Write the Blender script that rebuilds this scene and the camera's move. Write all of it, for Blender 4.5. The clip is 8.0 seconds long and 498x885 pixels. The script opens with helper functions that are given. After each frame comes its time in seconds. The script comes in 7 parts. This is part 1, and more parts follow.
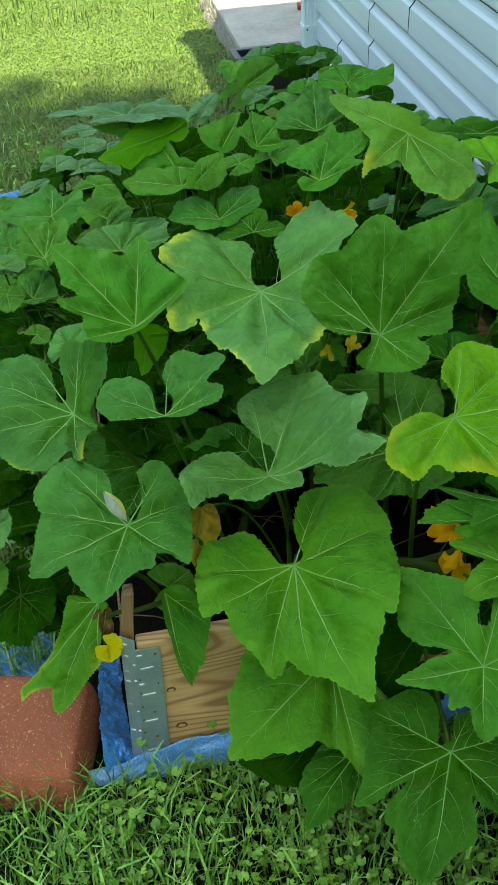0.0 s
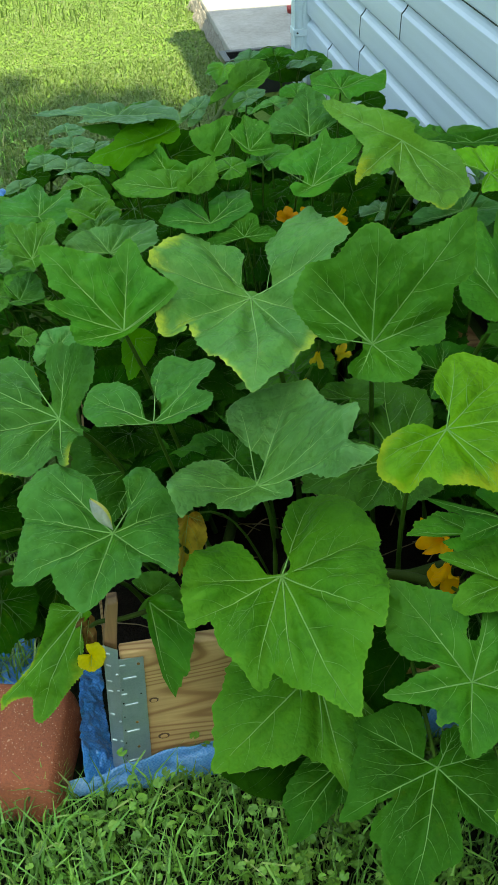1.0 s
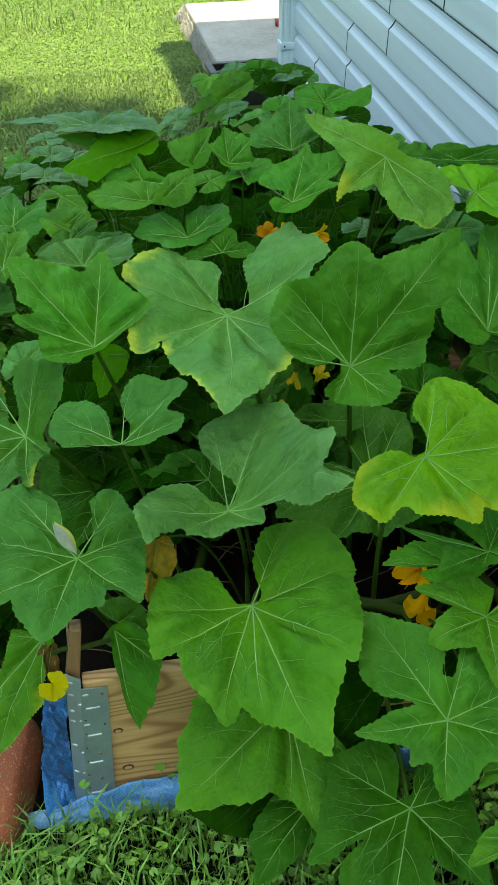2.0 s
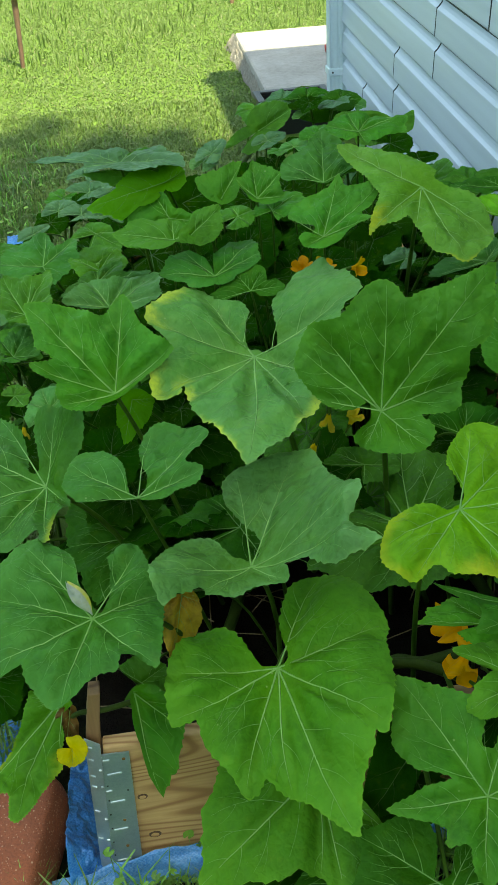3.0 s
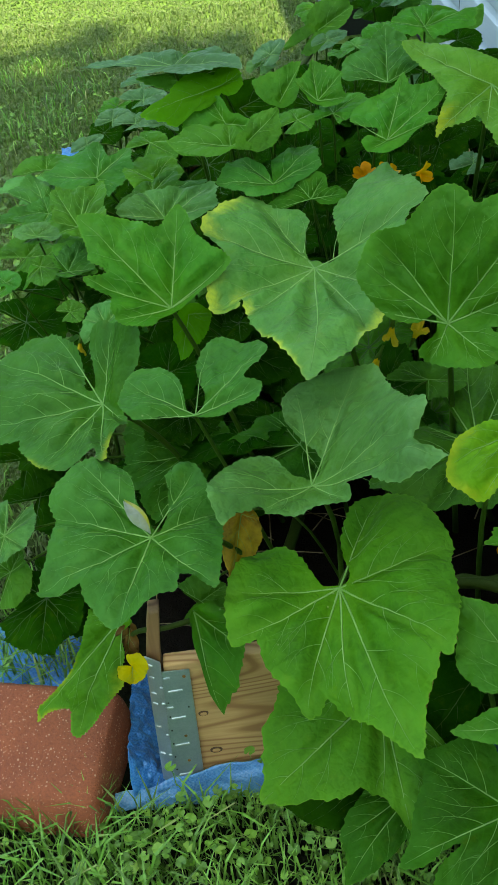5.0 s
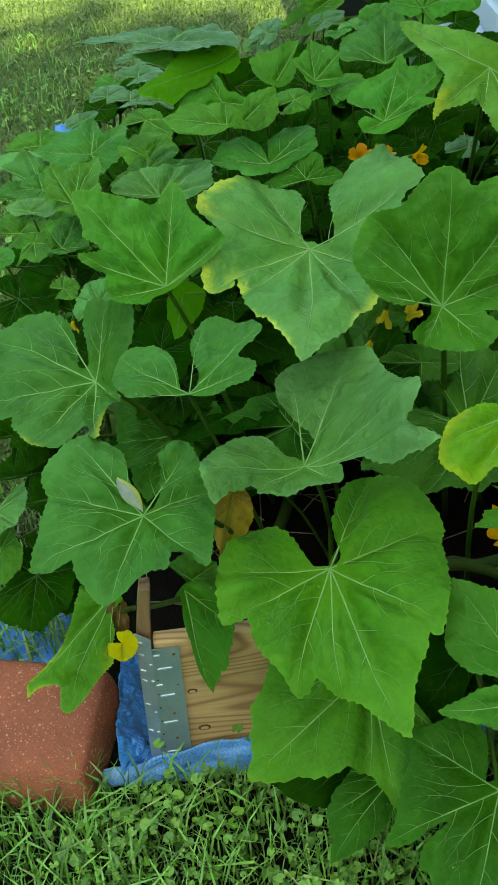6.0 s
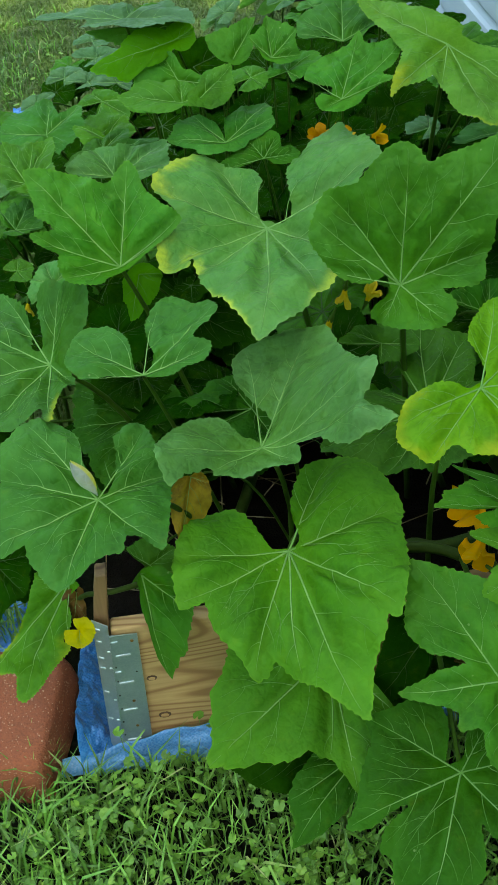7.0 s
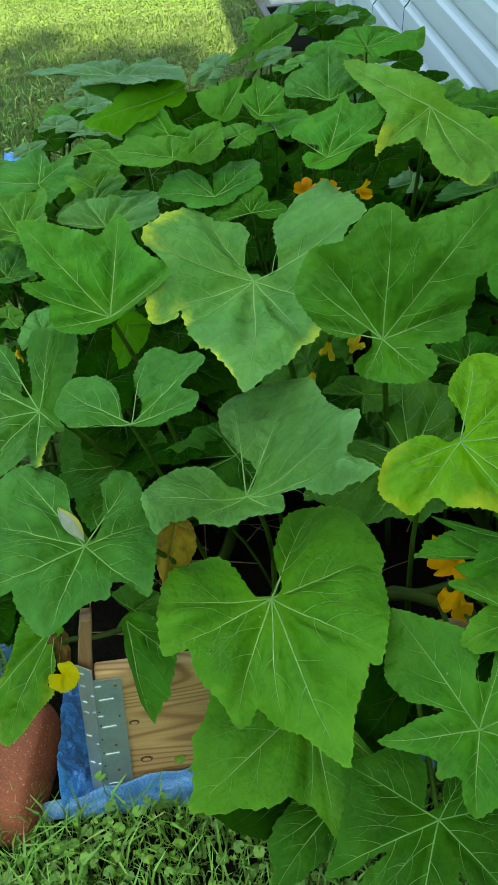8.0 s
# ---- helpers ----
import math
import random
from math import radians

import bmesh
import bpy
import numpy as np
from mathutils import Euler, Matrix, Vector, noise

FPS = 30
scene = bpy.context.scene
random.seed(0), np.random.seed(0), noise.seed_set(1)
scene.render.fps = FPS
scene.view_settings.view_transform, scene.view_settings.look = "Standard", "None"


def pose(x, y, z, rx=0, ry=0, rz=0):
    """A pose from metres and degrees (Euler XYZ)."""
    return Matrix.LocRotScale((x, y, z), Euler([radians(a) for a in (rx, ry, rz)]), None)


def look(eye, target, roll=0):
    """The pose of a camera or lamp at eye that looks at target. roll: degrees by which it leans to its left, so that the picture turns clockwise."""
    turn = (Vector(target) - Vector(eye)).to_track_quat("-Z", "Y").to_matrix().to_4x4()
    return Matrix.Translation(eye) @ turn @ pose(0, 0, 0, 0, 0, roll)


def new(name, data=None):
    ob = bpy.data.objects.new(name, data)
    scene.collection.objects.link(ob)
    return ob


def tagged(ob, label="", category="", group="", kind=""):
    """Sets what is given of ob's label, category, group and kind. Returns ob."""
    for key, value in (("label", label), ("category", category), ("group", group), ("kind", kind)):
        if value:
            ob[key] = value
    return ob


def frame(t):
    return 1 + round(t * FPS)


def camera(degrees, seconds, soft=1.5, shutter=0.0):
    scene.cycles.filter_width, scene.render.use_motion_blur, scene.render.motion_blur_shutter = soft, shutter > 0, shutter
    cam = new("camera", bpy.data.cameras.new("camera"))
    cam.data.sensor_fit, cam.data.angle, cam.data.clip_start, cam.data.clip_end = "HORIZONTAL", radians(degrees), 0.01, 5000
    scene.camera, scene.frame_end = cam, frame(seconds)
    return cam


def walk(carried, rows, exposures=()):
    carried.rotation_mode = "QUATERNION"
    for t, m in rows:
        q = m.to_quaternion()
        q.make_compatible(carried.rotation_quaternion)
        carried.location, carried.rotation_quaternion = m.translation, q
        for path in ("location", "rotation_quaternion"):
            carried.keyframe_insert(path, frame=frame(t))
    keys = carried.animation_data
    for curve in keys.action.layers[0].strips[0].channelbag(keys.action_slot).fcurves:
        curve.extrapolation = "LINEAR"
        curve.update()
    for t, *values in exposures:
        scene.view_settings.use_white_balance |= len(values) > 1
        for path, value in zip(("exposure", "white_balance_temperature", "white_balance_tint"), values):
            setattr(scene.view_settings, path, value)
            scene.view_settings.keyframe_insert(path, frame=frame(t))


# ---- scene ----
cam = camera(26.5, 8.0, soft=1.5)
walk(cam, [
    (0.0, pose(0.0000, 0.0000, 1.3200, 53.184, 3.026, -10.101)),
    (0.5, pose(-0.0005, 0.0105, 1.3164, 52.881, 3.483, -9.835)),
    (1.0, pose(-0.0081, 0.0222, 1.3158, 53.272, 1.610, -10.408)),
    (1.5, pose(-0.0039, 0.0332, 1.3069, 52.814, 0.926, -11.180)),
    (1.7, pose(0.0015, 0.0470, 1.3021, 53.078, 0.300, -10.900)),
    (2.8, pose(0.0645, 0.1181, 1.2912, 55.781, 1.727, -9.292)),
    (3.0, pose(0.0766, 0.1341, 1.2822, 55.232, 2.893, -7.989)),
    (3.5, pose(0.0787, 0.1587, 1.2753, 53.640, 3.900, -6.853)),
    (4.0, pose(0.0754, 0.1637, 1.2695, 51.882, 4.510, -6.222)),
    (4.5, pose(0.0759, 0.1659, 1.2667, 51.234, 5.097, -5.532)),
    (4.7, pose(0.0804, 0.1657, 1.2631, 51.151, 5.181, -5.588)),
    (5.8, pose(0.0719, 0.1584, 1.2597, 49.892, 4.043, -5.410)),
    (6.0, pose(0.0721, 0.1609, 1.2606, 49.881, 3.942, -5.527)),
    (6.5, pose(0.0819, 0.1688, 1.2522, 49.619, 3.904, -5.916)),
    (7.0, pose(0.0867, 0.1679, 1.2398, 49.248, 3.291, -7.103)),
    (7.5, pose(0.0858, 0.1732, 1.2329, 48.880, 2.690, -6.905)),
    (8.0, pose(0.0831, 0.1565, 1.2671, 51.277, 2.109, -7.382)),
], exposures=[(0.0, 2.93, 9500, -6), (1.5, 2.93, 9500, -6), (4.0, 2.80, 9500, -6), (6.5, 3.04, 9500, -6), (7.5, 3.02, 9500, -6)])

# ---- light ----
world = bpy.data.worlds.new("world")
scene.world = world
world.use_nodes = True
wn = world.node_tree.nodes
sky = wn.new("ShaderNodeTexSky")
sky.sky_type = "NISHITA"
sky.sun_disc = False
sky.sun_elevation = radians(71)
sky.sun_rotation = radians(153)
sky.altitude = 0
world.node_tree.links.new(sky.outputs[0], wn["Background"].inputs[0])
wn["Background"].inputs[1].default_value = 0.12
sun = new("sun", bpy.data.lights.new("sun", "SUN"))
sun.data.energy, sun.data.angle, sun.data.color = 2.35, radians(0.6), (1.0, 0.95, 0.86)
sun.matrix_world = look((1.5, -3.0, 10), (0, 0, 0))


# ---- materials ----
def material(name):
    m = bpy.data.materials.new(name)
    m.use_nodes = True
    nt = m.node_tree
    return m, nt.nodes, nt.links, nt.nodes["Principled BSDF"]


def ramp(n, links, value, stops):
    r = n.new("ShaderNodeValToRGB")
    els = r.color_ramp.elements
    els[0].position, els[0].color = stops[0][0], (*stops[0][1], 1)
    els[1].position, els[1].color = stops[-1][0], (*stops[-1][1], 1)
    for p, c in stops[1:-1]:
        e = els.new(p)
        e.color = (*c, 1)
    links.new(value, r.inputs[0])
    return r.outputs[0]


def noise_tex(n, links, scale, detail=4.0, rough=0.55, vec=None):
    t = n.new("ShaderNodeTexNoise")
    t.inputs["Scale"].default_value, t.inputs["Detail"].default_value, t.inputs["Roughness"].default_value = scale, detail, rough
    if vec is not None:
        links.new(vec, t.inputs["Vector"])
    return t.outputs["Fac"]


def mixed(n, links, fac, a, b, blend="MIX"):
    m = n.new("ShaderNodeMix")
    m.data_type, m.blend_type = "RGBA", blend
    for key, v in ((0, fac), (6, a), (7, b)):
        if isinstance(v, (int, float)):
            m.inputs[key].default_value = v
        elif isinstance(v, tuple):
            m.inputs[key].default_value = (*v, 1)
        else:
            links.new(v, m.inputs[key])
    return m.outputs[2]


def bump(n, links, bsdf, height, strength, distance):
    b = n.new("ShaderNodeBump")
    b.inputs["Strength"].default_value, b.inputs["Distance"].default_value = strength, distance
    links.new(height, b.inputs["Height"])
    links.new(b.outputs[0], bsdf.inputs["Normal"])


def coords(n):
    return n.new("ShaderNodeTexCoord").outputs["Object"]


def plain(name, dark, light, scale, rough=0.6, metal=0.0, relief=0.3, dist=0.002, fine=None):
    """A surface with two scales of mottling between two colours, and relief."""
    m, n, l, b = material(name)
    c = coords(n)
    big = noise_tex(n, l, scale, 5, 0.6, c)
    small = noise_tex(n, l, fine or scale * 14, 3, 0.6, c)
    col = mixed(n, l, 0.35, ramp(n, l, big, [(0.3, dark), (0.7, light)]), ramp(n, l, small, [(0.3, dark), (0.7, light)]))
    l.new(col, b.inputs["Base Color"])
    b.inputs["Roughness"].default_value, b.inputs["Metallic"].default_value = rough, metal
    bump(n, l, b, small, relief, dist)
    return m


def leaf_material(name, dark, mid, light, margin=(0.34, 0.36, 0.02), sheer=0.08, rough=0.5, gloss=0.10, warm=0.55):
    """A leaf blade: mottled green, yellower round its heart and along its ribs, greyer between them and at the rim, with pale
    spots and pin-pricks. Its map holds the way outwards in x and the nearness of a rib in y; its map of age, in x, how far it
    has yellowed."""
    m, n, l, b = material(name)
    info = n.new("ShaderNodeObjectInfo").outputs["Random"]
    shift = n.new("ShaderNodeVectorMath")
    shift.operation = "MULTIPLY_ADD"
    l.new(info, shift.inputs[0])
    shift.inputs[1].default_value = (7, 11, 5)
    l.new(coords(n), shift.inputs[2])
    c = shift.outputs[0]
    big = noise_tex(n, l, 15, 4, 0.62, c)
    small = noise_tex(n, l, 150, 4, 0.7, c)
    col = ramp(n, l, big, [(0.36, dark), (0.5, mid), (0.64, light)])
    col = mixed(n, l, ramp(n, l, small, [(0.36, (0, 0, 0)), (0.72, (0.42, 0.42, 0.42))]), col, light)
    vary = n.new("ShaderNodeHueSaturation")
    for lo, hi, key in ((0.78, 1.16, "Value"), (0.491, 0.512, "Hue")):
        rnd = n.new("ShaderNodeMapRange")
        l.new(info, rnd.inputs[0])
        rnd.inputs[3].default_value, rnd.inputs[4].default_value = lo, hi
        l.new(rnd.outputs[0], vary.inputs[key])
    l.new(col, vary.inputs["Color"])
    col = vary.outputs[0]
    uv = n.new("ShaderNodeUVMap")
    uv.uv_map = "map"
    xyz = n.new("ShaderNodeSeparateXYZ")
    l.new(uv.outputs[0], xyz.inputs[0])

    def span(value, lo, hi, top):
        r = n.new("ShaderNodeMapRange")
        r.interpolation_type = "SMOOTHSTEP"
        l.new(value, r.inputs[0])
        r.inputs[1].default_value, r.inputs[2].default_value, r.inputs[4].default_value = lo, hi, top
        return r.outputs[0]

    heart = (mid[0] * 1.45, mid[1] * 1.15, mid[2] * 0.4)
    deep = (dark[0] * 0.85, dark[1] * 0.80, dark[2] * 0.55)
    pale = (light[0] * 1.15, light[1] * 1.05, light[2] * 1.35)
    # darker beside the ribs: the grooves' shade put into the colour
    col = mixed(n, l, span(xyz.outputs[1], 0.05, 0.45, 0.22), col, deep)
    col = mixed(n, l, span(xyz.outputs[1], 0.45, 1.0, 0.42), col, pale)
    col = mixed(n, l, span(xyz.outputs[0], 0.25, 1.0, 0.40), col, pale)
    col = mixed(n, l, span(xyz.outputs[0], 0.55, 0.0, warm), col, heart)
    col = mixed(n, l, span(xyz.outputs[0], 0.965, 1.0, 0.35), col, (light[0] * 2.2, light[1] * 1.5, light[2] * 2.0))
    tint = noise_tex(n, l, 34, 3, 0.6, c)
    col = mixed(n, l, ramp(n, l, tint, [(0.5, (0, 0, 0)), (0.75, (0.35, 0.35, 0.35))]), col, heart)
    age = n.new("ShaderNodeUVMap")
    age.uv_map = "age"
    old = n.new("ShaderNodeSeparateXYZ")
    l.new(age.outputs[0], old.inputs[0])
    worn = n.new("ShaderNodeMath")
    worn.operation = "MULTIPLY_ADD"
    l.new(noise_tex(n, l, 55, 4, 0.65, c), worn.inputs[0])
    worn.inputs[1].default_value = 1.3
    l.new(old.outputs[0], worn.inputs[2])
    col = mixed(n, l, span(worn.outputs[0], 0.70, 2.1, 0.85), col, margin)
    turned = n.new("ShaderNodeMath")
    turned.operation = "MULTIPLY_ADD"
    l.new(noise_tex(n, l, 22, 2, 0.5, c), turned.inputs[0])
    turned.inputs[1].default_value = 0.22
    l.new(old.outputs[1], turned.inputs[2])
    wave_ = n.new("ShaderNodeMath")
    wave_.operation = "PINGPONG"
    wave_.inputs[1].default_value = 0.065
    l.new(turned.outputs[0], wave_.inputs[0])
    fine_vein = span(wave_.outputs[0], 0.011, 0.0, 1.0)
    col = mixed(n, l, mixed(n, l, 0.16, (0.0, 0.0, 0.0), fine_vein), col, pale)
    warp = n.new("ShaderNodeVectorMath")
    warp.operation = "MULTIPLY_ADD"
    soft = n.new("ShaderNodeTexNoise")
    soft.inputs["Scale"].default_value = 60
    l.new(c, soft.inputs["Vector"])
    l.new(soft.outputs["Color"], warp.inputs[0])
    warp.inputs[1].default_value = (0.012, 0.012, 0.0)
    l.new(c, warp.inputs[2])
    net = n.new("ShaderNodeTexVoronoi")
    net.feature = "DISTANCE_TO_EDGE"
    net.inputs["Scale"].default_value = 78
    l.new(warp.outputs[0], net.inputs["Vector"])
    mesh_line = ramp(n, l, net.outputs["Distance"], [(0.0, (0.20, 0.20, 0.20)), (0.09, (0, 0, 0))])
    col = mixed(n, l, mesh_line, col, pale)
    dots = n.new("ShaderNodeTexVoronoi")
    dots.inputs["Scale"].default_value = 75
    l.new(c, dots.inputs["Vector"])
    pick = n.new("ShaderNodeSeparateColor")
    l.new(dots.outputs["Color"], pick.inputs[0])
    some = ramp(n, l, pick.outputs[0], [(0.93, (0, 0, 0)), (0.94, (0.6, 0.6, 0.6))])
    dot = ramp(n, l, dots.outputs["Distance"], [(0.07, (1, 1, 1)), (0.12, (0, 0, 0))])
    col = mixed(n, l, mixed(n, l, 1.0, some, dot, "MULTIPLY"), col, (0.22, 0.30, 0.12))
    l.new(col, b.inputs["Base Color"])
    b.inputs["Roughness"].default_value = rough
    b.inputs["Specular IOR Level"].default_value = gloss
    vor = n.new("ShaderNodeTexVoronoi")
    vor.feature = "SMOOTH_F1"
    vor.inputs["Scale"].default_value = 95
    l.new(c, vor.inputs["Vector"])
    pucker = noise_tex(n, l, 48, 3, 0.55, c)
    add = n.new("ShaderNodeMath")
    add.operation = "MULTIPLY_ADD"
    l.new(pucker, add.inputs[0])
    add.inputs[1].default_value = 1.6
    l.new(vor.outputs["Distance"], add.inputs[2])
    quilt = n.new("ShaderNodeMath")
    quilt.operation = "MULTIPLY_ADD"
    l.new(span(wave_.outputs[0], 0.0, 0.05, 1.0), quilt.inputs[0])
    quilt.inputs[1].default_value = 0.18
    l.new(add.outputs[0], quilt.inputs[2])
    cell = n.new("ShaderNodeMath")
    cell.operation = "MULTIPLY_ADD"
    l.new(span(net.outputs["Distance"], 0.0, 0.30, 1.0), cell.inputs[0])
    cell.inputs[1].default_value = 0.30
    l.new(quilt.outputs[0], cell.inputs[2])
    bump(n, l, b, cell.outputs[0], 0.42, 0.0038)
    tr = n.new("ShaderNodeBsdfTranslucent")
    bright = mixed(n, l, 0.5, col, (0.16, 0.40, 0.01))
    l.new(bright, tr.inputs[0])
    mx = n.new("ShaderNodeMixShader")
    mx.inputs[0].default_value = sheer
    l.new(b.outputs[0], mx.inputs[1])
    l.new(tr.outputs[0], mx.inputs[2])
    l.new(mx.outputs[0], n["Material Output"].inputs[0])
    return m


LEAF = {
    "mid": leaf_material("leaf_green", (0.017, 0.089, 0.006), (0.027, 0.136, 0.009), (0.050, 0.192, 0.015), gloss=0.09),
    "bright": leaf_material("leaf_bright_green", (0.022, 0.105, 0.006), (0.039, 0.159, 0.009), (0.068, 0.223, 0.015), gloss=0.06),
    "grey": leaf_material("leaf_grey_green", (0.025, 0.109, 0.014), (0.042, 0.167, 0.025), (0.078, 0.233, 0.049), gloss=0.15, warm=0.4),
    "cool": leaf_material("leaf_cool_green", (0.012, 0.076, 0.006), (0.022, 0.118, 0.010), (0.042, 0.168, 0.022), gloss=0.09),
    # darkened copy of the leaf green: the canopy's shade is in its colour
    "dark": leaf_material("leaf_shaded_green", (0.003, 0.023, 0.001), (0.005, 0.036, 0.0015), (0.011, 0.056, 0.003), gloss=0.00, sheer=0.06),
    "deep": leaf_material("leaf_deep_green", (0.010, 0.063, 0.004), (0.015, 0.096, 0.006), (0.028, 0.138, 0.010), gloss=0.04),
    "edged": leaf_material("leaf_yellow_edged", (0.026, 0.107, 0.013), (0.045, 0.160, 0.021), (0.083, 0.228, 0.039), margin=(0.54, 0.60, 0.05), gloss=0.15, warm=0.4),
    "tipped": leaf_material("leaf_yellow_tipped", (0.033, 0.114, 0.009), (0.055, 0.171, 0.014), (0.097, 0.233, 0.027), gloss=0.06),
    "yellow": leaf_material("leaf_yellowing", (0.038, 0.165, 0.004), (0.064, 0.235, 0.006), (0.110, 0.310, 0.012)),
    # greens raised to stand in for light passing through the blade
    "back": leaf_material("leaf_underside", (0.030, 0.170, 0.004), (0.045, 0.250, 0.006), (0.070, 0.320, 0.010), sheer=0.5),
    "dead": leaf_material("leaf_withered", (0.05, 0.028, 0.008), (0.19, 0.105, 0.018), (0.46, 0.32, 0.03), sheer=0.2),
    "brown": leaf_material("leaf_dead_brown", (0.018, 0.010, 0.005), (0.055, 0.030, 0.010), (0.16, 0.085, 0.020), sheer=0.05),
    "gold": leaf_material("leaf_golden", (0.30, 0.30, 0.008), (0.42, 0.38, 0.010), (0.55, 0.46, 0.02), sheer=0.2),
    "blue": leaf_material("leaf_blue_green", (0.026, 0.095, 0.026), (0.043, 0.136, 0.042), (0.074, 0.188, 0.070), gloss=0.16, warm=0.2),
}
def vein_material(name, body, pale):
    """A vein: pale where it leaves the heart, fading into the blade's green outwards. Its map holds the paleness in x."""
    m, n, l, b = material(name)
    uv = n.new("ShaderNodeUVMap")
    uv.uv_map = "map"
    xyz = n.new("ShaderNodeSeparateXYZ")
    l.new(uv.outputs[0], xyz.inputs[0])
    patch = noise_tex(n, l, 60, 3, 0.6, coords(n))
    tone = n.new("ShaderNodeMath")
    tone.operation = "MULTIPLY"
    l.new(xyz.outputs[0], tone.inputs[0])
    l.new(ramp(n, l, patch, [(0.3, (0.55, 0.55, 0.55)), (0.7, (1.0, 1.0, 1.0))]), tone.inputs[1])
    l.new(mixed(n, l, tone.outputs[0], body, pale), b.inputs["Base Color"])
    b.inputs["Roughness"].default_value = 0.55
    return m


VEIN = vein_material("leaf_vein", (0.045, 0.190, 0.012), (0.240, 0.425, 0.118))
STALK = plain("leaf_stalk", (0.026, 0.072, 0.006), (0.056, 0.130, 0.015), 30, 0.5)
VINE = plain("vine_stem", (0.020, 0.042, 0.006), (0.044, 0.076, 0.013), 30, 0.6)
# veins darkened likewise, for leaves that lie in shade
VEIN_SHADED = vein_material("shaded_leaf_vein", (0.008, 0.043, 0.002), (0.030, 0.092, 0.012))


# ---- mesh helpers ----
def finish(name, verts, faces, mat, parent=None, label="", uvs=None, smooth=True, age=None):
    me = bpy.data.meshes.new(name)
    me.from_pydata(verts, [], faces)
    me.materials.append(mat)
    if smooth:
        me.polygons.foreach_set("use_smooth", [True] * len(me.polygons))
    if uvs is not None:
        layer = me.uv_layers.new(name="map")
        idx = np.zeros(len(me.loops), dtype=np.int32)
        me.loops.foreach_get("vertex_index", idx)
        layer.data.foreach_set("uv", np.asarray(uvs, dtype=np.float32)[idx].ravel())
        if age is not None:
            second = me.uv_layers.new(name="age")
            second.data.foreach_set("uv", np.asarray(age).astype(np.float32)[idx].ravel())
    me.update()
    ob = new(name, me)
    if parent is not None:
        ob.parent = parent
    if label:
        ob["label"] = label
    return ob


def part(name, bm, mat, parent=None, label="", smooth=False):
    me = bpy.data.meshes.new(name)
    bm.to_mesh(me)
    bm.free()
    me.materials.append(mat)
    if smooth:
        me.polygons.foreach_set("use_smooth", [True] * len(me.polygons))
    ob = new(name, me)
    if parent is not None:
        ob.parent = parent
    if label:
        ob["label"] = label
    return ob


def box(bm, lo, hi, bevel=0.0, m=None):
    """A box between two corners, its edges rounded."""
    lo, hi = Vector(lo), Vector(hi)
    r = bmesh.ops.create_cube(bm, size=1.0, matrix=Matrix.Translation((lo + hi) / 2) @ Matrix.Diagonal((*(hi - lo), 1)))
    vs = r["verts"]
    if bevel > 0:
        es = list({e for v in vs for e in v.link_edges})
        r = bmesh.ops.bevel(bm, geom=es, offset=bevel, segments=2, affect="EDGES", profile=0.5)
        vs = list({v for f in r["faces"] for v in f.verts} | {v for v in vs if v.is_valid})
    if m is not None:
        bmesh.ops.transform(bm, matrix=m, verts=[v for v in vs if v.is_valid])
    return bm


def tube(pts, radii, sides=6, flat=1.0):
    """Vertices and faces of a tapering tube along points, its end closed."""
    pts = [Vector(p) for p in pts]
    verts, faces = [], []
    for i, p in enumerate(pts):
        d = (pts[min(i + 1, len(pts) - 1)] - pts[max(i - 1, 0)]).normalized()
        a = d.cross(Vector((0, 0, 1)))
        a = a.normalized() if a.length > 1e-4 else Vector((1, 0, 0))
        b = a.cross(d)
        for k in range(sides):
            t = 2 * math.pi * k / sides
            verts.append(p + radii[i] * (math.cos(t) * a + flat * math.sin(t) * b))
    n = len(pts)
    for i in range(n - 1):
        for k in range(sides):
            k2 = (k + 1) % sides
            faces.append((i * sides + k, i * sides + k2, (i + 1) * sides + k2, (i + 1) * sides + k))
    faces.append(tuple(range((n - 1) * sides, n * sides)))
    return verts, faces


def bent(a, b, sag, n=9):
    """Points from a to b, bowed by the vector given."""
    a, b, sag = Vector(a), Vector(b), Vector(sag)
    return [a.lerp(b, i / (n - 1)) + sag * math.sin(math.pi * i / (n - 1)) for i in range(n)]


# ---- leaves ----
from mathutils.geometry import delaunay_2d_cdt


def smooth01(t):
    t = min(max(t, 0.0), 1.0)
    return t * t * (3 - 2 * t)


def lobed(th, veins, notch, sinus):
    """The blade's reach in the direction th, from its points (angle, reach) in order; the gap after the last is the sinus."""
    n = len(veins)
    for i in range(n):
        a, ra = veins[i]
        b, rb = veins[(i + 1) % n]
        gap = (b - a) % (2 * math.pi)
        off = (th - a) % (2 * math.pi)
        if off <= gap + 1e-9:
            s = off / max(gap, 1e-6)
            if i == n - 1:
                k = abs(2 * s - 1)
                low = sinus * min(ra, rb)
                end = ra if s < 0.5 else rb
                return low + (end - low) * k ** 2.2
            sm = 0.5 * s + 0.5 * smooth01(s)
            deep = notch * min(1.0, gap / 0.9)
            return (ra + (rb - ra) * sm) * (1 - deep * math.sin(math.pi * s) ** 2)
    return veins[0][1]


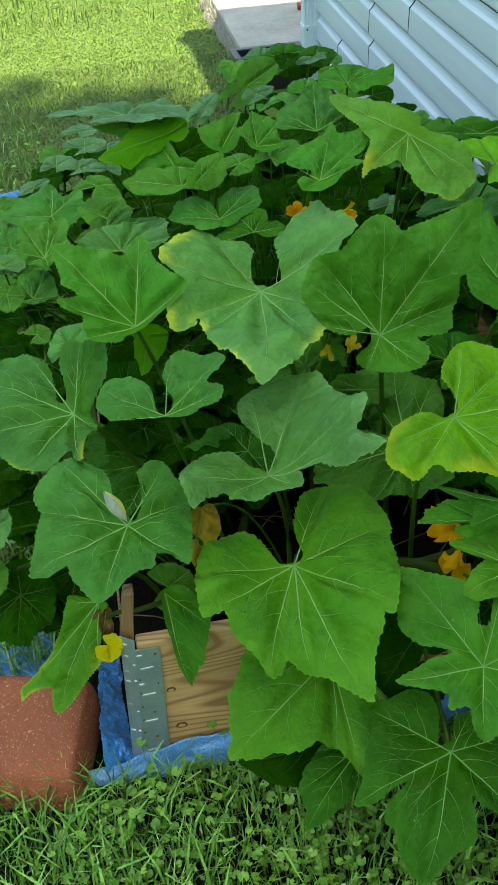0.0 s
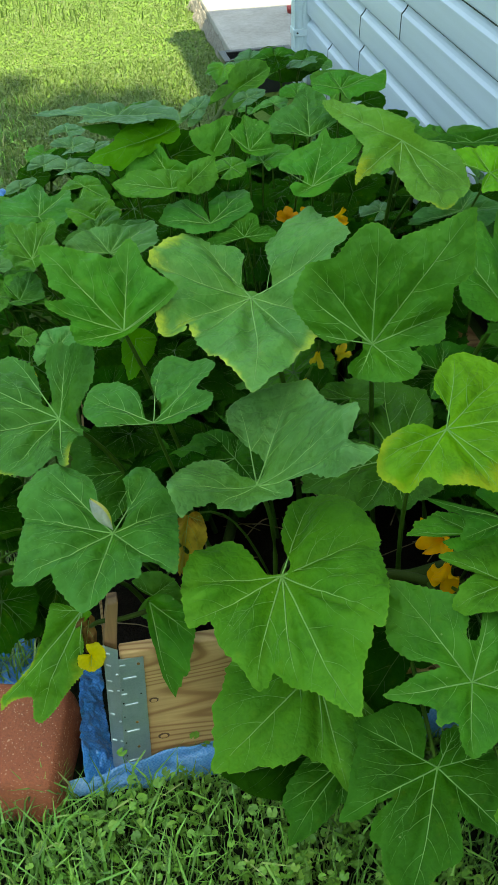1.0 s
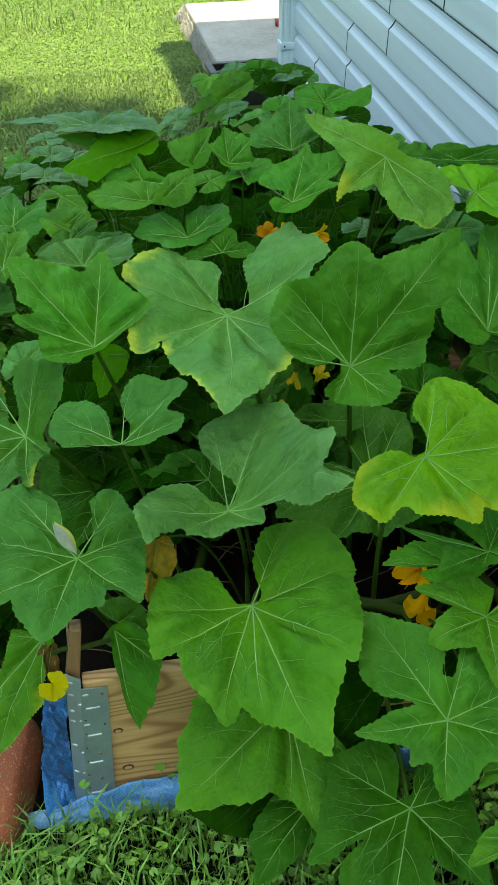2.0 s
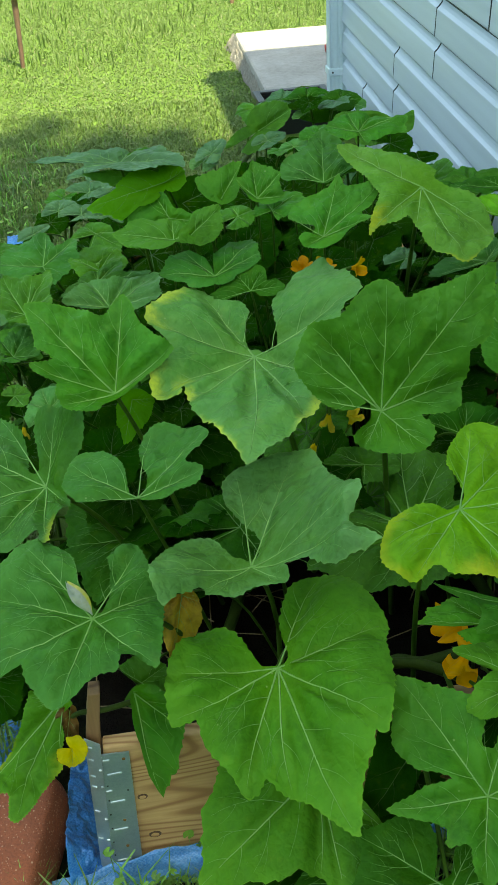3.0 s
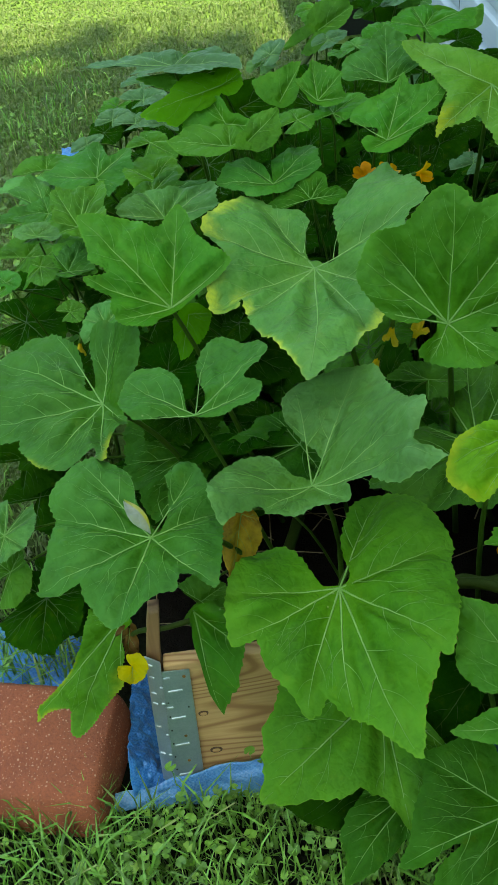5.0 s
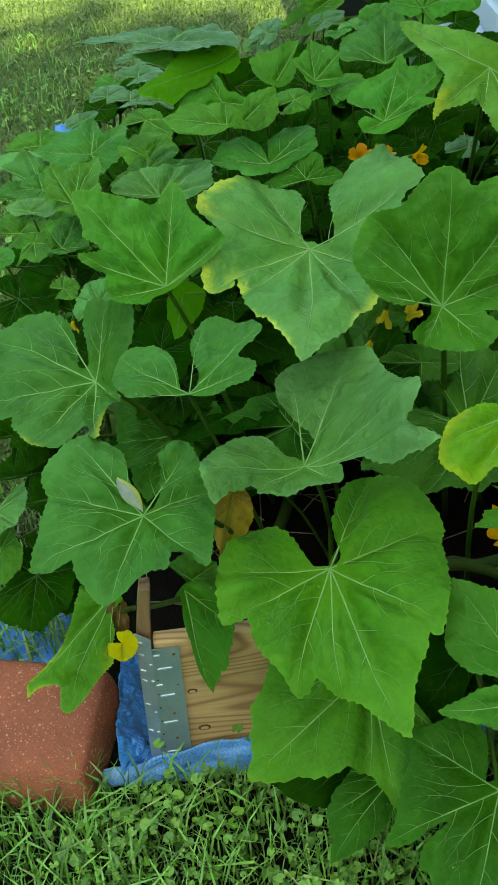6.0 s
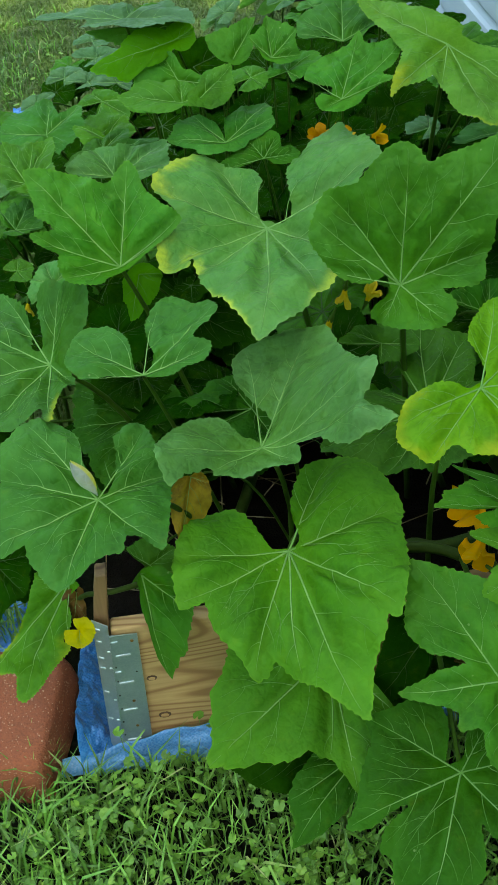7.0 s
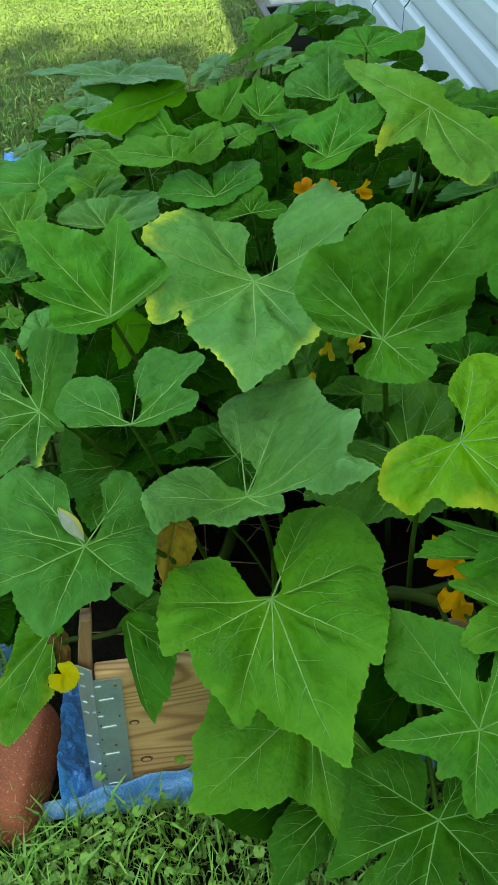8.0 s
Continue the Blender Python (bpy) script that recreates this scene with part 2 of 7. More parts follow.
def blade_height(r, th, shape):
    """How far a blade lifts off its plane: its fold along the midrib, droop, wavy margin, the quilting between veins and the
    lobes that stand up or hang."""
    size, fold, droop, wave, seed, ribs, lifts = shape
    v = r * math.sin(th)
    h = fold * (math.sqrt(v * v + (0.10 * size) ** 2) - 0.10 * size) - droop * r * r / size
    edge = min(r / size, 1.3)
    h += wave * size * edge ** 2 * math.sin(5 * th + seed) + 0.6 * wave * size * edge ** 3 * math.sin(13 * th + 2.1 * seed)
    h += 0.014 * size * edge * math.sin(r / size * 9 + seed) * math.sin(8 * th + 1.3 * seed)
    x, y = 2.4 * r / size * math.cos(th), 2.4 * r / size * math.sin(th)
    h += 0.055 * size * min(edge, 1.0) ** 1.5 * noise.noise(Vector((x, y, 3.7 * seed))) + 0.036 * size * edge * noise.noise(Vector((2.6 * x, 2.6 * y, 1.3 * seed))) + 0.012 * size * edge * noise.noise(Vector((5.5 * x, 5.5 * y, 2.1 * seed)))
    for deg, half, high in lifts:
        d = (th - radians(deg) + math.pi) % (2 * math.pi) - math.pi
        h += high * math.exp(-(d / radians(half)) ** 2) * min(r / size, 1.2) ** 1.5
    near = min(abs((th - a + math.pi) % (2 * math.pi) - math.pi) * r for a in ribs)
    return h + (0.13 if lifts else 0.100) * size * (1 - math.exp(-(near / (0.10 * size)) ** 2)) * max(0.0, 1 - (r / size / 1.22) ** 3)


def flowing(points, n):
    """n places along a closed rounded line through points given as (degrees, reach)."""
    p = [Vector((r * math.cos(radians(a)), r * math.sin(radians(a)))) for a, r in points]
    m, out = len(p), []
    for i in range(m):
        a, b, c, d = p[i - 1], p[i], p[(i + 1) % m], p[(i + 2) % m]
        for k in range(16):
            t = k / 16
            out.append(b + 0.40 * t * (c - a) + t * t * (0.80 * a - 2.2 * b + 1.8 * c - 0.40 * d) + t ** 3 * (-0.40 * a + 1.2 * b - 1.2 * c + 0.40 * d))
    run = [0.0]
    for i in range(len(out)):
        run.append(run[-1] + (out[(i + 1) % len(out)] - out[i]).length)
    line, i = [], 0
    for k in range(n):
        want = run[-1] * k / n
        while run[i + 1] < want:
            i += 1
        line.append(out[i].lerp(out[(i + 1) % len(out)], (want - run[i]) / max(run[i + 1] - run[i], 1e-9)))
    return line


def filled(outline, size):
    """Places and triangles that fill a margin of any shape evenly."""
    step = 0.052 * size
    xs, ys = [p.x for p in outline], [p.y for p in outline]
    pts, row, y = list(outline), 0, min(ys)
    while y < max(ys):
        x = min(xs) + (0.5 * step if row % 2 else 0.0)
        while x < max(xs):
            q = Vector((x + 0.1 * step * math.sin(57 * x + 31 * y), y))
            if min((q - p).length_squared for p in outline) > (0.55 * step) ** 2:
                pts.append(q)
            x += step
        y += 0.866 * step
        row += 1
    n = len(outline)
    v, _, f, *_ = delaunay_2d_cdt(pts, [(i, (i + 1) % n) for i in range(n)], [], 1, 1e-7)
    return v, [t if (v[t[1]] - v[t[0]]).cross(v[t[2]] - v[t[0]]) > 0 else t[::-1] for t in map(tuple, f)]


def blade_meshes(outline, ribs, shape, vein_width, pale=(), rings=11, even=False):
    """Vertices and faces of a blade, with its two maps, and of its veins, with one, in the leaf's own space. outline: places
    round the margin; ribs: (radians, reach)."""
    size, seed = shape[0], shape[4]
    rnd = random.Random(seed * 7 + 3)
    nth = len(outline)
    polar = [(p.length, math.atan2(p.y, p.x) % (2 * math.pi)) for p in outline]
    reach_at = [0.0] * 120
    for (r0, t0), (r1, t1) in zip(polar, polar[1:] + polar[:1]):
        turn = (t1 - t0 + math.pi) % (2 * math.pi) - math.pi
        for q in range(9):
            k = int(((t0 + turn * q / 8) % (2 * math.pi)) / (2 * math.pi) * 120) % 120
            reach_at[k] = max(reach_at[k], r0 + (r1 - r0) * q / 8)
    flat, faces, n = [], [], nth
    if even:
        flat, faces = filled(outline, size)
        rim = [min((p - q).length for q in outline) for p in flat]
        deep = [1 - min(1.0, d / (0.8 * size)) for d in rim]
    else:
        flat = [Vector((0, 0))] + [p * (i / rings) ** 0.9 for i in range(1, rings + 1) for p in outline]
        deep = [0.0] + [(i / rings) ** 0.9 for i in range(1, rings + 1) for p in outline]
        faces = [(0, 1 + j, 1 + (j + 1) % n) for j in range(n)]
        faces += [(1 + i * n + j, 1 + i * n + j + n, 1 + i * n + (j + 1) % n + n, 1 + i * n + (j + 1) % n) for i in range(rings - 1) for j in range(n)]
    verts, uvs, age = [], [], []
    for p, k in zip(flat, deep):
        r, th = p.length, math.atan2(p.y, p.x) % (2 * math.pi)
        verts.append(Vector((p.x, p.y, blade_height(r, th, shape))))
        swing = min([abs((th - a + math.pi) % (2 * math.pi) - math.pi) for a, _ in ribs] or [1.0])
        uvs.append((1.0 if k > 0.995 and r > 0.4 * size else min(0.94, 0.72 * r / size), math.exp(-(swing * r / (0.07 * size)) ** 2)))
        old = 0.0
        for deg, half, start in pale:
            d = abs((th - radians(deg) + math.pi) % (2 * math.pi) - math.pi) / radians(half)
            old = max(old, smooth01(1.3 - d) * smooth01((k - start) / (1.02 - start)) * smooth01((r / size - 0.45) / 0.35))
        age.append((old, (r * math.cos(swing) - 0.95 * r * math.sin(min(swing, 1.5))) / 0.14 + 2.0))

    vv, ff, vu = [], [], []

    def strand(path, w0, w1, p0, p1, hump=0.0):
        if len(path) < 3:
            return
        pts = [Vector((r * math.cos(t), r * math.sin(t), blade_height(r, t % (2 * math.pi), shape) + 0.0008)) for r, t in path]
        n = len(pts)
        v2, f2 = tube(pts, [w0 + (w1 - w0) * (i / (n - 1)) ** 0.8 for i in range(n)], 4, 0.45)
        o, per = len(vv), len(v2) // n
        vv.extend(v2)
        along = [min(1.0, (i // per) / (n - 1)) for i in range(len(v2))]
        vu.extend([(p0 + (p1 - p0) * u + hump * math.sin(math.pi * u), 0.0) for u in along])
        ff.extend([tuple(x + o for x in f) for f in f2])

    def side_vein(x0, a0, side, far, wide, tone, own, forks):
        """A vein that leaves a rib x0 out along a0, bows outwards and may fork."""
        path, lean = [], rnd.uniform(0.80, 1.05)
        for t in np.linspace(0, 1, 8):
            x, y = x0 + far * t * (0.62 + 0.30 * t), side * far * lean * t * (0.80 - 0.30 * t)
            rr, aa = math.hypot(x, y), a0 + math.atan2(y, x)
            if rr > 0.95 * reach_at[int((aa % (2 * math.pi)) / (2 * math.pi) * 120) % 120]:
                break
            if any(b != own and abs((aa - b + math.pi) % (2 * math.pi) - math.pi) * rr < 0.10 * size for b, _ in ribs):
                break
            path.append((rr, aa))
        strand(path, wide, wide * 0.25, tone, tone * 0.25)
        if forks and len(path) > 5:
            r1, a1 = path[3]
            side_vein(r1, a1, side, far * 0.42, wide * 0.55, tone * 0.6, own, False)
            r1, a1 = path[4]
            side_vein(r1, a1, -side, far * 0.30, wide * 0.5, tone * 0.5, own, False)

    w = 0.0015 * vein_width * (size / 0.13) ** 0.8
    for a, r in ribs:
        bend = rnd.uniform(-0.06, 0.06)
        strand([(r * 0.97 * t, a + bend * math.sin(math.pi * t)) for t in np.linspace(0.0, 1, 26)], w * min(1.0, 0.55 + r / size * 0.4), w * 0.14, 0.42, 0.30, 0.62)
        first = rnd.choice((-1, 1))
        for k, s in enumerate((0.14, 0.27, 0.40, 0.53, 0.66, 0.79)):
            s2 = s + rnd.uniform(-0.035, 0.035)
            side = first if k % 2 == 0 else -first
            side_vein(r * 0.96 * s2, a + bend * math.sin(math.pi * s2), side, r * (1.02 - s2) * rnd.uniform(0.65, 0.95), w * (0.44 - 0.2 * s2), 0.72 - 0.25 * s2, a, k < 4 and size > 0.085)
    return (verts, faces, uvs, age), (vv, ff, vu)


def hang(plant, m, blade, ribs, kind, label, foot, seed, spread):
    """Links a blade with its veins, and its stalk down to the foot."""
    v, f, uv, age = blade
    ob = finish("leaf", v, f, LEAF[kind], plant, label or LEAF_LABEL[kind], uv, age=age)
    ob.matrix_basis = m
    finish("vein", ribs[0], ribs[1], VEIN_SHADED if kind == "dark" else VEIN, ob, "", ribs[2])
    if foot is not None:
        rnd = random.Random(seed + 50)
        path = bent((0, 0, -0.002), m.inverted() @ Vector(foot), m.to_3x3().inverted() @ Vector((rnd.uniform(-0.02, 0.02), 0.03, 0.05 * rnd.uniform(0.3, 1.2))), 9)
        thick = min(1.0, max(0.4, spread / 0.12))
        v2, f2 = tube(path, [thick * (0.0036 + 0.0020 * i / 8) for i in range(9)], 7)
        finish("stalk", v2, f2, STALK, ob)
    return ob


def lobed_outline(points, notch, sinus, seed, teeth, nth=216):
    rnd = random.Random(seed * 7 + 3)
    vs = [(radians(a), abs(r)) for a, r in points]
    line = []
    for j in range(nth):
        th = 2 * math.pi * j / nth
        tooth = teeth * (1.0, 0.1, -0.8)[j % 3] * rnd.uniform(0.3, 1.4)
        r = lobed(th, vs, notch, sinus) * (1 + tooth + 0.020 * math.sin(9 * th + seed) + 0.014 * math.sin(21 * th + 3 * seed) + 0.010 * math.sin(34 * th + 5 * seed))
        line.append(Vector((r * math.cos(th), r * math.sin(th))))
    return line


def leaf(plant, at, turn, veins, kind="mid", notch=0.03, sinus=0.10, fold=0.0, droop=0.0, wave=0.022, seed=0, foot=None, label="", teeth=0.013, vein_width=1.0, pale=()):
    """A palmate leaf on its stalk. at: where blade and stalk meet; turn: its tilt and heading (Euler degrees); veins:
    (degrees round from the midrib, metres) from one basal lobe to the other, below 0 where the margin runs between two
    veins; foot: where its stalk leaves the vine; pale: yellowed stretches of margin, (degrees, half width, from how far out)."""
    size = sum(abs(r) for _, r in veins) / len(veins)
    ribs = [(radians(a), r) for a, r in veins if r > 0]
    shape = (size, fold, droop, wave, seed, [a for a, _ in ribs], ())
    blade, strands = blade_meshes(lobed_outline(veins, notch, sinus, seed, teeth), ribs, shape, vein_width, pale)
    return hang(plant, pose(*at, *turn), blade, strands, kind, label, foot, seed, size)


def broad_leaf(plant, at, turn, margin, ribs, lifts=(), kind="mid", seed=0, foot=None, label="", wave=0.016, droop=0.0, pale=(), vein_width=1.0):
    """A large palmate leaf whose basal lobes stand apart round a deep sinus. margin: (degrees from the midrib, reach) from the
    one side of the sinus to the other; ribs: the main veins, likewise; lifts: (degrees, half width, height) of lobes that
    stand up out of the blade."""
    rnd = random.Random(seed * 5 + 1)
    size = sum(r for _, r in margin) / len(margin)
    line, n = flowing(margin, 300), 300
    out = []
    for j, p in enumerate(line):
        side = (line[(j + 1) % n] - line[j - 1]).normalized()
        away = Vector((side.y, -side.x))
        if away.dot(p) < 0:
            away = -away
        rim = min(1.0, p.length / (0.5 * size))
        out.append(p + away * size * rim * (0.0105 * (1.0, -0.2, -0.8)[j % 3] * rnd.uniform(0.2, 1.5) + 0.008 * noise.noise(Vector((p.x * 60, p.y * 60, seed)))))
    veins = [(radians(a), r) for a, r in ribs]
    shape = (size, 0.0, droop, wave, seed, [a for a, _ in veins], lifts)
    blade, strands = blade_meshes(out, veins, shape, vein_width, pale, even=True)
    return hang(plant, pose(*at, *turn), blade, strands, kind, label, foot, seed, size)


LEAF_LABEL = {"mid": "green lobed squash leaf", "bright": "bright green lobed leaf", "grey": "grey-green lobed leaf", "dark": "low leaf with the canopy's shade in its colour", "deep": "deep green cut leaf", "cool": "cool green lobed leaf",
              "edged": "leaf with yellowing margin", "tipped": "green leaf with yellow tip", "yellow": "yellowing green leaf", "back": "leaf showing its pale underside",
              "blue": "small blue-green leaf", "dead": "withered yellow-brown leaf", "brown": "dry brown crumpled leaf piece", "gold": "small golden yellow leaf"}

# ---- more materials ----
def siding_material():
    m, n, l, b = material("vinyl_siding")
    c = coords(n)
    info = n.new("ShaderNodeObjectInfo").outputs["Random"]
    streak = n.new("ShaderNodeMapping")
    streak.inputs["Scale"].default_value = (1, 0.35, 9)
    l.new(c, streak.inputs[0])
    big = noise_tex(n, l, 2.2, 5, 0.6, streak.outputs[0])
    fine = noise_tex(n, l, 90, 3, 0.6, c)
    col = ramp(n, l, big, [(0.3, (0.41, 0.49, 0.565)), (0.7, (0.49, 0.575, 0.655))])
    col = mixed(n, l, ramp(n, l, fine, [(0.55, (0, 0, 0)), (0.85, (0.12, 0.12, 0.12))]), col, (0.34, 0.40, 0.39))
    tone = n.new("ShaderNodeHueSaturation")
    rng = n.new("ShaderNodeMapRange")
    l.new(info, rng.inputs[0])
    rng.inputs[3].default_value, rng.inputs[4].default_value = 0.97, 1.03
    l.new(rng.outputs[0], tone.inputs["Value"])
    l.new(col, tone.inputs["Color"])
    l.new(tone.outputs[0], b.inputs["Base Color"])
    b.inputs["Roughness"].default_value = 0.42
    grain = n.new("ShaderNodeMapping")
    grain.inputs["Scale"].default_value = (1, 0.06, 1)
    l.new(c, grain.inputs[0])
    bump(n, l, b, noise_tex(n, l, 260, 3, 0.6, grain.outputs[0]), 0.10, 0.0008)
    return m


def pine_material(name, dark, mid, light, axis):
    """Sawn pine with growth rings drawn out along the axis, stains and fine grain."""
    m, n, l, b = material(name)
    c = coords(n)
    mp = n.new("ShaderNodeMapping")
    s = [7.0, 7.0, 7.0]
    s[axis] = 1.3
    mp.inputs["Scale"].default_value = s
    l.new(c, mp.inputs[0])
    flow = noise_tex(n, l, 1.1, 1.5, 0.4, mp.outputs[0])
    saw = n.new("ShaderNodeMath")
    saw.operation = "MULTIPLY"
    l.new(flow, saw.inputs[0])
    saw.inputs[1].default_value = 150.0
    sn = n.new("ShaderNodeMath")
    sn.operation = "SINE"
    l.new(saw.outputs[0], sn.inputs[0])
    rings = n.new("ShaderNodeMapRange")
    l.new(sn.outputs[0], rings.inputs[0])
    rings.inputs[1].default_value = -1.0
    col = ramp(n, l, rings.outputs[0], [(0.02, dark), (0.22, mid), (0.6, light)])
    fm = n.new("ShaderNodeMapping")
    f = [160.0, 160.0, 160.0]
    f[axis] = 6.0
    fm.inputs["Scale"].default_value = f
    l.new(c, fm.inputs[0])
    fine = noise_tex(n, l, 1.0, 3, 0.6, fm.outputs[0])
    col = mixed(n, l, ramp(n, l, fine, [(0.35, (0.35, 0.35, 0.35)), (0.65, (0, 0, 0))]), col, dark)
    stain = noise_tex(n, l, 5, 4, 0.6, c)
    col = mixed(n, l, ramp(n, l, stain, [(0.52, (0, 0, 0)), (0.75, (0.35, 0.35, 0.35))]), col, (dark[0] * 0.6, dark[1] * 0.6, dark[2] * 0.7))
    l.new(col, b.inputs["Base Color"])
    b.inputs["Roughness"].default_value = 0.62
    bump(n, l, b, fine, 0.25, 0.0012)
    return m


def lawn_soil():
    """Soil darkened with painted shade round the bed's near end, passing into the dense thatch of the lawn."""
    m, n, l, b = material("lawn_soil")
    c = coords(n)
    fine = noise_tex(n, l, 60, 4, 0.65, c)
    # near black: the shade between grass blades is in this colour
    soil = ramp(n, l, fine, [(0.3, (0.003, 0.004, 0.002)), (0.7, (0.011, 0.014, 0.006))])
    thatch = ramp(n, l, noise_tex(n, l, 5, 5, 0.6, c), [(0.3, (0.078, 0.140, 0.027)), (0.7, (0.104, 0.180, 0.037))])
    thatch = mixed(n, l, ramp(n, l, fine, [(0.4, (0.4, 0.4, 0.4)), (0.7, (0, 0, 0))]), thatch, (0.045, 0.085, 0.017))
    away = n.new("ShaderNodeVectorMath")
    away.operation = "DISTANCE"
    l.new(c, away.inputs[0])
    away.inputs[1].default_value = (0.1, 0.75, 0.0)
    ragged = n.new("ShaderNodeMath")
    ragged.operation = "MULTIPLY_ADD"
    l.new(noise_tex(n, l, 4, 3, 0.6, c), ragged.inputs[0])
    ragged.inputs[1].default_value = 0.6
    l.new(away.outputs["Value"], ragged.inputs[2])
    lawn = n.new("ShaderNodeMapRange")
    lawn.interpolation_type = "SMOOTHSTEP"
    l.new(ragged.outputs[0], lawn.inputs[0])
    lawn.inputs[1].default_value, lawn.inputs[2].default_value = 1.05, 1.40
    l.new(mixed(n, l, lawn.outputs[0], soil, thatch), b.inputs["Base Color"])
    b.inputs["Roughness"].default_value = 0.95
    bump(n, l, b, fine, 0.7, 0.01)
    return m


def paver_material():
    """Red concrete with pale chips of stone in it."""
    m, n, l, b = material("red_paver")
    c = coords(n)
    big = noise_tex(n, l, 9, 4, 0.6, c)
    fine = noise_tex(n, l, 260, 3, 0.7, c)
    col = ramp(n, l, big, [(0.3, (0.215, 0.054, 0.020)), (0.7, (0.34, 0.092, 0.034))])
    col = mixed(n, l, ramp(n, l, fine, [(0.3, (0.5, 0.5, 0.5)), (0.6, (0, 0, 0))]), col, (0.12, 0.030, 0.014))
    for scale, size in ((120, 0.17), (230, 0.24), (420, 0.3)):
        v = n.new("ShaderNodeTexVoronoi")
        v.inputs["Scale"].default_value = scale
        l.new(c, v.inputs["Vector"])
        pick = n.new("ShaderNodeSeparateColor")
        l.new(v.outputs["Color"], pick.inputs[0])
        some = ramp(n, l, pick.outputs[0], [(0.84, (0, 0, 0)), (0.87, (0.75, 0.75, 0.75))])
        dot = ramp(n, l, v.outputs["Distance"], [(size, (1, 1, 1)), (size + 0.06, (0, 0, 0))])
        both = mixed(n, l, 1.0, some, dot, "MULTIPLY")
        col = mixed(n, l, both, col, (0.52, 0.29, 0.18))
    l.new(col, b.inputs["Base Color"])
    b.inputs["Roughness"].default_value = 0.8
    bump(n, l, b, fine, 0.8, 0.003)
    return m


def tarp_material(name, deep, light, crease):
    """Woven blue plastic with pale creases."""
    m, n, l, b = material(name)
    c = coords(n)
    big = noise_tex(n, l, 14, 4, 0.6, c)
    col = ramp(n, l, big, [(0.3, deep), (0.7, light)])
    ridge = noise_tex(n, l, 38, 3, 0.55, c)
    wear = ramp(n, l, ridge, [(0.47, (0, 0, 0)), (0.5, (0.30, 0.30, 0.30)), (0.53, (0, 0, 0))])
    patch = ramp(n, l, noise_tex(n, l, 25, 3, 0.6, c), [(0.42, (0, 0, 0)), (0.65, (1, 1, 1))])
    col = mixed(n, l, mixed(n, l, 1.0, wear, patch, "MULTIPLY"), col, crease)
    thread = n.new("ShaderNodeTexChecker")
    thread.inputs["Scale"].default_value = 330
    l.new(c, thread.inputs["Vector"])
    col = mixed(n, l, mixed(n, l, 0.22, (0.0, 0.0, 0.0), thread.outputs["Fac"]), col, crease)
    l.new(col, b.inputs["Base Color"])
    b.inputs["Roughness"].default_value = 0.28
    b.inputs["Specular IOR Level"].default_value = 0.45
    both = n.new("ShaderNodeMath")
    both.operation = "MULTIPLY_ADD"
    l.new(thread.outputs["Fac"], both.inputs[0])
    both.inputs[1].default_value = 0.06
    l.new(ridge, both.inputs[2])
    bump(n, l, b, both.outputs[0], 0.8, 0.015)
    return m


def grass_material(name, stops, sheer=0.3):
    """Blades of many tints, each of its own."""
    m, n, l, b = material(name)
    isle = n.new("ShaderNodeNewGeometry").outputs["Random Per Island"]
    col = ramp(n, l, isle, stops)
    patch = noise_tex(n, l, 1.6, 4, 0.6, coords(n))
    col = mixed(n, l, ramp(n, l, patch, [(0.35, (0, 0, 0)), (0.7, (0.45, 0.45, 0.45))]), col, stops[-2][1])
    l.new(col, b.inputs["Base Color"])
    b.inputs["Roughness"].default_value = 0.5
    tr = n.new("ShaderNodeBsdfTranslucent")
    l.new(col, tr.inputs[0])
    mx = n.new("ShaderNodeMixShader")
    mx.inputs[0].default_value = sheer
    l.new(b.outputs[0], mx.inputs[1])
    l.new(tr.outputs[0], mx.inputs[2])
    l.new(mx.outputs[0], n["Material Output"].inputs[0])
    return m


SIDING = siding_material()
# painted shade for the siding's laps and seams
LAP_SHADE = plain("siding_lap_shade", (0.025, 0.035, 0.040), (0.06, 0.08, 0.09), 30, 0.7)
# wall core coloured dark so that the panel gaps read as shade
SHEATHING = plain("sheathing", (0.03, 0.03, 0.03), (0.06, 0.055, 0.05), 6, 0.9)
TRIM = plain("painted_metal", (0.46, 0.58, 0.62), (0.53, 0.65, 0.69), 4, 0.38, relief=0.05, dist=0.0005)
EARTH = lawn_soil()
CONCRETE = plain("concrete", (0.17, 0.16, 0.145), (0.32, 0.31, 0.29), 4.5, 0.85, relief=0.4, dist=0.002)
RUBBLE = plain("crumbled_concrete", (0.11, 0.10, 0.086), (0.27, 0.25, 0.215), 20, 0.9, relief=0.6, dist=0.004)
PINE = pine_material("sawn_pine", (0.34, 0.165, 0.056), (0.50, 0.280, 0.105), (0.62, 0.385, 0.160), 0)
STAKE_WOOD = pine_material("weathered_stake", (0.13, 0.06, 0.022), (0.22, 0.11, 0.042), (0.29, 0.16, 0.065), 2)
KNOT = plain("pine_knot", (0.05, 0.022, 0.008), (0.13, 0.06, 0.02), 60, 0.6)
STEEL = plain("galvanised_steel", (0.29, 0.39, 0.41), (0.46, 0.56, 0.58), 26, 0.34, 0.65, 0.10, 0.0004)
SHINY = plain("bright_steel", (0.52, 0.60, 0.61), (0.66, 0.73, 0.74), 60, 0.38, 0.6, 0.05, 0.0003)
RUST = plain("rusty_screw", (0.22, 0.09, 0.02), (0.42, 0.20, 0.05), 200, 0.6, 0.4)
HOLE = plain("dark_hole", (0.010, 0.010, 0.010), (0.025, 0.022, 0.020), 50, 0.8)
TARP = tarp_material("blue_tarp", (0.002, 0.085, 0.32), (0.010, 0.280, 0.70), (0.18, 0.46, 0.80))
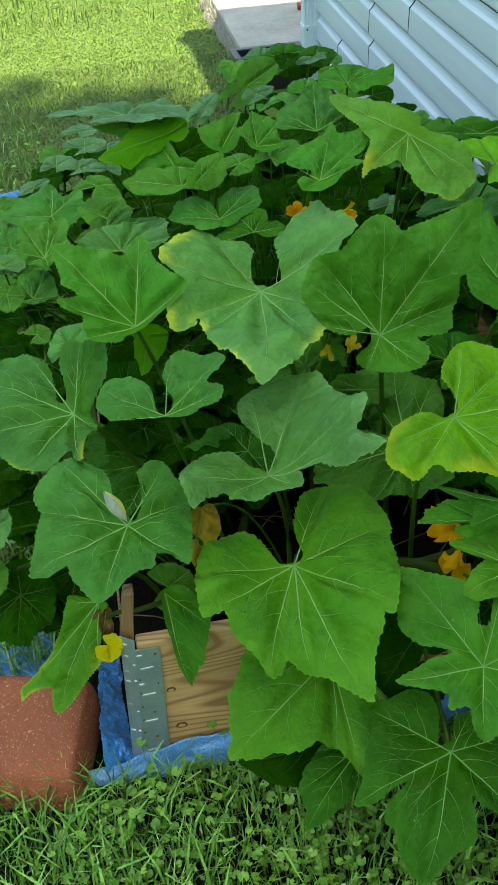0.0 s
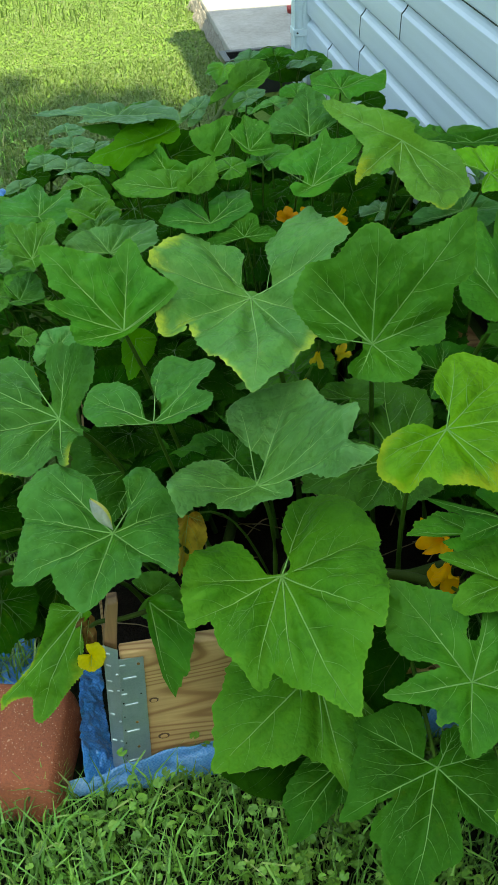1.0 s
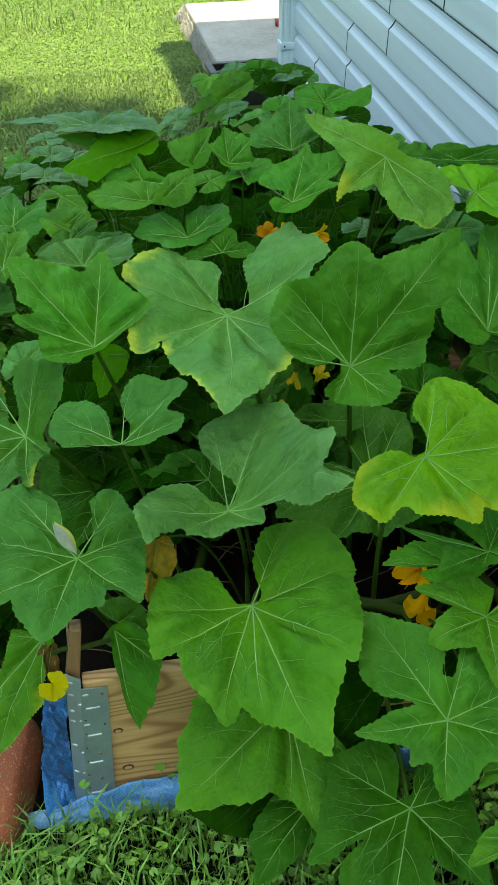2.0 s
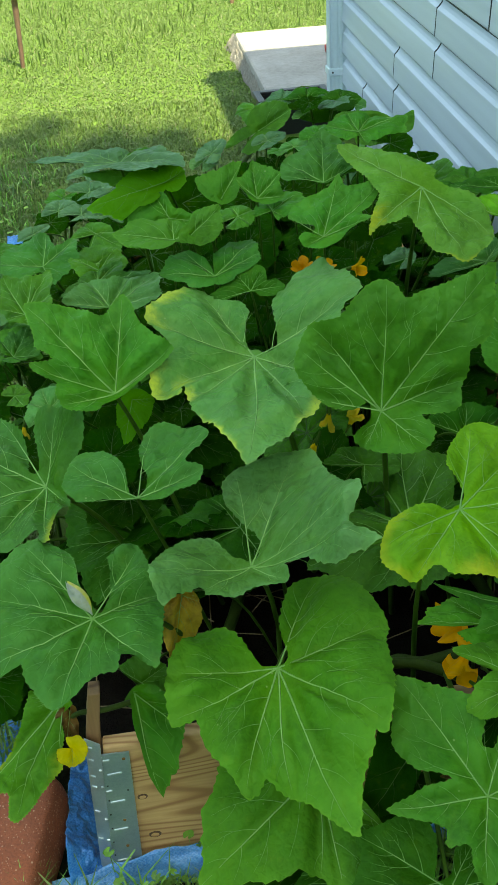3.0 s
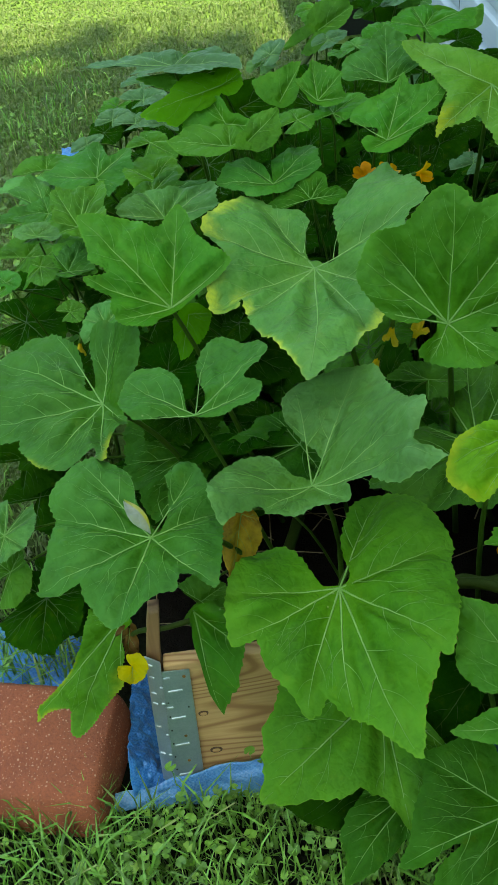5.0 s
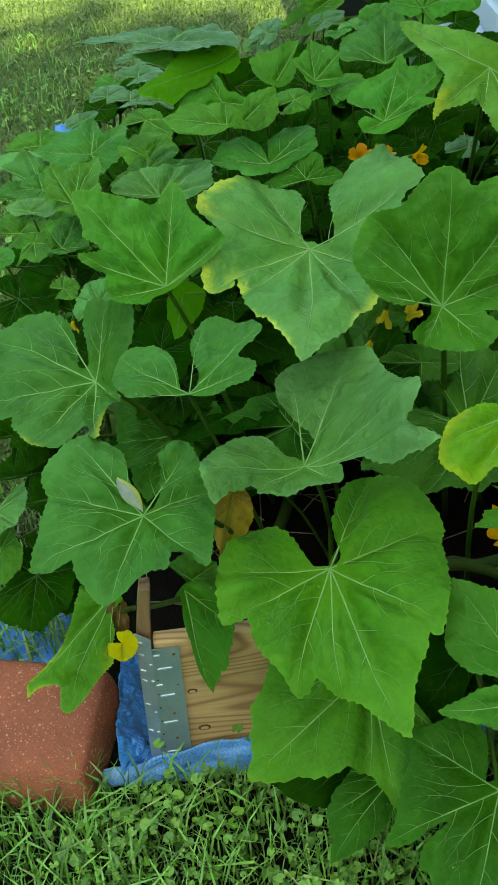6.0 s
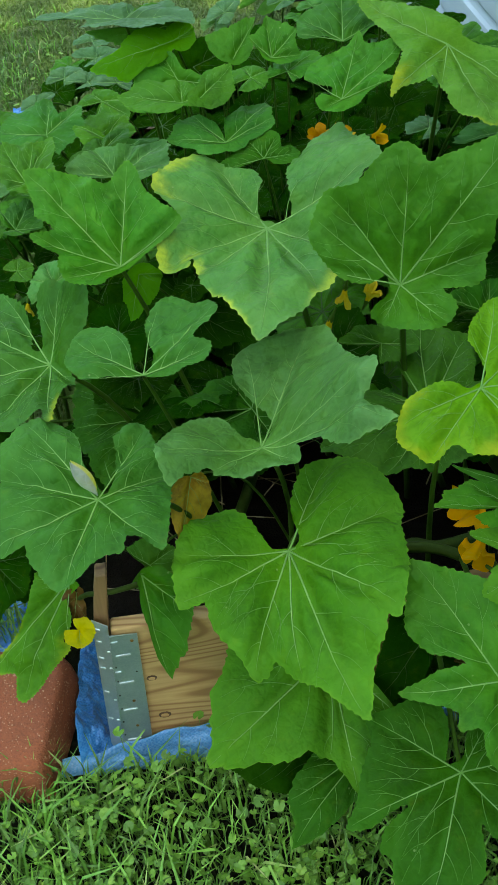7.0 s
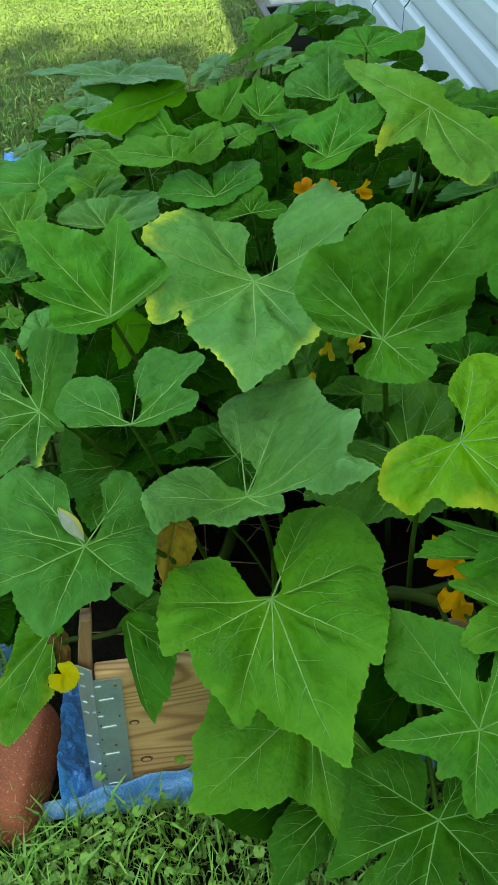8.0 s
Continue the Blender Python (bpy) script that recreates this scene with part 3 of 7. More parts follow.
TARP_PALE = tarp_material("pale_blue_tarp", (0.020, 0.170, 0.43), (0.090, 0.350, 0.66), (0.34, 0.54, 0.76))
PAVER = paver_material()
# held darker than soil is, so gaps under the leaves read as shade
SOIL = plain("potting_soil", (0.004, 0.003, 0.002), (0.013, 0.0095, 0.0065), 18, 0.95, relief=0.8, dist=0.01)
for matt in (SOIL, EARTH, STALK, VINE):
    matt.node_tree.nodes["Principled BSDF"].inputs["Specular IOR Level"].default_value = 0.08
BLACK_PLASTIC = plain("black_plastic", (0.010, 0.010, 0.011), (0.022, 0.022, 0.023), 10, 0.4)
PETAL = leaf_material("blossom_petal", (0.62, 0.20, 0.003), (0.80, 0.30, 0.005), (0.86, 0.41, 0.012), sheer=0.35, rough=0.55)
PETAL_PALE = leaf_material("faded_petal", (0.50, 0.32, 0.010), (0.66, 0.46, 0.020), (0.74, 0.58, 0.050), sheer=0.3, rough=0.6)
STRAW = plain("dry_straw", (0.10, 0.075, 0.035), (0.22, 0.17, 0.085), 30, 0.7)
POST = plain("rusty_post", (0.12, 0.065, 0.042), (0.23, 0.135, 0.09), 12, 0.75, relief=0.5)
BARK = plain("bark", (0.06, 0.045, 0.03), (0.14, 0.11, 0.08), 8, 0.9, relief=0.8, dist=0.02)
RED_CLAY = plain("red_glaze", (0.30, 0.03, 0.025), (0.45, 0.06, 0.05), 20, 0.4)
ROOFING = plain("roof_shingle", (0.05, 0.05, 0.05), (0.10, 0.095, 0.09), 5, 0.9, relief=0.6, dist=0.004)
GRASS = grass_material("grass_blade", [(0.0, (0.016, 0.057, 0.006)), (0.40, (0.065, 0.219, 0.020)), (0.75, (0.145, 0.392, 0.047)), (0.95, (0.245, 0.474, 0.087)), (1.0, (0.377, 0.370, 0.181))], 0.15)
LAWN = grass_material("lawn_blade", [(0.0, (0.074, 0.131, 0.029)), (0.35, (0.091, 0.156, 0.035)), (0.75, (0.112, 0.182, 0.045)), (0.93, (0.133, 0.198, 0.057)), (1.0, (0.237, 0.221, 0.133))], 0.38)
CLOVER = grass_material("clover_leaf", [(0.0, (0.024, 0.079, 0.005)), (0.5, (0.089, 0.242, 0.021)), (0.9, (0.176, 0.372, 0.044)), (1.0, (0.260, 0.428, 0.075))], 0.18)
SCREEN_LEAF = grass_material("screen_leaf", [(0.0, (0.018, 0.050, 0.010)), (0.5, (0.035, 0.085, 0.016)), (0.9, (0.055, 0.115, 0.024)), (1.0, (0.08, 0.14, 0.03))], 0.15)

# ---- ground ----
BED_X0, BED_X1, BED_Y0, BED_Y1 = -0.035, 0.80, 1.0, 2.75
bm = bmesh.new()
bmesh.ops.create_grid(bm, x_segments=8, y_segments=8, size=400)
ground = tagged(part("ground", bm, EARTH), "soil under a mown lawn, shade painted in near the bed", "ground", kind="structure")


def blades(name, mat, spots, low, high, width, lean, seed):
    """Grass blades, each two faces long, bent over, at the spots given."""
    r = np.random.RandomState(seed)
    n = len(spots)
    h = r.uniform(low, high, n) * r.uniform(0.6, 1.0, n)
    a = r.uniform(0, 2 * np.pi, n)
    l = r.uniform(0.15, 1.0, n) * lean * h
    w = r.uniform(0.6, 1.2, n) * width
    side = np.stack([-np.sin(a), np.cos(a), 0 * a], 1) * w[:, None] * 0.5
    out = np.stack([np.cos(a), np.sin(a), 0 * a], 1)
    base = np.column_stack([spots, np.zeros(n)])
    up = np.array([0, 0, 1.0])
    mid = base + out * (0.3 * l)[:, None] + up * (0.62 * h)[:, None]
    tip = base + out * l[:, None] + up * (h * (1 - 0.25 * (l / np.maximum(h, 1e-6)) ** 2))[:, None]
    v = np.stack([base - side, base + side, mid + 0.8 * side, mid - 0.8 * side, tip], 1).reshape(-1, 3)
    k = np.arange(n) * 5
    quads, tris = np.stack([k, k + 1, k + 2, k + 3], 1).tolist(), np.stack([k + 3, k + 2, k + 4], 1).tolist()
    return finish(name, v.tolist(), quads + tris, mat, smooth=False)


def free(x, y, margin=0.0):
    """Whether a spot of the lawn is clear of bed, pavers, patio and house."""
    bed = (x > -0.14 - margin) & (x < 0.9) & (y > 0.966 - margin) & (y < 2.85)
    paved = ((x > -0.40) & (x < -0.125) & (y > 0.985) & (y < 1.15)) | ((x > 0.625) & (y > 3.96) & (y < 5.1)) | ((x > 0.59) & (y > 3.88) & (y < 4.03))
    return ~(bed | paved | (x > 0.86) & (y < 3.97))


def scatter(n, x0, x1, y0, y1, seed, margin=0.0, clump=0.0, feather=0.0):
    r = np.random.RandomState(seed)
    p = np.column_stack([r.uniform(x0, x1, n), r.uniform(y0, y1, n)])
    p = p[free(p[:, 0], p[:, 1], margin)]
    if feather > 0:
        edge_gap = np.minimum(p[:, 0] - x0, p[:, 1] - y0 if y0 < 1 else 9.0)
        p = p[r.uniform(0, feather, len(p)) < edge_gap]
    if clump > 0:
        keep = [noise.noise(Vector((x * clump, y * clump, seed))) + r.uniform(-0.35, 0.35) > -0.05 for x, y in p]
        p = p[np.array(keep)]
    return p


near = blades("grass", GRASS, scatter(40000, -1.5, 0.95, -0.1, 1.0, 1, feather=0.45), 0.025, 0.075, 0.0034, 0.9, 1)
tagged(near, "long uneven green grass beside the bed", "grass", kind="stuff")
tall = blades("grass", GRASS, scatter(5600, -1.0, 0.95, 0.35, 0.985, 2, clump=5), 0.06, 0.13, 0.0046, 1.25, 2)
tagged(tall, "tall broad grass blades along the bed", "grass", kind="stuff")
edge = blades("grass", GRASS, np.column_stack([np.random.RandomState(3).uniform(-0.36, -0.14, 70), np.random.RandomState(4).uniform(0.955, 0.985, 70)]), 0.04, 0.11, 0.005, 0.7, 3)
tagged(edge, "grass blades leaning on a paver", "grass", kind="stuff")
rough = blades("grass", GRASS, np.column_stack([np.random.RandomState(13).uniform(-0.42, -0.17, 420), np.random.RandomState(14).uniform(1.16, 1.34, 420)]), 0.05, 0.15, 0.004, 1.0, 13)
tagged(rough, "long grass behind a paver on the tarpaulin", "grass", kind="stuff")
mid = blades("lawn", LAWN, scatter(165000, -2.2, 0.62, 1.0, 4.4, 5, feather=0.7), 0.012, 0.030, 0.0046, 1.4, 5)
tagged(mid, "short mown lawn beside the bed", "lawn", kind="stuff")
far = blades("lawn", LAWN, scatter(235000, -1.7, 1.9, 4.4, 8.8, 6), 0.006, 0.014, 0.0062, 1.8, 6)
tagged(far, "sunlit mown lawn", "lawn", kind="stuff")
tufts = blades("lawn", LAWN, scatter(8000, -1.5, 1.9, 4.9, 8.5, 7, clump=2.2), 0.03, 0.09, 0.006, 1.0, 7)
tagged(tufts, "taller unmown tufts of grass", "lawn", kind="stuff")
side_tufts = blades("lawn", GRASS, scatter(9000, -1.1, -0.1, 1.3, 4.0, 8, clump=4.0), 0.03, 0.06, 0.0045, 1.2, 8)
tagged(side_tufts, "coarse tufts in the lawn", "lawn", kind="stuff")


fringe_spots = scatter(70000, -5.0, 2.6, -4.0, 9.6, 15)
fringe_spots = fringe_spots[(fringe_spots[:, 0] < -1.3) | (fringe_spots[:, 1] < 0.25) | (fringe_spots[:, 1] > 8.6)]
fringe = blades("lawn", LAWN, fringe_spots, 0.016, 0.040, 0.014, 1.5, 15)
tagged(fringe, "mown lawn round the yard", "lawn", kind="stuff")


def round_leaves(name, spots, low, high, z0, z1, seed):
    """Small round scalloped leaves on thin stems, with a notch at the stem."""
    r = random.Random(seed)
    verts, faces = [], []
    for x, y in spots:
        s, z, a = r.uniform(low, high), r.uniform(z0, z1), r.uniform(0, 6.28)
        m = Matrix.Translation((x, y, z)) @ Euler((r.gauss(0, 0.35) + 0.15, r.gauss(0, 0.35), a)).to_matrix().to_4x4()
        o = len(verts)
        verts.append(m @ Vector((0, 0, -0.12 * s)))
        for k in range(15):
            t = 0.35 + (2 * math.pi - 0.7) * k / 14
            q = s * (1.0 if k % 2 else 0.88)
            verts.append(m @ Vector((q * math.cos(t), q * math.sin(t), 0.10 * s * math.sin(3 * t))))
        faces += [(o, o + k, o + k + 1) for k in range(1, 15)]
        b = len(verts)
        verts += [m @ Vector((0, 0, -0.12 * s)), m @ Vector((0.0015, 0, -0.12 * s)), Vector((x + 0.004, y + 0.003, 0)), Vector((x + 0.0025, y + 0.003, 0))]
        faces.append((b, b + 1, b + 2, b + 3))
    return finish(name, verts, faces, CLOVER, smooth=False)


ivy = round_leaves("ground_ivy", scatter(9800, -0.8, 0.9, 0.30, 0.955, 9, clump=6), 0.0032, 0.0088, 0.015, 0.058, 9)
tagged(ivy, "round scalloped ground ivy leaves among the grass", "weeds", kind="stuff")
weeds = round_leaves("ground_ivy", scatter(2200, -1.0, -0.1, 1.4, 3.6, 10, clump=4), 0.005, 0.010, 0.015, 0.035, 10)
tagged(weeds, "small round weeds in the lawn", "weeds", kind="stuff")
sprig = round_leaves("sprig", [(0.055, 0.993), (0.07, 0.99), (-0.05, 0.985), (0.082, 0.99)], 0.006, 0.010, 0.04, 0.09, 12)
tagged(sprig, "weed sprigs growing against the board", "weeds", kind="stuff")

# ---- house ----
WALL_X, LAP = 0.90, 0.1037
WALL_END = 3.93


def lap_profile():
    """One course of Dutch lap, from its lower edge up: (out from the wall, up)."""
    face, c = [(0.004, 0.0), (0.0205, 0.0015), (0.0215, 0.006)], LAP
    face += [(0.0195, 0.60 * c), (0.0188, 0.66 * c)]
    for i in range(1, 6):
        t = i / 5
        face.append((0.0188 - 0.0185 * math.sin(t * math.pi / 2) ** 0.8, (0.66 + 0.335 * t) * c))
    return face


def siding_panel(z, y0, y1, proud, parent):
    """A vinyl panel of two courses."""
    prof = [(d + proud, z + h) for d, h in lap_profile()] + [(d + proud, z + LAP + h) for d, h in lap_profile()]
    verts, faces, n = [], [], len(prof)
    for y in (y0, y1):
        verts += [(WALL_X - d, y, h) for d, h in prof]
    for y in (y0, y1):
        verts += [(WALL_X + 0.004, y, h) for d, h in prof]
    for i in range(n - 1):
        faces.append((i, i + 1, n + i + 1, n + i))
        faces.append((i, 2 * n + i, 2 * n + i + 1, i + 1))
        faces.append((n + i, n + i + 1, 3 * n + i + 1, 3 * n + i))
    faces.append((0, n, 3 * n, 2 * n))
    ob = finish("panel", verts, faces, SIDING, parent, smooth=False)
    ob.data.materials.append(LAP_SHADE)
    # faces under each lip and at the seam end carry painted shade
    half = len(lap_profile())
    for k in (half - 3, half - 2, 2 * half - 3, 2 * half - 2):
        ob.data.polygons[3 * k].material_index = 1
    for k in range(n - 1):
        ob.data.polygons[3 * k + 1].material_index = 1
    return ob


bm = bmesh.new()
box(bm, (WALL_X + 0.004, -4.0, 0), (WALL_X + 0.16, WALL_END, 2.6))
wall = tagged(part("wall_east", bm, SHEATHING), "house wall of pale blue vinyl lap siding", "wall", kind="structure")
bm = bmesh.new()
box(bm, (WALL_X + 0.16, WALL_END - 0.16, 0), (7.0, WALL_END, 2.6))
tagged(part("wall_north", bm, TRIM), "end wall of the house", "wall", kind="structure")
for k in range(12):
    z = 0.0706 + (k) * 2 * LAP
    seam = 3.55 - 0.389 * k
    cuts = [-4.0]
    y = seam
    while y > -3.2:
        cuts.append(y)
        y -= 3.66
    cuts = sorted(cuts) + [WALL_END - 0.02]
    for i in range(len(cuts) - 1):
        # open gap onto the dark core stands in for the overlap's shadow
        siding_panel(z, cuts[i] + (0.012 if i else 0), cuts[i + 1], 0.0016 if i % 2 else 0.0, wall)
bm = bmesh.new()
box(bm, (WALL_X - 0.022, WALL_END - 0.05, 0.02), (WALL_X + 0.01, WALL_END + 0.012, 2.6), 0.004)
part("corner_post", bm, TRIM, wall)
bm = bmesh.new()
box(bm, (WALL_X - 0.01, -4.2, 2.6), (7.2, 3.96, 2.74), 0.01)
tagged(part("roof", bm, ROOFING), "edge of the house roof", "roof", kind="structure")


def shade_tree(x, y, z, rx, ry, rz, n, seed, leaf_size=0.16, label="broad leafy tree shading the bed"):
    """A broad leafy tree behind the viewer that shades the bed: trunk, limbs and a crown of many leaf clumps."""
    r = random.Random(seed)
    ob = tagged(new("tree"), label, "tree")
    v, f = tube([(x - 3.6, y - 2.4, 0), (x - 3.5, y - 2.3, 0.27 * z), (x - 2.6, y - 1.6, 0.57 * z), (x - 0.9, y - 0.5, z - 1.2), (x, y, z + 0.6)], [0.42, 0.34, 0.26, 0.15, 0.05], 12)
    finish("trunk", v, f, BARK, ob)
    for k in range(7):
        a = k * 0.9 + r.uniform(-0.2, 0.2)
        v, f = tube(bent((x - 1.2, y - 1.0, z - 1.6), (x + 0.75 * rx * math.cos(a), y + 0.75 * ry * math.sin(a), z + r.uniform(-0.3, 0.5)), (0, 0, 0.3), 8), [0.10 - 0.011 * i for i in range(8)], 7)
        finish("limb", v, f, BARK, ob)
    verts, faces = [], []
    while len(faces) < n:
        q = Vector((r.gauss(0, 0.55), r.gauss(0, 0.55), r.uniform(-1, 1)))
        reach = 1.0 + 0.16 * noise.noise(Vector((q.x * 1.5, q.y * 1.5, 4)))
        if math.hypot(q.x, q.y) > reach or q.length > 1.25:
            continue
        c = Vector((x + rx * q.x, y + ry * q.y, z + rz * q.z))
        m = Matrix.Translation(c) @ Euler((r.gauss(0, 0.5), r.gauss(0, 0.5), r.uniform(0, 6.28))).to_matrix().to_4x4()
        s, o = r.uniform(0.62, 1.38) * leaf_size, len(verts)
        verts += [m @ Vector(p) for p in ((-s, 0, 0), (-0.3 * s, -0.55 * s, 0.06 * s), (s, 0, -0.1 * s), (-0.3 * s, 0.55 * s, 0.06 * s))]
        faces.append((o, o + 1, o + 2, o + 3))
    finish("crown", verts, faces, CLOVER, ob, smooth=False)
    return ob


def sky_screen(seed):
    """An unseen belt of leaf clumps round the yard, added to cut low sky light."""
    r = random.Random(seed)
    verts, faces = [], []
    for _ in range(26000):
        a = r.uniform(0, 2 * math.pi)
        q = 13.0 + r.uniform(0, 2.5)
        top = 5.0 + 1.6 * noise.noise(Vector((3 * math.cos(a), 3 * math.sin(a), 7)))
        x, y, z = q * math.cos(a), 2 + q * math.sin(a) * 1.5, top * r.random() ** 0.8
        if x > 6.0 and y < 4.5:
            continue
        m = Matrix.Translation((x, y, z)) @ Euler((r.uniform(0, 3), r.uniform(0, 3), r.uniform(0, 6))).to_matrix().to_4x4()
        s, o = r.uniform(0.35, 0.75), len(verts)
        verts += [m @ Vector(p) for p in ((-s, 0, 0), (-0.2 * s, -0.6 * s, 0.1 * s), (s, 0, 0), (-0.2 * s, 0.6 * s, 0.1 * s))]
        faces.append((o, o + 1, o + 2, o + 3))
    return finish("sky_screen", verts, faces, SCREEN_LEAF, smooth=False)


# out of view, added only to dim the light from the horizon
tagged(sky_screen(14), "unseen leaf screen holding back low sky light", "trees", kind="stuff")
# unseen; crown height and reach are chosen for the shadow it casts
shade_tree(1.35, -3.5, 15.0, 3.0, 3.2, 1.4, 9000, 8)


def downspout():
    """A ribbed rectangular rainwater pipe with its strap."""
    ob = tagged(new("downspout"), "pale blue ribbed metal rainwater pipe on the house corner", "downspout")
    w, d = 0.033, 0.027
    ring = []
    for sx, sy, n in ((1, 0, 0), (0, 1, 1), (-1, 0, 0), (0, -1, 1)):
        for t in np.linspace(-0.92, 0.92, 13):
            dent = 0.0022 * (1 if math.cos(t * 9.0) > 0.2 else 0)
            if n == 0:
                ring.append((sx * (w - dent), sx * t * d))
            else:
                ring.append((-sy * t * w, sy * (d - dent)))
    n = len(ring)
    verts = [(x, y, z) for z in (0.03, 2.6) for x, y in ring]
    faces = [(i, (i + 1) % n, n + (i + 1) % n, n + i) for i in range(n)]
    finish("pipe", verts, faces, TRIM, ob, smooth=False)
    for z in (0.215, 1.9):
        bm = bmesh.new()
        box(bm, (-w - 0.004, -d - 0.004, z - 0.013), (w + 0.004, d + 0.004, z + 0.013), 0.003)
        strap = part("strap", bm, TRIM, ob)
        bm = bmesh.new()
        bmesh.ops.create_cone(bm, cap_ends=True, segments=10, radius1=0.004, radius2=0.003, depth=0.004,
                              matrix=pose(-0.022, -d - 0.005, z, 90, 0, 0))
        part("screw", bm, HOLE, strap)
    ob.location = (0.866, 3.895, 0)
    return ob


downspout()

# ---- patio ----
bm = bmesh.new()
box(bm, (0.642, 4.04, 0), (5.0, 5.08, 0.085), 0.012)
tagged(part("patio", bm, CONCRETE), "pale concrete patio slab, half in sun", "patio", kind="structure")


def rubble_edge():
    """Spilled concrete along the slab's side: a low crumbled skirt."""
    rnd = random.Random(21)
    verts, faces = [], []
    n, mcols = 110, 12
    for i in range(n):
        y = 4.12 + 1.02 * i / (n - 1)
        wide = (0.014 + 0.036 * i / n) * (0.85 + 0.5 * noise.noise(Vector((y * 9, 3.0, 0))))
        for j in range(mcols):
            t = j / (mcols - 1)
            x = 0.645 - wide * t
            z = 0.074 * (1 - t) ** 0.8 + 0.016 * noise.noise(Vector((x * 60, y * 50, 1.5))) * (1 - t * t) + 0.010 * rnd.random() - 0.008
            verts.append((x, y, max(z, -0.01)))
    for i in range(n - 1):
        for j in range(mcols - 1):
            a = i * mcols + j
            faces.append((a, a + mcols, a + mcols + 1, a + 1))
    return finish("slab_edge", verts, faces, RUBBLE, smooth=False)


tagged(rubble_edge(), "rough crumbled concrete along the slab", "slab edge", kind="structure")
bm = bmesh.new()
bmesh.ops.create_cone(bm, cap_ends=True, segments=16, radius1=0.020, radius2=0.028, depth=0.05, matrix=Matrix.Translation((0, 0, 0.025)))
bmesh.ops.bevel(bm, geom=bm.edges[:], offset=0.004, segments=2, affect="EDGES")
cup = tagged(part("pot", bm, RED_CLAY, smooth=True), "small dull red pot standing on the patio", "pot")
cup.matrix_basis = pose(0.98, 4.62, 0.085) @ Matrix.Scale(0.6, 4)


def post(x, y, h, tilt):
    rnd = random.Random(int(x * 100))
    path = [(0.012 * math.sin(3 * t), 0, h * t) for t in np.linspace(0, 1, 10)]
    v, f = tube(path, [0.012 * rnd.uniform(0.8, 1.2) for _ in path], 7)
    ob = tagged(finish("post", v, f, POST), "thin rusty brown post standing in the lawn", "post", group="posts in the lawn")
    ob.matrix_basis = pose(x, y, 0, tilt, 0, 0)


post(-0.32, 5.13, 0.75, 3)
post(0.75, 6.05, 0.75, -2)

# ---- raised bed ----
bed = tagged(new("raised_bed"), "sawn pine raised bed with galvanised corner plate", "raised bed")


def board(x0, y0, z0, x1, y1, z1):
    bm = bmesh.new()
    box(bm, (x0, y0, z0), (x1, y1, z1), 0.003)
    return part("board", bm, PINE, bed, "sawn pine board")


face = board(-0.034, 1.0, 0.0, BED_X1, 1.020, 0.257)
board(-0.062, 1.036, 0.0, -0.040, BED_Y1, 0.06)
board(BED_X1 - 0.038, 1.04, 0.0, BED_X1, BED_Y1, 0.12)
board(-0.02, BED_Y1 - 0.038, 0.0, BED_X1 - 0.04, BED_Y1, 0.12)
for x, z, r in ((0.012, 0.075, 0.0075), (0.004, 0.155, 0.006), (0.118, 0.16, 0.006), (0.26, 0.10, 0.008), (0.45, 0.18, 0.007)):
    bm = bmesh.new()
    bmesh.ops.create_cone(bm, cap_ends=True, segments=18, radius1=r, radius2=r * 0.9, depth=0.002, matrix=pose(x, 0.9997, z, 90, 0, 0) @ Matrix.Diagonal((1.15, 0.8, 1, 1)))
    part("knot", bm, KNOT, face)
    bm = bmesh.new()
    bmesh.ops.create_cone(bm, cap_ends=True, segments=18, radius1=r * 0.66, radius2=r * 0.6, depth=0.002, matrix=pose(x, 0.9990, z, 90, 0, 0) @ Matrix.Diagonal((1.15, 0.8, 1, 1)))
    part("knot", bm, PINE, face)
bm = bmesh.new()
rings = []
# bent to fit the camera's view: the foot stays behind the plate
for x, z, half in ((-0.046, 0.0, 0.0090), (-0.0470, 0.21, 0.0092), (-0.0455, 0.25, 0.0090), (-0.0390, 0.300, 0.0080), (-0.0330, 0.338, 0.0068)):
    rings.append([bm.verts.new((x + a * half, 1.024 + c * 0.011, z)) for a, c in ((-1, -1), (1, -1), (1, 1), (-1, 1))])
for lower, upper in zip(rings, rings[1:]):
    for k in range(4):
        bm.faces.new((lower[k], lower[(k + 1) % 4], upper[(k + 1) % 4], upper[k]))
bm.faces.new(rings[-1])
bm.faces.new(rings[0][::-1])
bmesh.ops.bevel(bm, geom=bm.edges[:], offset=0.0015, segments=1, affect="EDGES")
part("stake", bm, STAKE_WOOD, bed, "rough wooden corner stake, bent to fit the view")


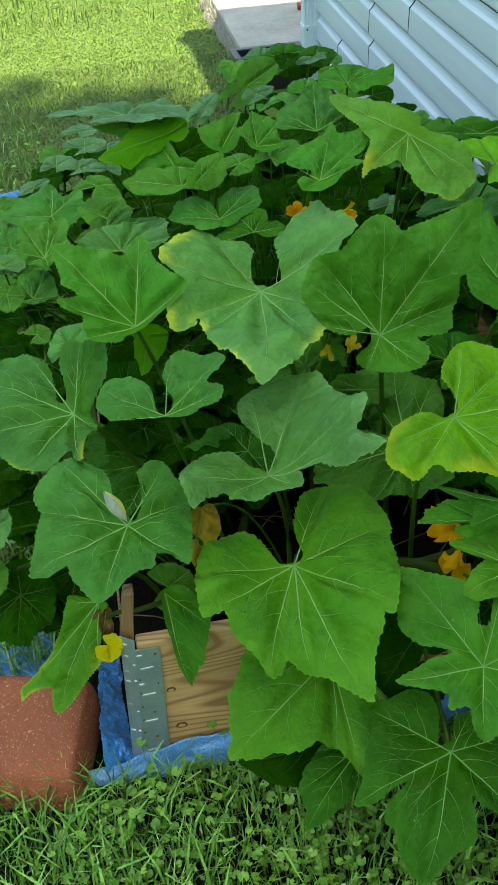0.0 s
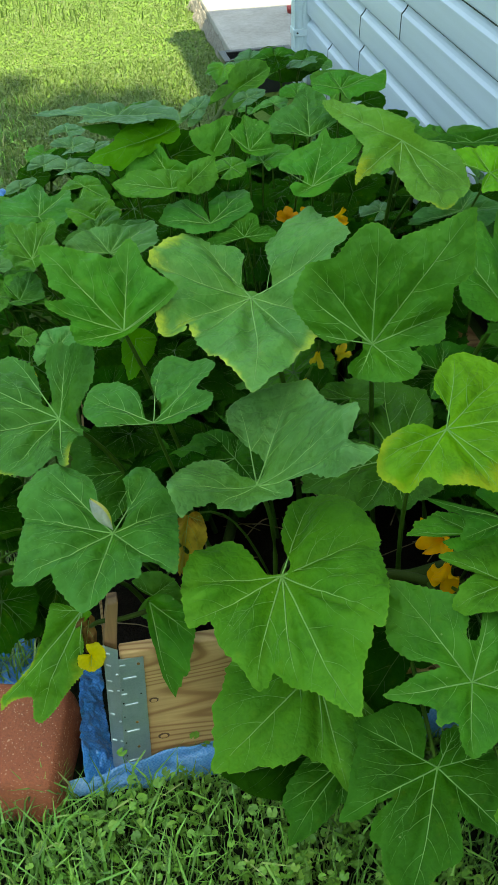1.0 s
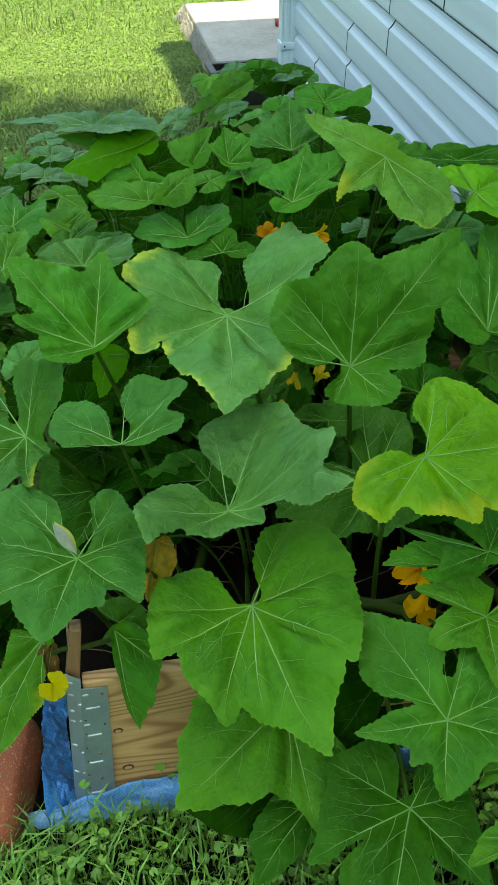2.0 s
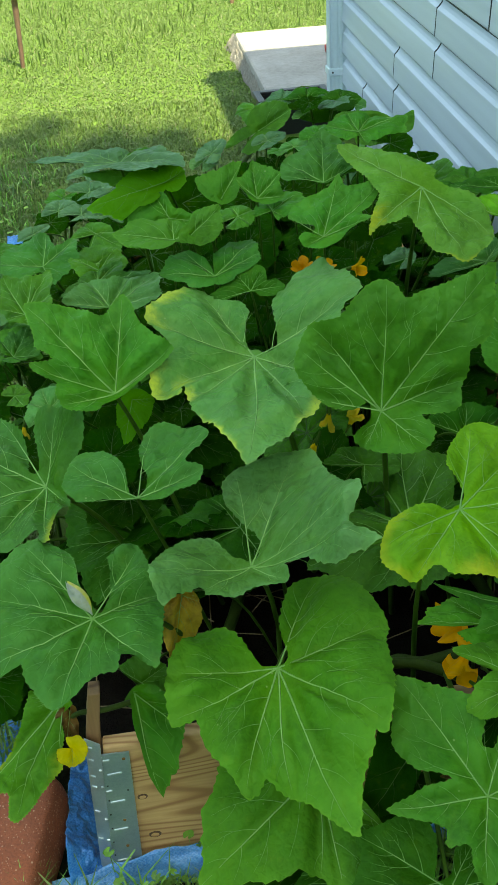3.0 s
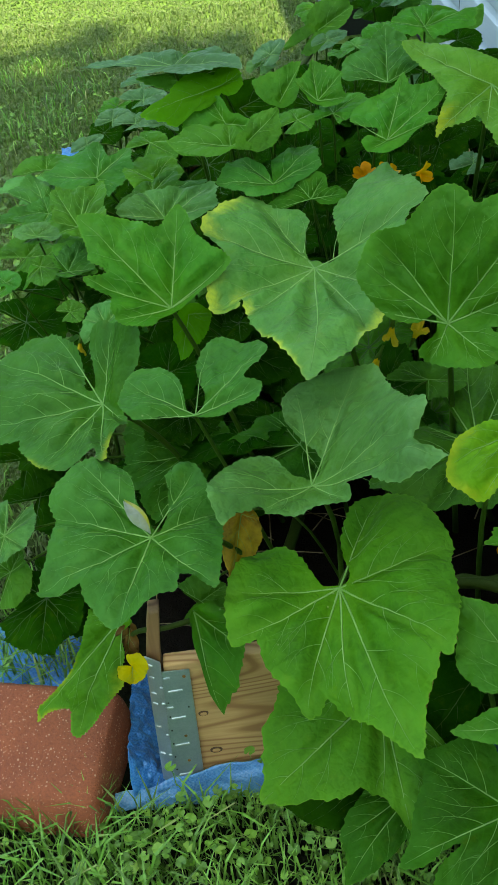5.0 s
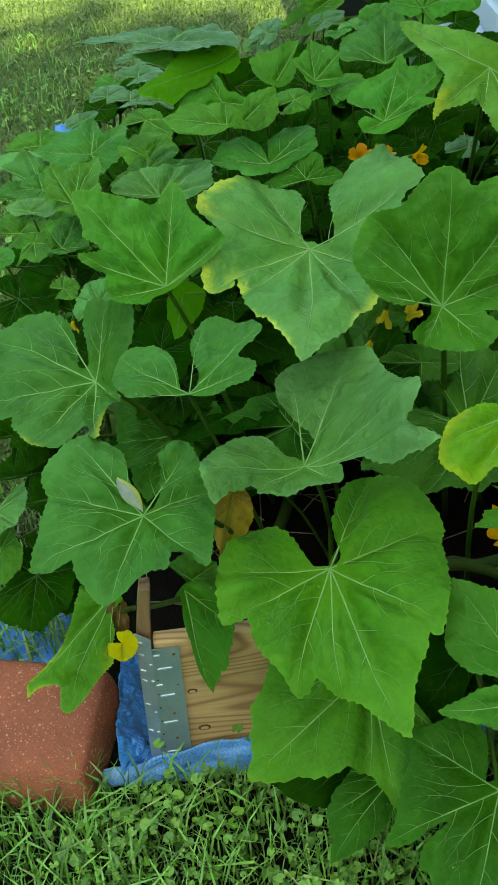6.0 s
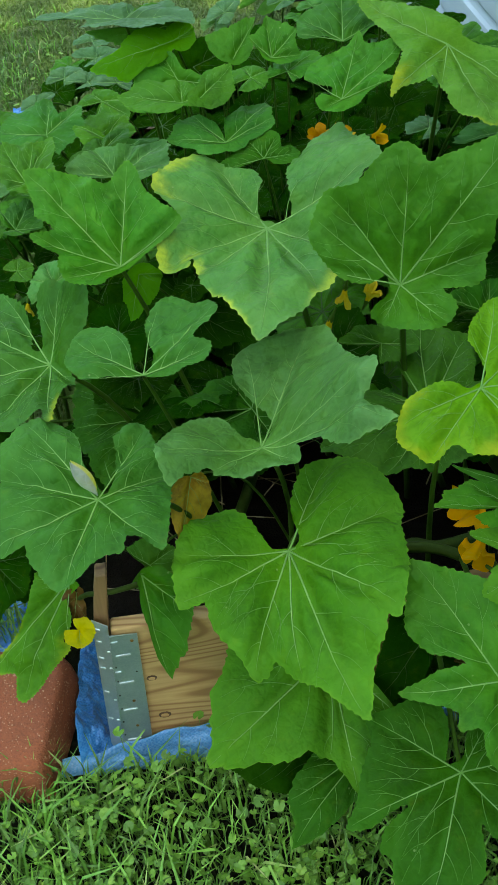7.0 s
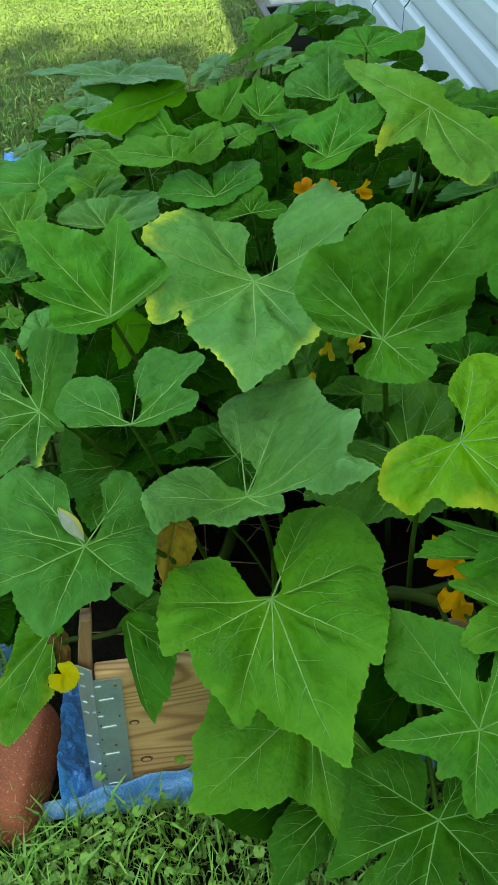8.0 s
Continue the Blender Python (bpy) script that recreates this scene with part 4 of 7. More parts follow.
def corner_plate():
    """A folded steel nail plate: a narrow strip up the stake and a broad face on the board, with pressed bars and screws."""
    strip = [Vector(p) for p in ((-0.0665, 1.006, 0.004), (-0.0500, 0.9955, 0.004), (-0.0352, 0.9955, 0.270), (-0.0541, 1.006, 0.2725))]
    broad = [Vector(p) for p in ((-0.0500, 0.9970, 0.004), (-0.0105, 0.9970, 0.006), (-0.0030, 0.9970, 0.2485), (-0.0362, 0.9970, 0.2500))]
    out = Vector((0, -0.0018, 0))
    v, f = [], []
    for corners in (strip, broad):
        o = len(v)
        v += corners + [p + out for p in corners]
        f += [(o + 4, o + 5, o + 6, o + 7), (o + 3, o + 2, o + 1, o)] + [(o + k, o + (k + 1) % 4, o + 4 + (k + 1) % 4, o + 4 + k) for k in range(4)]
    plate = finish("corner_plate", v, f, STEEL, bed, "galvanised steel corner plate", smooth=False)

    def spot(s, t):
        """A place on the plate: s from 0 to 1 over the strip and on to 2 over the broad face, t upwards."""
        q, k = (strip, s) if s < 1 else (broad, s - 1)
        return q[0].lerp(q[1], k).lerp(q[3].lerp(q[2], k), t) + out

    rows = ((0.30, 0.0036, (0.955, 0.87, 0.755, 0.68, 0.50, 0.29)), (1.40, 0.0092, (0.85, 0.63, 0.40, 0.135)), (1.14, 0.0040, (0.955, 0.72)), (0.86, 0.0022, (0.82, 0.70, 0.46, 0.30)))
    for s, half, ts in rows:
        turn = -29 if s < 0.6 else 0
        for t in ts:
            bm = bmesh.new()
            box(bm, (-half, -0.0014, -0.0013), (half, 0.001, 0.0013), 0.0009)
            bar = part("pressed_bar", bm, SHINY, plate)
            bar.matrix_basis = Matrix.Translation(spot(s, t)) @ pose(0, 0, 0, 0, -3, turn)
    # holes are dark discs laid on, their inner shade given as colour
    marks = tuple((1.10, 0.07 + 0.115 * k, HOLE) for k in range(7)) + ((1.78, 0.955, RUST), (1.80, 0.71, HOLE), (1.56, 0.47, RUST), (1.56, 0.25, RUST))
    for s, t, mat in marks:
        bm = bmesh.new()
        r = 0.0025 if mat is RUST else 0.0013
        bmesh.ops.create_cone(bm, cap_ends=True, segments=12, radius1=r, radius2=r * 0.8, depth=0.0016)
        q = part("screw" if mat is RUST else "hole", bm, mat, plate)
        q.matrix_basis = Matrix.Translation(spot(s, t)) @ pose(0, 0, 0, 90, 0, 0)


corner_plate()
verts, faces = [], []
NX, NY = 40, 90
for i in range(NX):
    for j in range(NY):
        x, y = -0.056 + (BED_X1 + 0.013) * i / (NX - 1), 1.022 + (BED_Y1 - 1.065) * j / (NY - 1)
        verts.append((x, y, 0.095 + 0.022 * noise.noise(Vector((x * 9, y * 9, 0))) + 0.008 * noise.noise(Vector((x * 40, y * 40, 2)))))
for i in range(NX - 1):
    for j in range(NY - 1):
        a = i * NY + j
        faces.append((a, a + NY, a + NY + 1, a + 1))
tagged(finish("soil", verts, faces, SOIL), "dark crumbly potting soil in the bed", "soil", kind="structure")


def sheet(name, rows, cols, fn, mat, parent, label=""):
    """A thin sheet from fn(s, t), given a back so that it has thickness."""
    verts = [Vector(fn(i / (rows - 1), j / (cols - 1))) for i in range(rows) for j in range(cols)]
    faces = []
    for i in range(rows - 1):
        for j in range(cols - 1):
            a = i * cols + j
            faces.append((a, a + cols, a + cols + 1, a + 1))
    ob = finish(name, verts, faces, mat, parent, label)
    ob.modifiers.new("thick", "SOLIDIFY").thickness = 0.0008
    return ob


def crumple(x, y, z, amount, scale):
    return amount * (noise.noise(Vector((x * scale, y * scale, z * scale))) + 0.5 * abs(noise.noise(Vector((x * scale * 2.3, y * scale * 2.3, z * scale * 2.3 + 5)))))


tarp = tagged(new("tarp"), "creased blue woven tarpaulin under bed and pavers", "tarpaulin")


def tarp_front(s, t):
    x = -0.135 + 0.62 * t
    top = 0.014 + 0.036 * smooth01((x + 0.13) / 0.17)
    z = top * s + 0.002
    y = 0.972 + 0.020 * s + crumple(x, s * 0.1, 0, 0.006, 30)
    return x, y, z + crumple(x, 1, s, 0.003, 18)


def tarp_side(s, t):
    y = 0.978 + 0.25 * t
    x = -0.108 + (0.048 - 0.012 * smooth01((y - 1.03) / 0.06)) * s
    rise = 0.04 + 0.96 * smooth01((y - 0.978) / 0.04)
    fall = 1 - 0.55 * smooth01((y - 1.02) / 0.07) - 0.35 * smooth01((y - 1.12) / 0.12)
    z = 0.003 + rise * (0.016 + 0.070 * (1 - s) ** 1.3) * (0.85 + 0.15 * math.cos(50 * (y - 0.978))) * fall
    c = crumple(x, y, z, 0.013, 22) + crumple(x, y, z, 0.009, 48)
    return x + 0.4 * c, y - 0.3 * c, max(z + 0.6 * c * rise, 0.003)


def tarp_floor(s, t):
    x, y = -0.42 + 0.25 * s, 1.13 + 0.20 * t
    return x, y + 0.01 * math.sin(9 * x), 0.012 + abs(crumple(x, y, 0, 0.022, 13)) + 0.03 * s * s


sheet("sheet", 10, 70, tarp_front, TARP_PALE, tarp, "paler front strip of the tarpaulin")
sheet("sheet", 40, 120, tarp_side, TARP, tarp)
sheet("sheet", 40, 30, tarp_floor, TARP, tarp)


def paver(x, y, rz, label, size=1.0):
    """A worn concrete edging block with a sloped, rounded top."""
    bm = bmesh.new()
    bmesh.ops.create_grid(bm, x_segments=30, y_segments=20, size=0.5)
    for v in bm.verts:
        u, w = v.co.x * 2, v.co.y * 2
        edge = max(0.0, (abs(u) ** 14 + abs(w) ** 10))
        h = 0.098 * max(0.0, 1 - min(edge, 1.0) ** 1.5) ** 0.35 * (1 - 0.16 * (1 - w))
        v.co = (u * 0.115, w * 0.090, h + 0.0016 * noise.noise(Vector((u * 9, w * 9, x * 3))))
    for e in [e for e in bm.edges if e.is_boundary]:
        for v in e.verts:
            v.co.z = 0.0
    ob = tagged(part("paver", bm, PAVER, smooth=True), label, "paver", group="pavers along the bed")
    ob.matrix_basis = pose(x, y, 0.004, 0, 0, rz) @ Matrix.Scale(size, 4)
    return ob


paver(-0.235, 1.050, -14, "worn red concrete paver with pale stone chips")
paver(-0.235, 2.95, 40, "red concrete paver half hidden under blue tarpaulin", 0.6)


def tarp_scrap(s, t):
    x, y = -0.27 + 0.07 * s, 2.93 + 0.08 * t
    return x, y, 0.068 + 0.03 * math.sin(3 * t) + crumple(x, y, 0, 0.02, 45)


sheet("sheet", 12, 14, tarp_scrap, TARP, tarp)


def planter():
    """A low open black plastic planting trough."""
    ob = tagged(new("planter"), "low black plastic planting trough in front of the patio", "planter")
    X, Y, H = 0.125, 0.055, 0.125
    bm = bmesh.new()
    for lo, hi in (((-X, -Y, 0), (0.012 - X, Y, H)), ((X - 0.012, -Y, 0), (X, Y, H)), ((0.012 - X, -Y, 0), (X - 0.012, 0.012 - Y, H)), ((0.012 - X, Y - 0.012, 0), (X - 0.012, Y, H)), ((0.012 - X, 0.012 - Y, 0), (X - 0.012, Y - 0.012, 0.012))):
        box(bm, lo, hi, 0.003)
    part("trough", bm, BLACK_PLASTIC, ob)
    bm = bmesh.new()
    R = 0.012
    for lo, hi in (((-X - R, -Y - R, H - 0.005), (0.014 - X, Y + R, H + 0.008)), ((X - 0.014, -Y - R, H - 0.005), (X + R, Y + R, H + 0.008)), ((0.014 - X, -Y - R, H - 0.005), (X - 0.014, 0.014 - Y, H + 0.008)), ((0.014 - X, Y - 0.014, H - 0.005), (X - 0.014, Y + R, H + 0.008))):
        box(bm, lo, hi, 0.003)
    part("rim", bm, BLACK_PLASTIC, ob)
    bm = bmesh.new()
    box(bm, (-X + 0.014, -Y + 0.014, 0.02), (X - 0.014, Y - 0.014, 0.09), 0.006)
    part("potting_mix", bm, SOIL, ob)
    ob.matrix_basis = pose(0.712, 3.950, 0, 0, 0, 2)


planter()

# ---- plants ----
front = tagged(new("squash_plant"), "large sprawling squash plant with broad lobed leaves", "squash plant")
low = tagged(new("squash_plant"), "squash plant with deeply cut leaves spilling over the board", "squash plant")
left = tagged(new("squash_plant"), "squash plant spilling over the side of the bed", "squash plant")
rear = tagged(new("squash_plant"), "squash plant with small blue-green leaves at the bed's end", "squash plant")
pot = tagged(new("potted_vine"), "leafy vine growing in the black planter", "vine")
for ob, x, y, z in ((front, 0.25, 1.4, 0.2), (low, 0.4, 1.09, 0.2), (left, 0.03, 1.25, 0.2), (rear, 0.35, 2.4, 0.2), (pot, 0.68, 3.96, 0.1)):
    ob.empty_display_size = 0.1


def vine(plant, points, r0, r1):
    path = []
    for i in range(len(points) - 1):
        a, b = Vector(points[i]), Vector(points[i + 1])
        path += [a.lerp(b, k / 6) for k in range(6)]
    path.append(Vector(points[-1]))
    for _ in range(3):
        path = [path[0]] + [(path[i - 1] + 2 * path[i] + path[i + 1]) / 4 for i in range(1, len(path) - 1)] + [path[-1]]
    v, f = tube(path, [r0 + (r1 - r0) * i / (len(path) - 1) for i in range(len(path))], 8)
    return finish("vine", v, f, VINE, plant)


vine(front, [(0.30, 1.14, 0.12), (0.348, 1.085, 0.25), (0.377, 1.056, 0.262), (0.43, 1.065, 0.262), (0.50, 1.12, 0.22), (0.55, 1.25, 0.16), (0.52, 1.5, 0.13)], 0.008, 0.010)
vine(front, [(0.05, 1.15, 0.11), (0.15, 1.28, 0.14), (0.22, 1.5, 0.14), (0.30, 1.8, 0.15), (0.36, 2.2, 0.13)], 0.009, 0.010)
vine(front, [(0.62, 1.15, 0.12), (0.55, 1.4, 0.15), (0.5, 1.75, 0.16), (0.45, 2.1, 0.14)], 0.008, 0.009)
vine(low, [(0.20, 1.12, 0.12), (0.35, 1.07, 0.27), (0.45, 0.98, 0.285), (0.47, 0.90, 0.22), (0.45, 0.84, 0.16)], 0.008, 0.006)
vine(left, [(0.05, 1.2, 0.12), (-0.03, 1.22, 0.27), (-0.12, 1.20, 0.26), (-0.2, 1.25, 0.2)], 0.006, 0.005)
vine(rear, [(0.3, 1.9, 0.22), (0.25, 2.3, 0.26), (0.35, 2.8, 0.27), (0.5, 3.2, 0.25)], 0.009, 0.008)
vine(front, [(-0.075, 1.045, 0.265), (-0.055, 1.018, 0.305), (-0.028, 1.02, 0.300), (0.012, 1.03, 0.298), (0.06, 1.10, 0.24), (0.09, 1.18, 0.11)], 0.0030, 0.004)

broad_leaf(front, (0.03, 1.317, 0.56), (-24.1, -31.0, 135.6),
           [(97.7, 0.025), (98.7, 0.035), (75.9, 0.065), (54.7, 0.075), (41.1, 0.074), (37.5, 0.094), (31.6, 0.112), (20.9, 0.088), (19.0, 0.114), (14.0, 0.122), (7.9, 0.141), (2.9, 0.161), (-5.1, 0.147), (-11.9, 0.135), (-21.2, 0.121), (-31.7, 0.106), (-37.4, 0.109), (-41.9, 0.122), (-48.0, 0.134), (-53.8, 0.121), (-61.1, 0.101), (-76.7, 0.09), (-97.5, 0.094), (-103.8, 0.07), (-105.4, 0.051), (-115.6, 0.026), (176.2, 0.011)],
           [(66.0, 0.071), (30.8, 0.109), (2.8, 0.158), (-47.8, 0.13), (-95.9, 0.09), (-102.2, 0.046)], [(2, 40, 0.024), (-98, 40, 0.031), (75, 40, 0.036)],
           "mid", seed=1, foot=(0.150, 1.389, 0.10))
broad_leaf(front, (0.221, 1.368, 0.561), (1.8, 6.2, -100.0),
           [(-155.3, 0.019), (-163.2, 0.051), (-173.8, 0.084), (-169.5, 0.114), (-156.0, 0.12), (-151.6, 0.146), (-145.0, 0.164), (-132.8, 0.163), (-115.1, 0.154), (-105.1, 0.154), (-96.4, 0.133), (-85.4, 0.112), (-75.4, 0.12), (-69.6, 0.143), (-55.5, 0.158), (-49.8, 0.153), (-45.0, 0.13), (-51.5, 0.115), (-30.4, 0.149), (-17.8, 0.172), (-3.7, 0.22), (0.4, 0.247), (5.9, 0.225), (12.2, 0.207), (23.9, 0.172), (36.8, 0.149), (61.7, 0.118), (87.4, 0.115), (107.1, 0.126), (116.0, 0.165), (129.1, 0.174), (151.9, 0.216), (158.4, 0.211), (162.7, 0.178), (165.3, 0.148), (167.9, 0.114), (159.4, 0.072), (124.8, 0.038), (109.9, 0.021)],
           [(-148.8, 0.142), (-105.0, 0.149), (-56.8, 0.151), (-36.1, 0.139), (0.4, 0.239), (23.6, 0.164), (58.4, 0.116), (118.7, 0.16)], [(0, 40, 0.023), (-108, 40, 0.048), (114, 40, 0.046)],
           "edged", seed=2, foot=(0.309, 1.437, 0.10), pale=[(-128, 16, .72), (-108, 8, .66), (-60, 12, .76), (-40, 8, .82), (-12, 14, .92), (30, 14, .80)])
broad_leaf(front, (0.348, 1.174, 0.58), (41.1, -39.5, 26.2),
           [(92.5, 0.019), (124.6, 0.034), (125.1, 0.054), (117.9, 0.075), (107.9, 0.099), (99.9, 0.119), (86.9, 0.128), (76.9, 0.134), (64.0, 0.12), (52.4, 0.134), (45.2, 0.145), (37.5, 0.15), (31.6, 0.142), (26.0, 0.13), (19.2, 0.144), (10.1, 0.165), (4.6, 0.189), (0.3, 0.209), (-6.8, 0.181), (-15.7, 0.157), (-18.7, 0.139), (-18.4, 0.12), (-28.0, 0.109), (-36.5, 0.096), (-46.1, 0.093), (-54.3, 0.081), (-59.3, 0.047), (-69.6, 0.063), (-85.1, 0.069), (-105.4, 0.063), (-146.5, 0.05), (179.0, 0.05), (167.4, 0.042), (161.8, 0.017)],
           [(116.1, 0.083), (90.6, 0.12), (77.4, 0.131), (36.7, 0.146), (0.5, 0.201), (-32.1, 0.102), (-92.8, 0.064), (-168.0, 0.045)], [(49, 40, 0.033), (-2, 40, 0.039), (-107, 40, 0.073)],
           "mid", seed=3, foot=(0.410, 1.317, 0.10))
broad_leaf(front, (0.166, 1.044, 0.475), (12.5, -6.0, 5.4),
           [(146.4, 0.02), (131.1, 0.039), (129.4, 0.058), (147.2, 0.086), (170.9, 0.1), (-172.9, 0.114), (-154.4, 0.121), (-155.3, 0.097), (-155.3, 0.067), (-146.4, 0.069), (-120.7, 0.05), (-95.3, 0.036), (-58.7, 0.056), (-45.5, 0.051), (-34.1, 0.043), (-40.1, 0.07), (-47.1, 0.107), (-39.7, 0.131), (-33.0, 0.153), (-28.3, 0.133), (-20.9, 0.113), (-6.3, 0.131), (19.9, 0.128), (35.3, 0.144), (48.5, 0.172), (65.9, 0.167), (81.2, 0.152), (90.2, 0.137), (93.8, 0.094), (81.8, 0.057), (58.8, 0.036), (49.0, 0.013)],
           [(-172.8, 0.109), (-152.9, 0.071), (-54.1, 0.048), (-33.8, 0.147), (-8.2, 0.123), (55.4, 0.163), (83.0, 0.143)], [(-171, 40, 0.048), (-32, 40, 0.058), (0, 40, 0.049), (-21, 9, -0.022)],
           "grey", seed=4, foot=(0.206, 1.156, 0.10))
broad_leaf(front, (0.182, 0.973, 0.381), (8.6, 9.0, -78.0),
           [(-116.6, 0.018), (-136.8, 0.033), (-149.4, 0.051), (-149.9, 0.078), (-139.7, 0.095), (-122.8, 0.11), (-105.3, 0.122), (-87.2, 0.132), (-76.4, 0.139), (-73.0, 0.113), (-62.1, 0.123), (-44.9, 0.131), (-37.2, 0.144), (-32.1, 0.133), (-28.7, 0.12), (-16.5, 0.147), (-10.2, 0.16), (-0.2, 0.215), (2.4, 0.21), (10.4, 0.172), (20.2, 0.158), (24.8, 0.147), (27.8, 0.159), (51.0, 0.138), (77.8, 0.127), (91.0, 0.139), (109.7, 0.143), (126.8, 0.147), (140.2, 0.136), (150.3, 0.11), (155.3, 0.073), (153.9, 0.043), (124.2, 0.021), (107.0, 0.009)],
           [(-101.6, 0.111), (-78.6, 0.134), (-37.8, 0.138), (-16.4, 0.141), (-0.1, 0.212), (30.0, 0.151), (90.1, 0.131), (137.7, 0.131)], [(-98, 40, 0.038), (-33, 40, -0.033), (29, 40, 0.031), (-30, 8, -0.012)],
           "bright", seed=5, foot=(0.310, 1.116, 0.10))
broad_leaf(front, (-0.02, 1.03, 0.441), (-2.3, 6.6, -109.9),
           [(-144.0, 0.044), (-147.8, 0.087), (-145.0, 0.107), (-138.9, 0.125), (-132.6, 0.137), (-124.1, 0.14), (-111.8, 0.137), (-99.5, 0.133), (-89.2, 0.114), (-76.3, 0.113), (-57.8, 0.123), (-44.6, 0.14), (-40.4, 0.128), (-35.7, 0.097), (-28.8, 0.103), (-19.1, 0.11), (-5.8, 0.121), (-0.0, 0.122), (9.9, 0.106), (22.5, 0.088), (35.5, 0.092), (43.7, 0.076), (53.4, 0.092), (56.4, 0.112), (70.7, 0.097), (111.3, 0.082), (131.1, 0.089), (155.0, 0.098), (169.5, 0.115), (178.7, 0.109), (-175.0, 0.086), (178.1, 0.062), (165.6, 0.034), (145.2, 0.01)],
           [(-125.4, 0.132), (-90.9, 0.118), (-45.9, 0.134), (0.4, 0.118), (58.1, 0.104), (128.4, 0.086), (168.5, 0.107)], [(-118, 40, 0.012), (58, 40, 0.017), (99, 40, -0.008)],
           "cool", seed=6, foot=(0.141, 1.149, 0.10))
broad_leaf(front, (0.047, 1.1, 0.551), (8.0, -7.7, 21.2),
           [(109.1, 0.013), (82.4, 0.046), (84.5, 0.07), (90.5, 0.095), (101.4, 0.107), (112.8, 0.106), (138.4, 0.09), (159.1, 0.063), (152.0, 0.045), (154.0, 0.02), (-146.7, 0.009), (-78.2, 0.015), (-52.5, 0.033), (-33.6, 0.049), (-27.9, 0.072), (-12.4, 0.08), (1.6, 0.066), (14.5, 0.1), (18.8, 0.122), (28.4, 0.134), (40.1, 0.133), (50.8, 0.137), (58.7, 0.119), (64.2, 0.092), (59.8, 0.055), (42.0, 0.031), (8.1, 0.006)],
           [(115.2, 0.102), (154.3, 0.062), (-15.2, 0.075), (23.8, 0.125), (56.7, 0.114)], [(163, 40, 0.008), (-1, 40, 0.028), (29, 40, -0.02)],
           "cool", seed=7, foot=(0.157, 1.207, 0.10))
broad_leaf(front, (-0.076, 1.284, 0.449), (-5.6, 10.7, -131.8),
           [(-99.1, 0.033), (-119.0, 0.07), (-121.4, 0.102), (-117.2, 0.133), (-113.4, 0.156), (-106.4, 0.175), (-95.3, 0.175), (-84.0, 0.183), (-68.0, 0.178), (-46.3, 0.162), (-33.1, 0.145), (-28.6, 0.117), (-18.1, 0.124), (7.7, 0.134), (21.0, 0.137), (32.7, 0.115), (38.9, 0.105), (41.2, 0.133), (46.1, 0.136), (49.9, 0.089), (77.7, 0.054), (100.8, 0.029), (144.4, 0.043), (154.1, 0.063), (173.3, 0.087), (-173.2, 0.085), (-151.7, 0.098), (-138.5, 0.102), (-131.7, 0.084), (-128.4, 0.036)],
           [(-114.4, 0.146), (-85.5, 0.177), (-45.8, 0.157), (6.9, 0.128), (44.7, 0.129), (75.5, 0.048), (-154.9, 0.092)], [(44, 40, 0.039), (116, 30, 0.025), (178, 42, 0.095)],
           "cool", seed=8, foot=(0.067, 1.372, 0.10), pale=[(2, 14, .9), (48, 6, .8)])
broad_leaf(front, (0.39, 0.993, 0.563), (10.2, 18.2, -68.1),
           [(-113.5, 0.012), (-127.1, 0.032), (-122.3, 0.05), (-109.5, 0.077), (-96.1, 0.094), (-84.5, 0.108), (-71.2, 0.106), (-61.9, 0.1), (-57.4, 0.077), (-51.0, 0.074), (-40.3, 0.08), (-19.9, 0.083), (0.1, 0.103), (12.1, 0.089), (18.1, 0.102), (41.2, 0.114), (70.8, 0.123), (90.6, 0.128), (98.0, 0.122), (111.1, 0.119), (124.7, 0.12), (136.9, 0.118), (144.6, 0.101), (154.2, 0.077), (160.6, 0.055), (146.9, 0.033), (127.4, 0.015)],
           [(-92.1, 0.093), (-63.9, 0.095), (0.0, 0.101), (20.7, 0.103), (69.3, 0.118), (105.4, 0.116), (138.7, 0.112)], [],
           "yellow", seed=9, foot=(0.389, 1.112, 0.10), pale=[(-90, 40, .75), (-5, 45, .45), (60, 50, .7)])
broad_leaf(low, (0.373, 0.795, 0.338), (-1.6, 27.6, -105.9),
           [(-172.8, 0.053), (-179.2, 0.091), (-167.8, 0.108), (-151.5, 0.131), (-140.1, 0.156), (-134.2, 0.148), (-127.0, 0.127), (-113.8, 0.11), (-105.2, 0.077), (-109.5, 0.057), (-109.8, 0.04), (-95.2, 0.062), (-84.3, 0.083), (-77.7, 0.107), (-69.7, 0.084), (-51.5, 0.057), (-37.1, 0.068), (-21.0, 0.054), (-10.8, 0.075), (0.4, 0.088), (24.2, 0.072), (43.4, 0.062), (59.2, 0.077), (81.1, 0.098), (97.3, 0.079), (118.1, 0.109), (140.0, 0.105), (153.6, 0.092), (169.5, 0.097), (171.3, 0.054)],
           [(-140.7, 0.15), (-77.9, 0.105), (-0.0, 0.084), (82.2, 0.091), (119.6, 0.103), (166.7, 0.091)], [],
           "mid", seed=10, foot=(0.420, 1.090, 0.20))
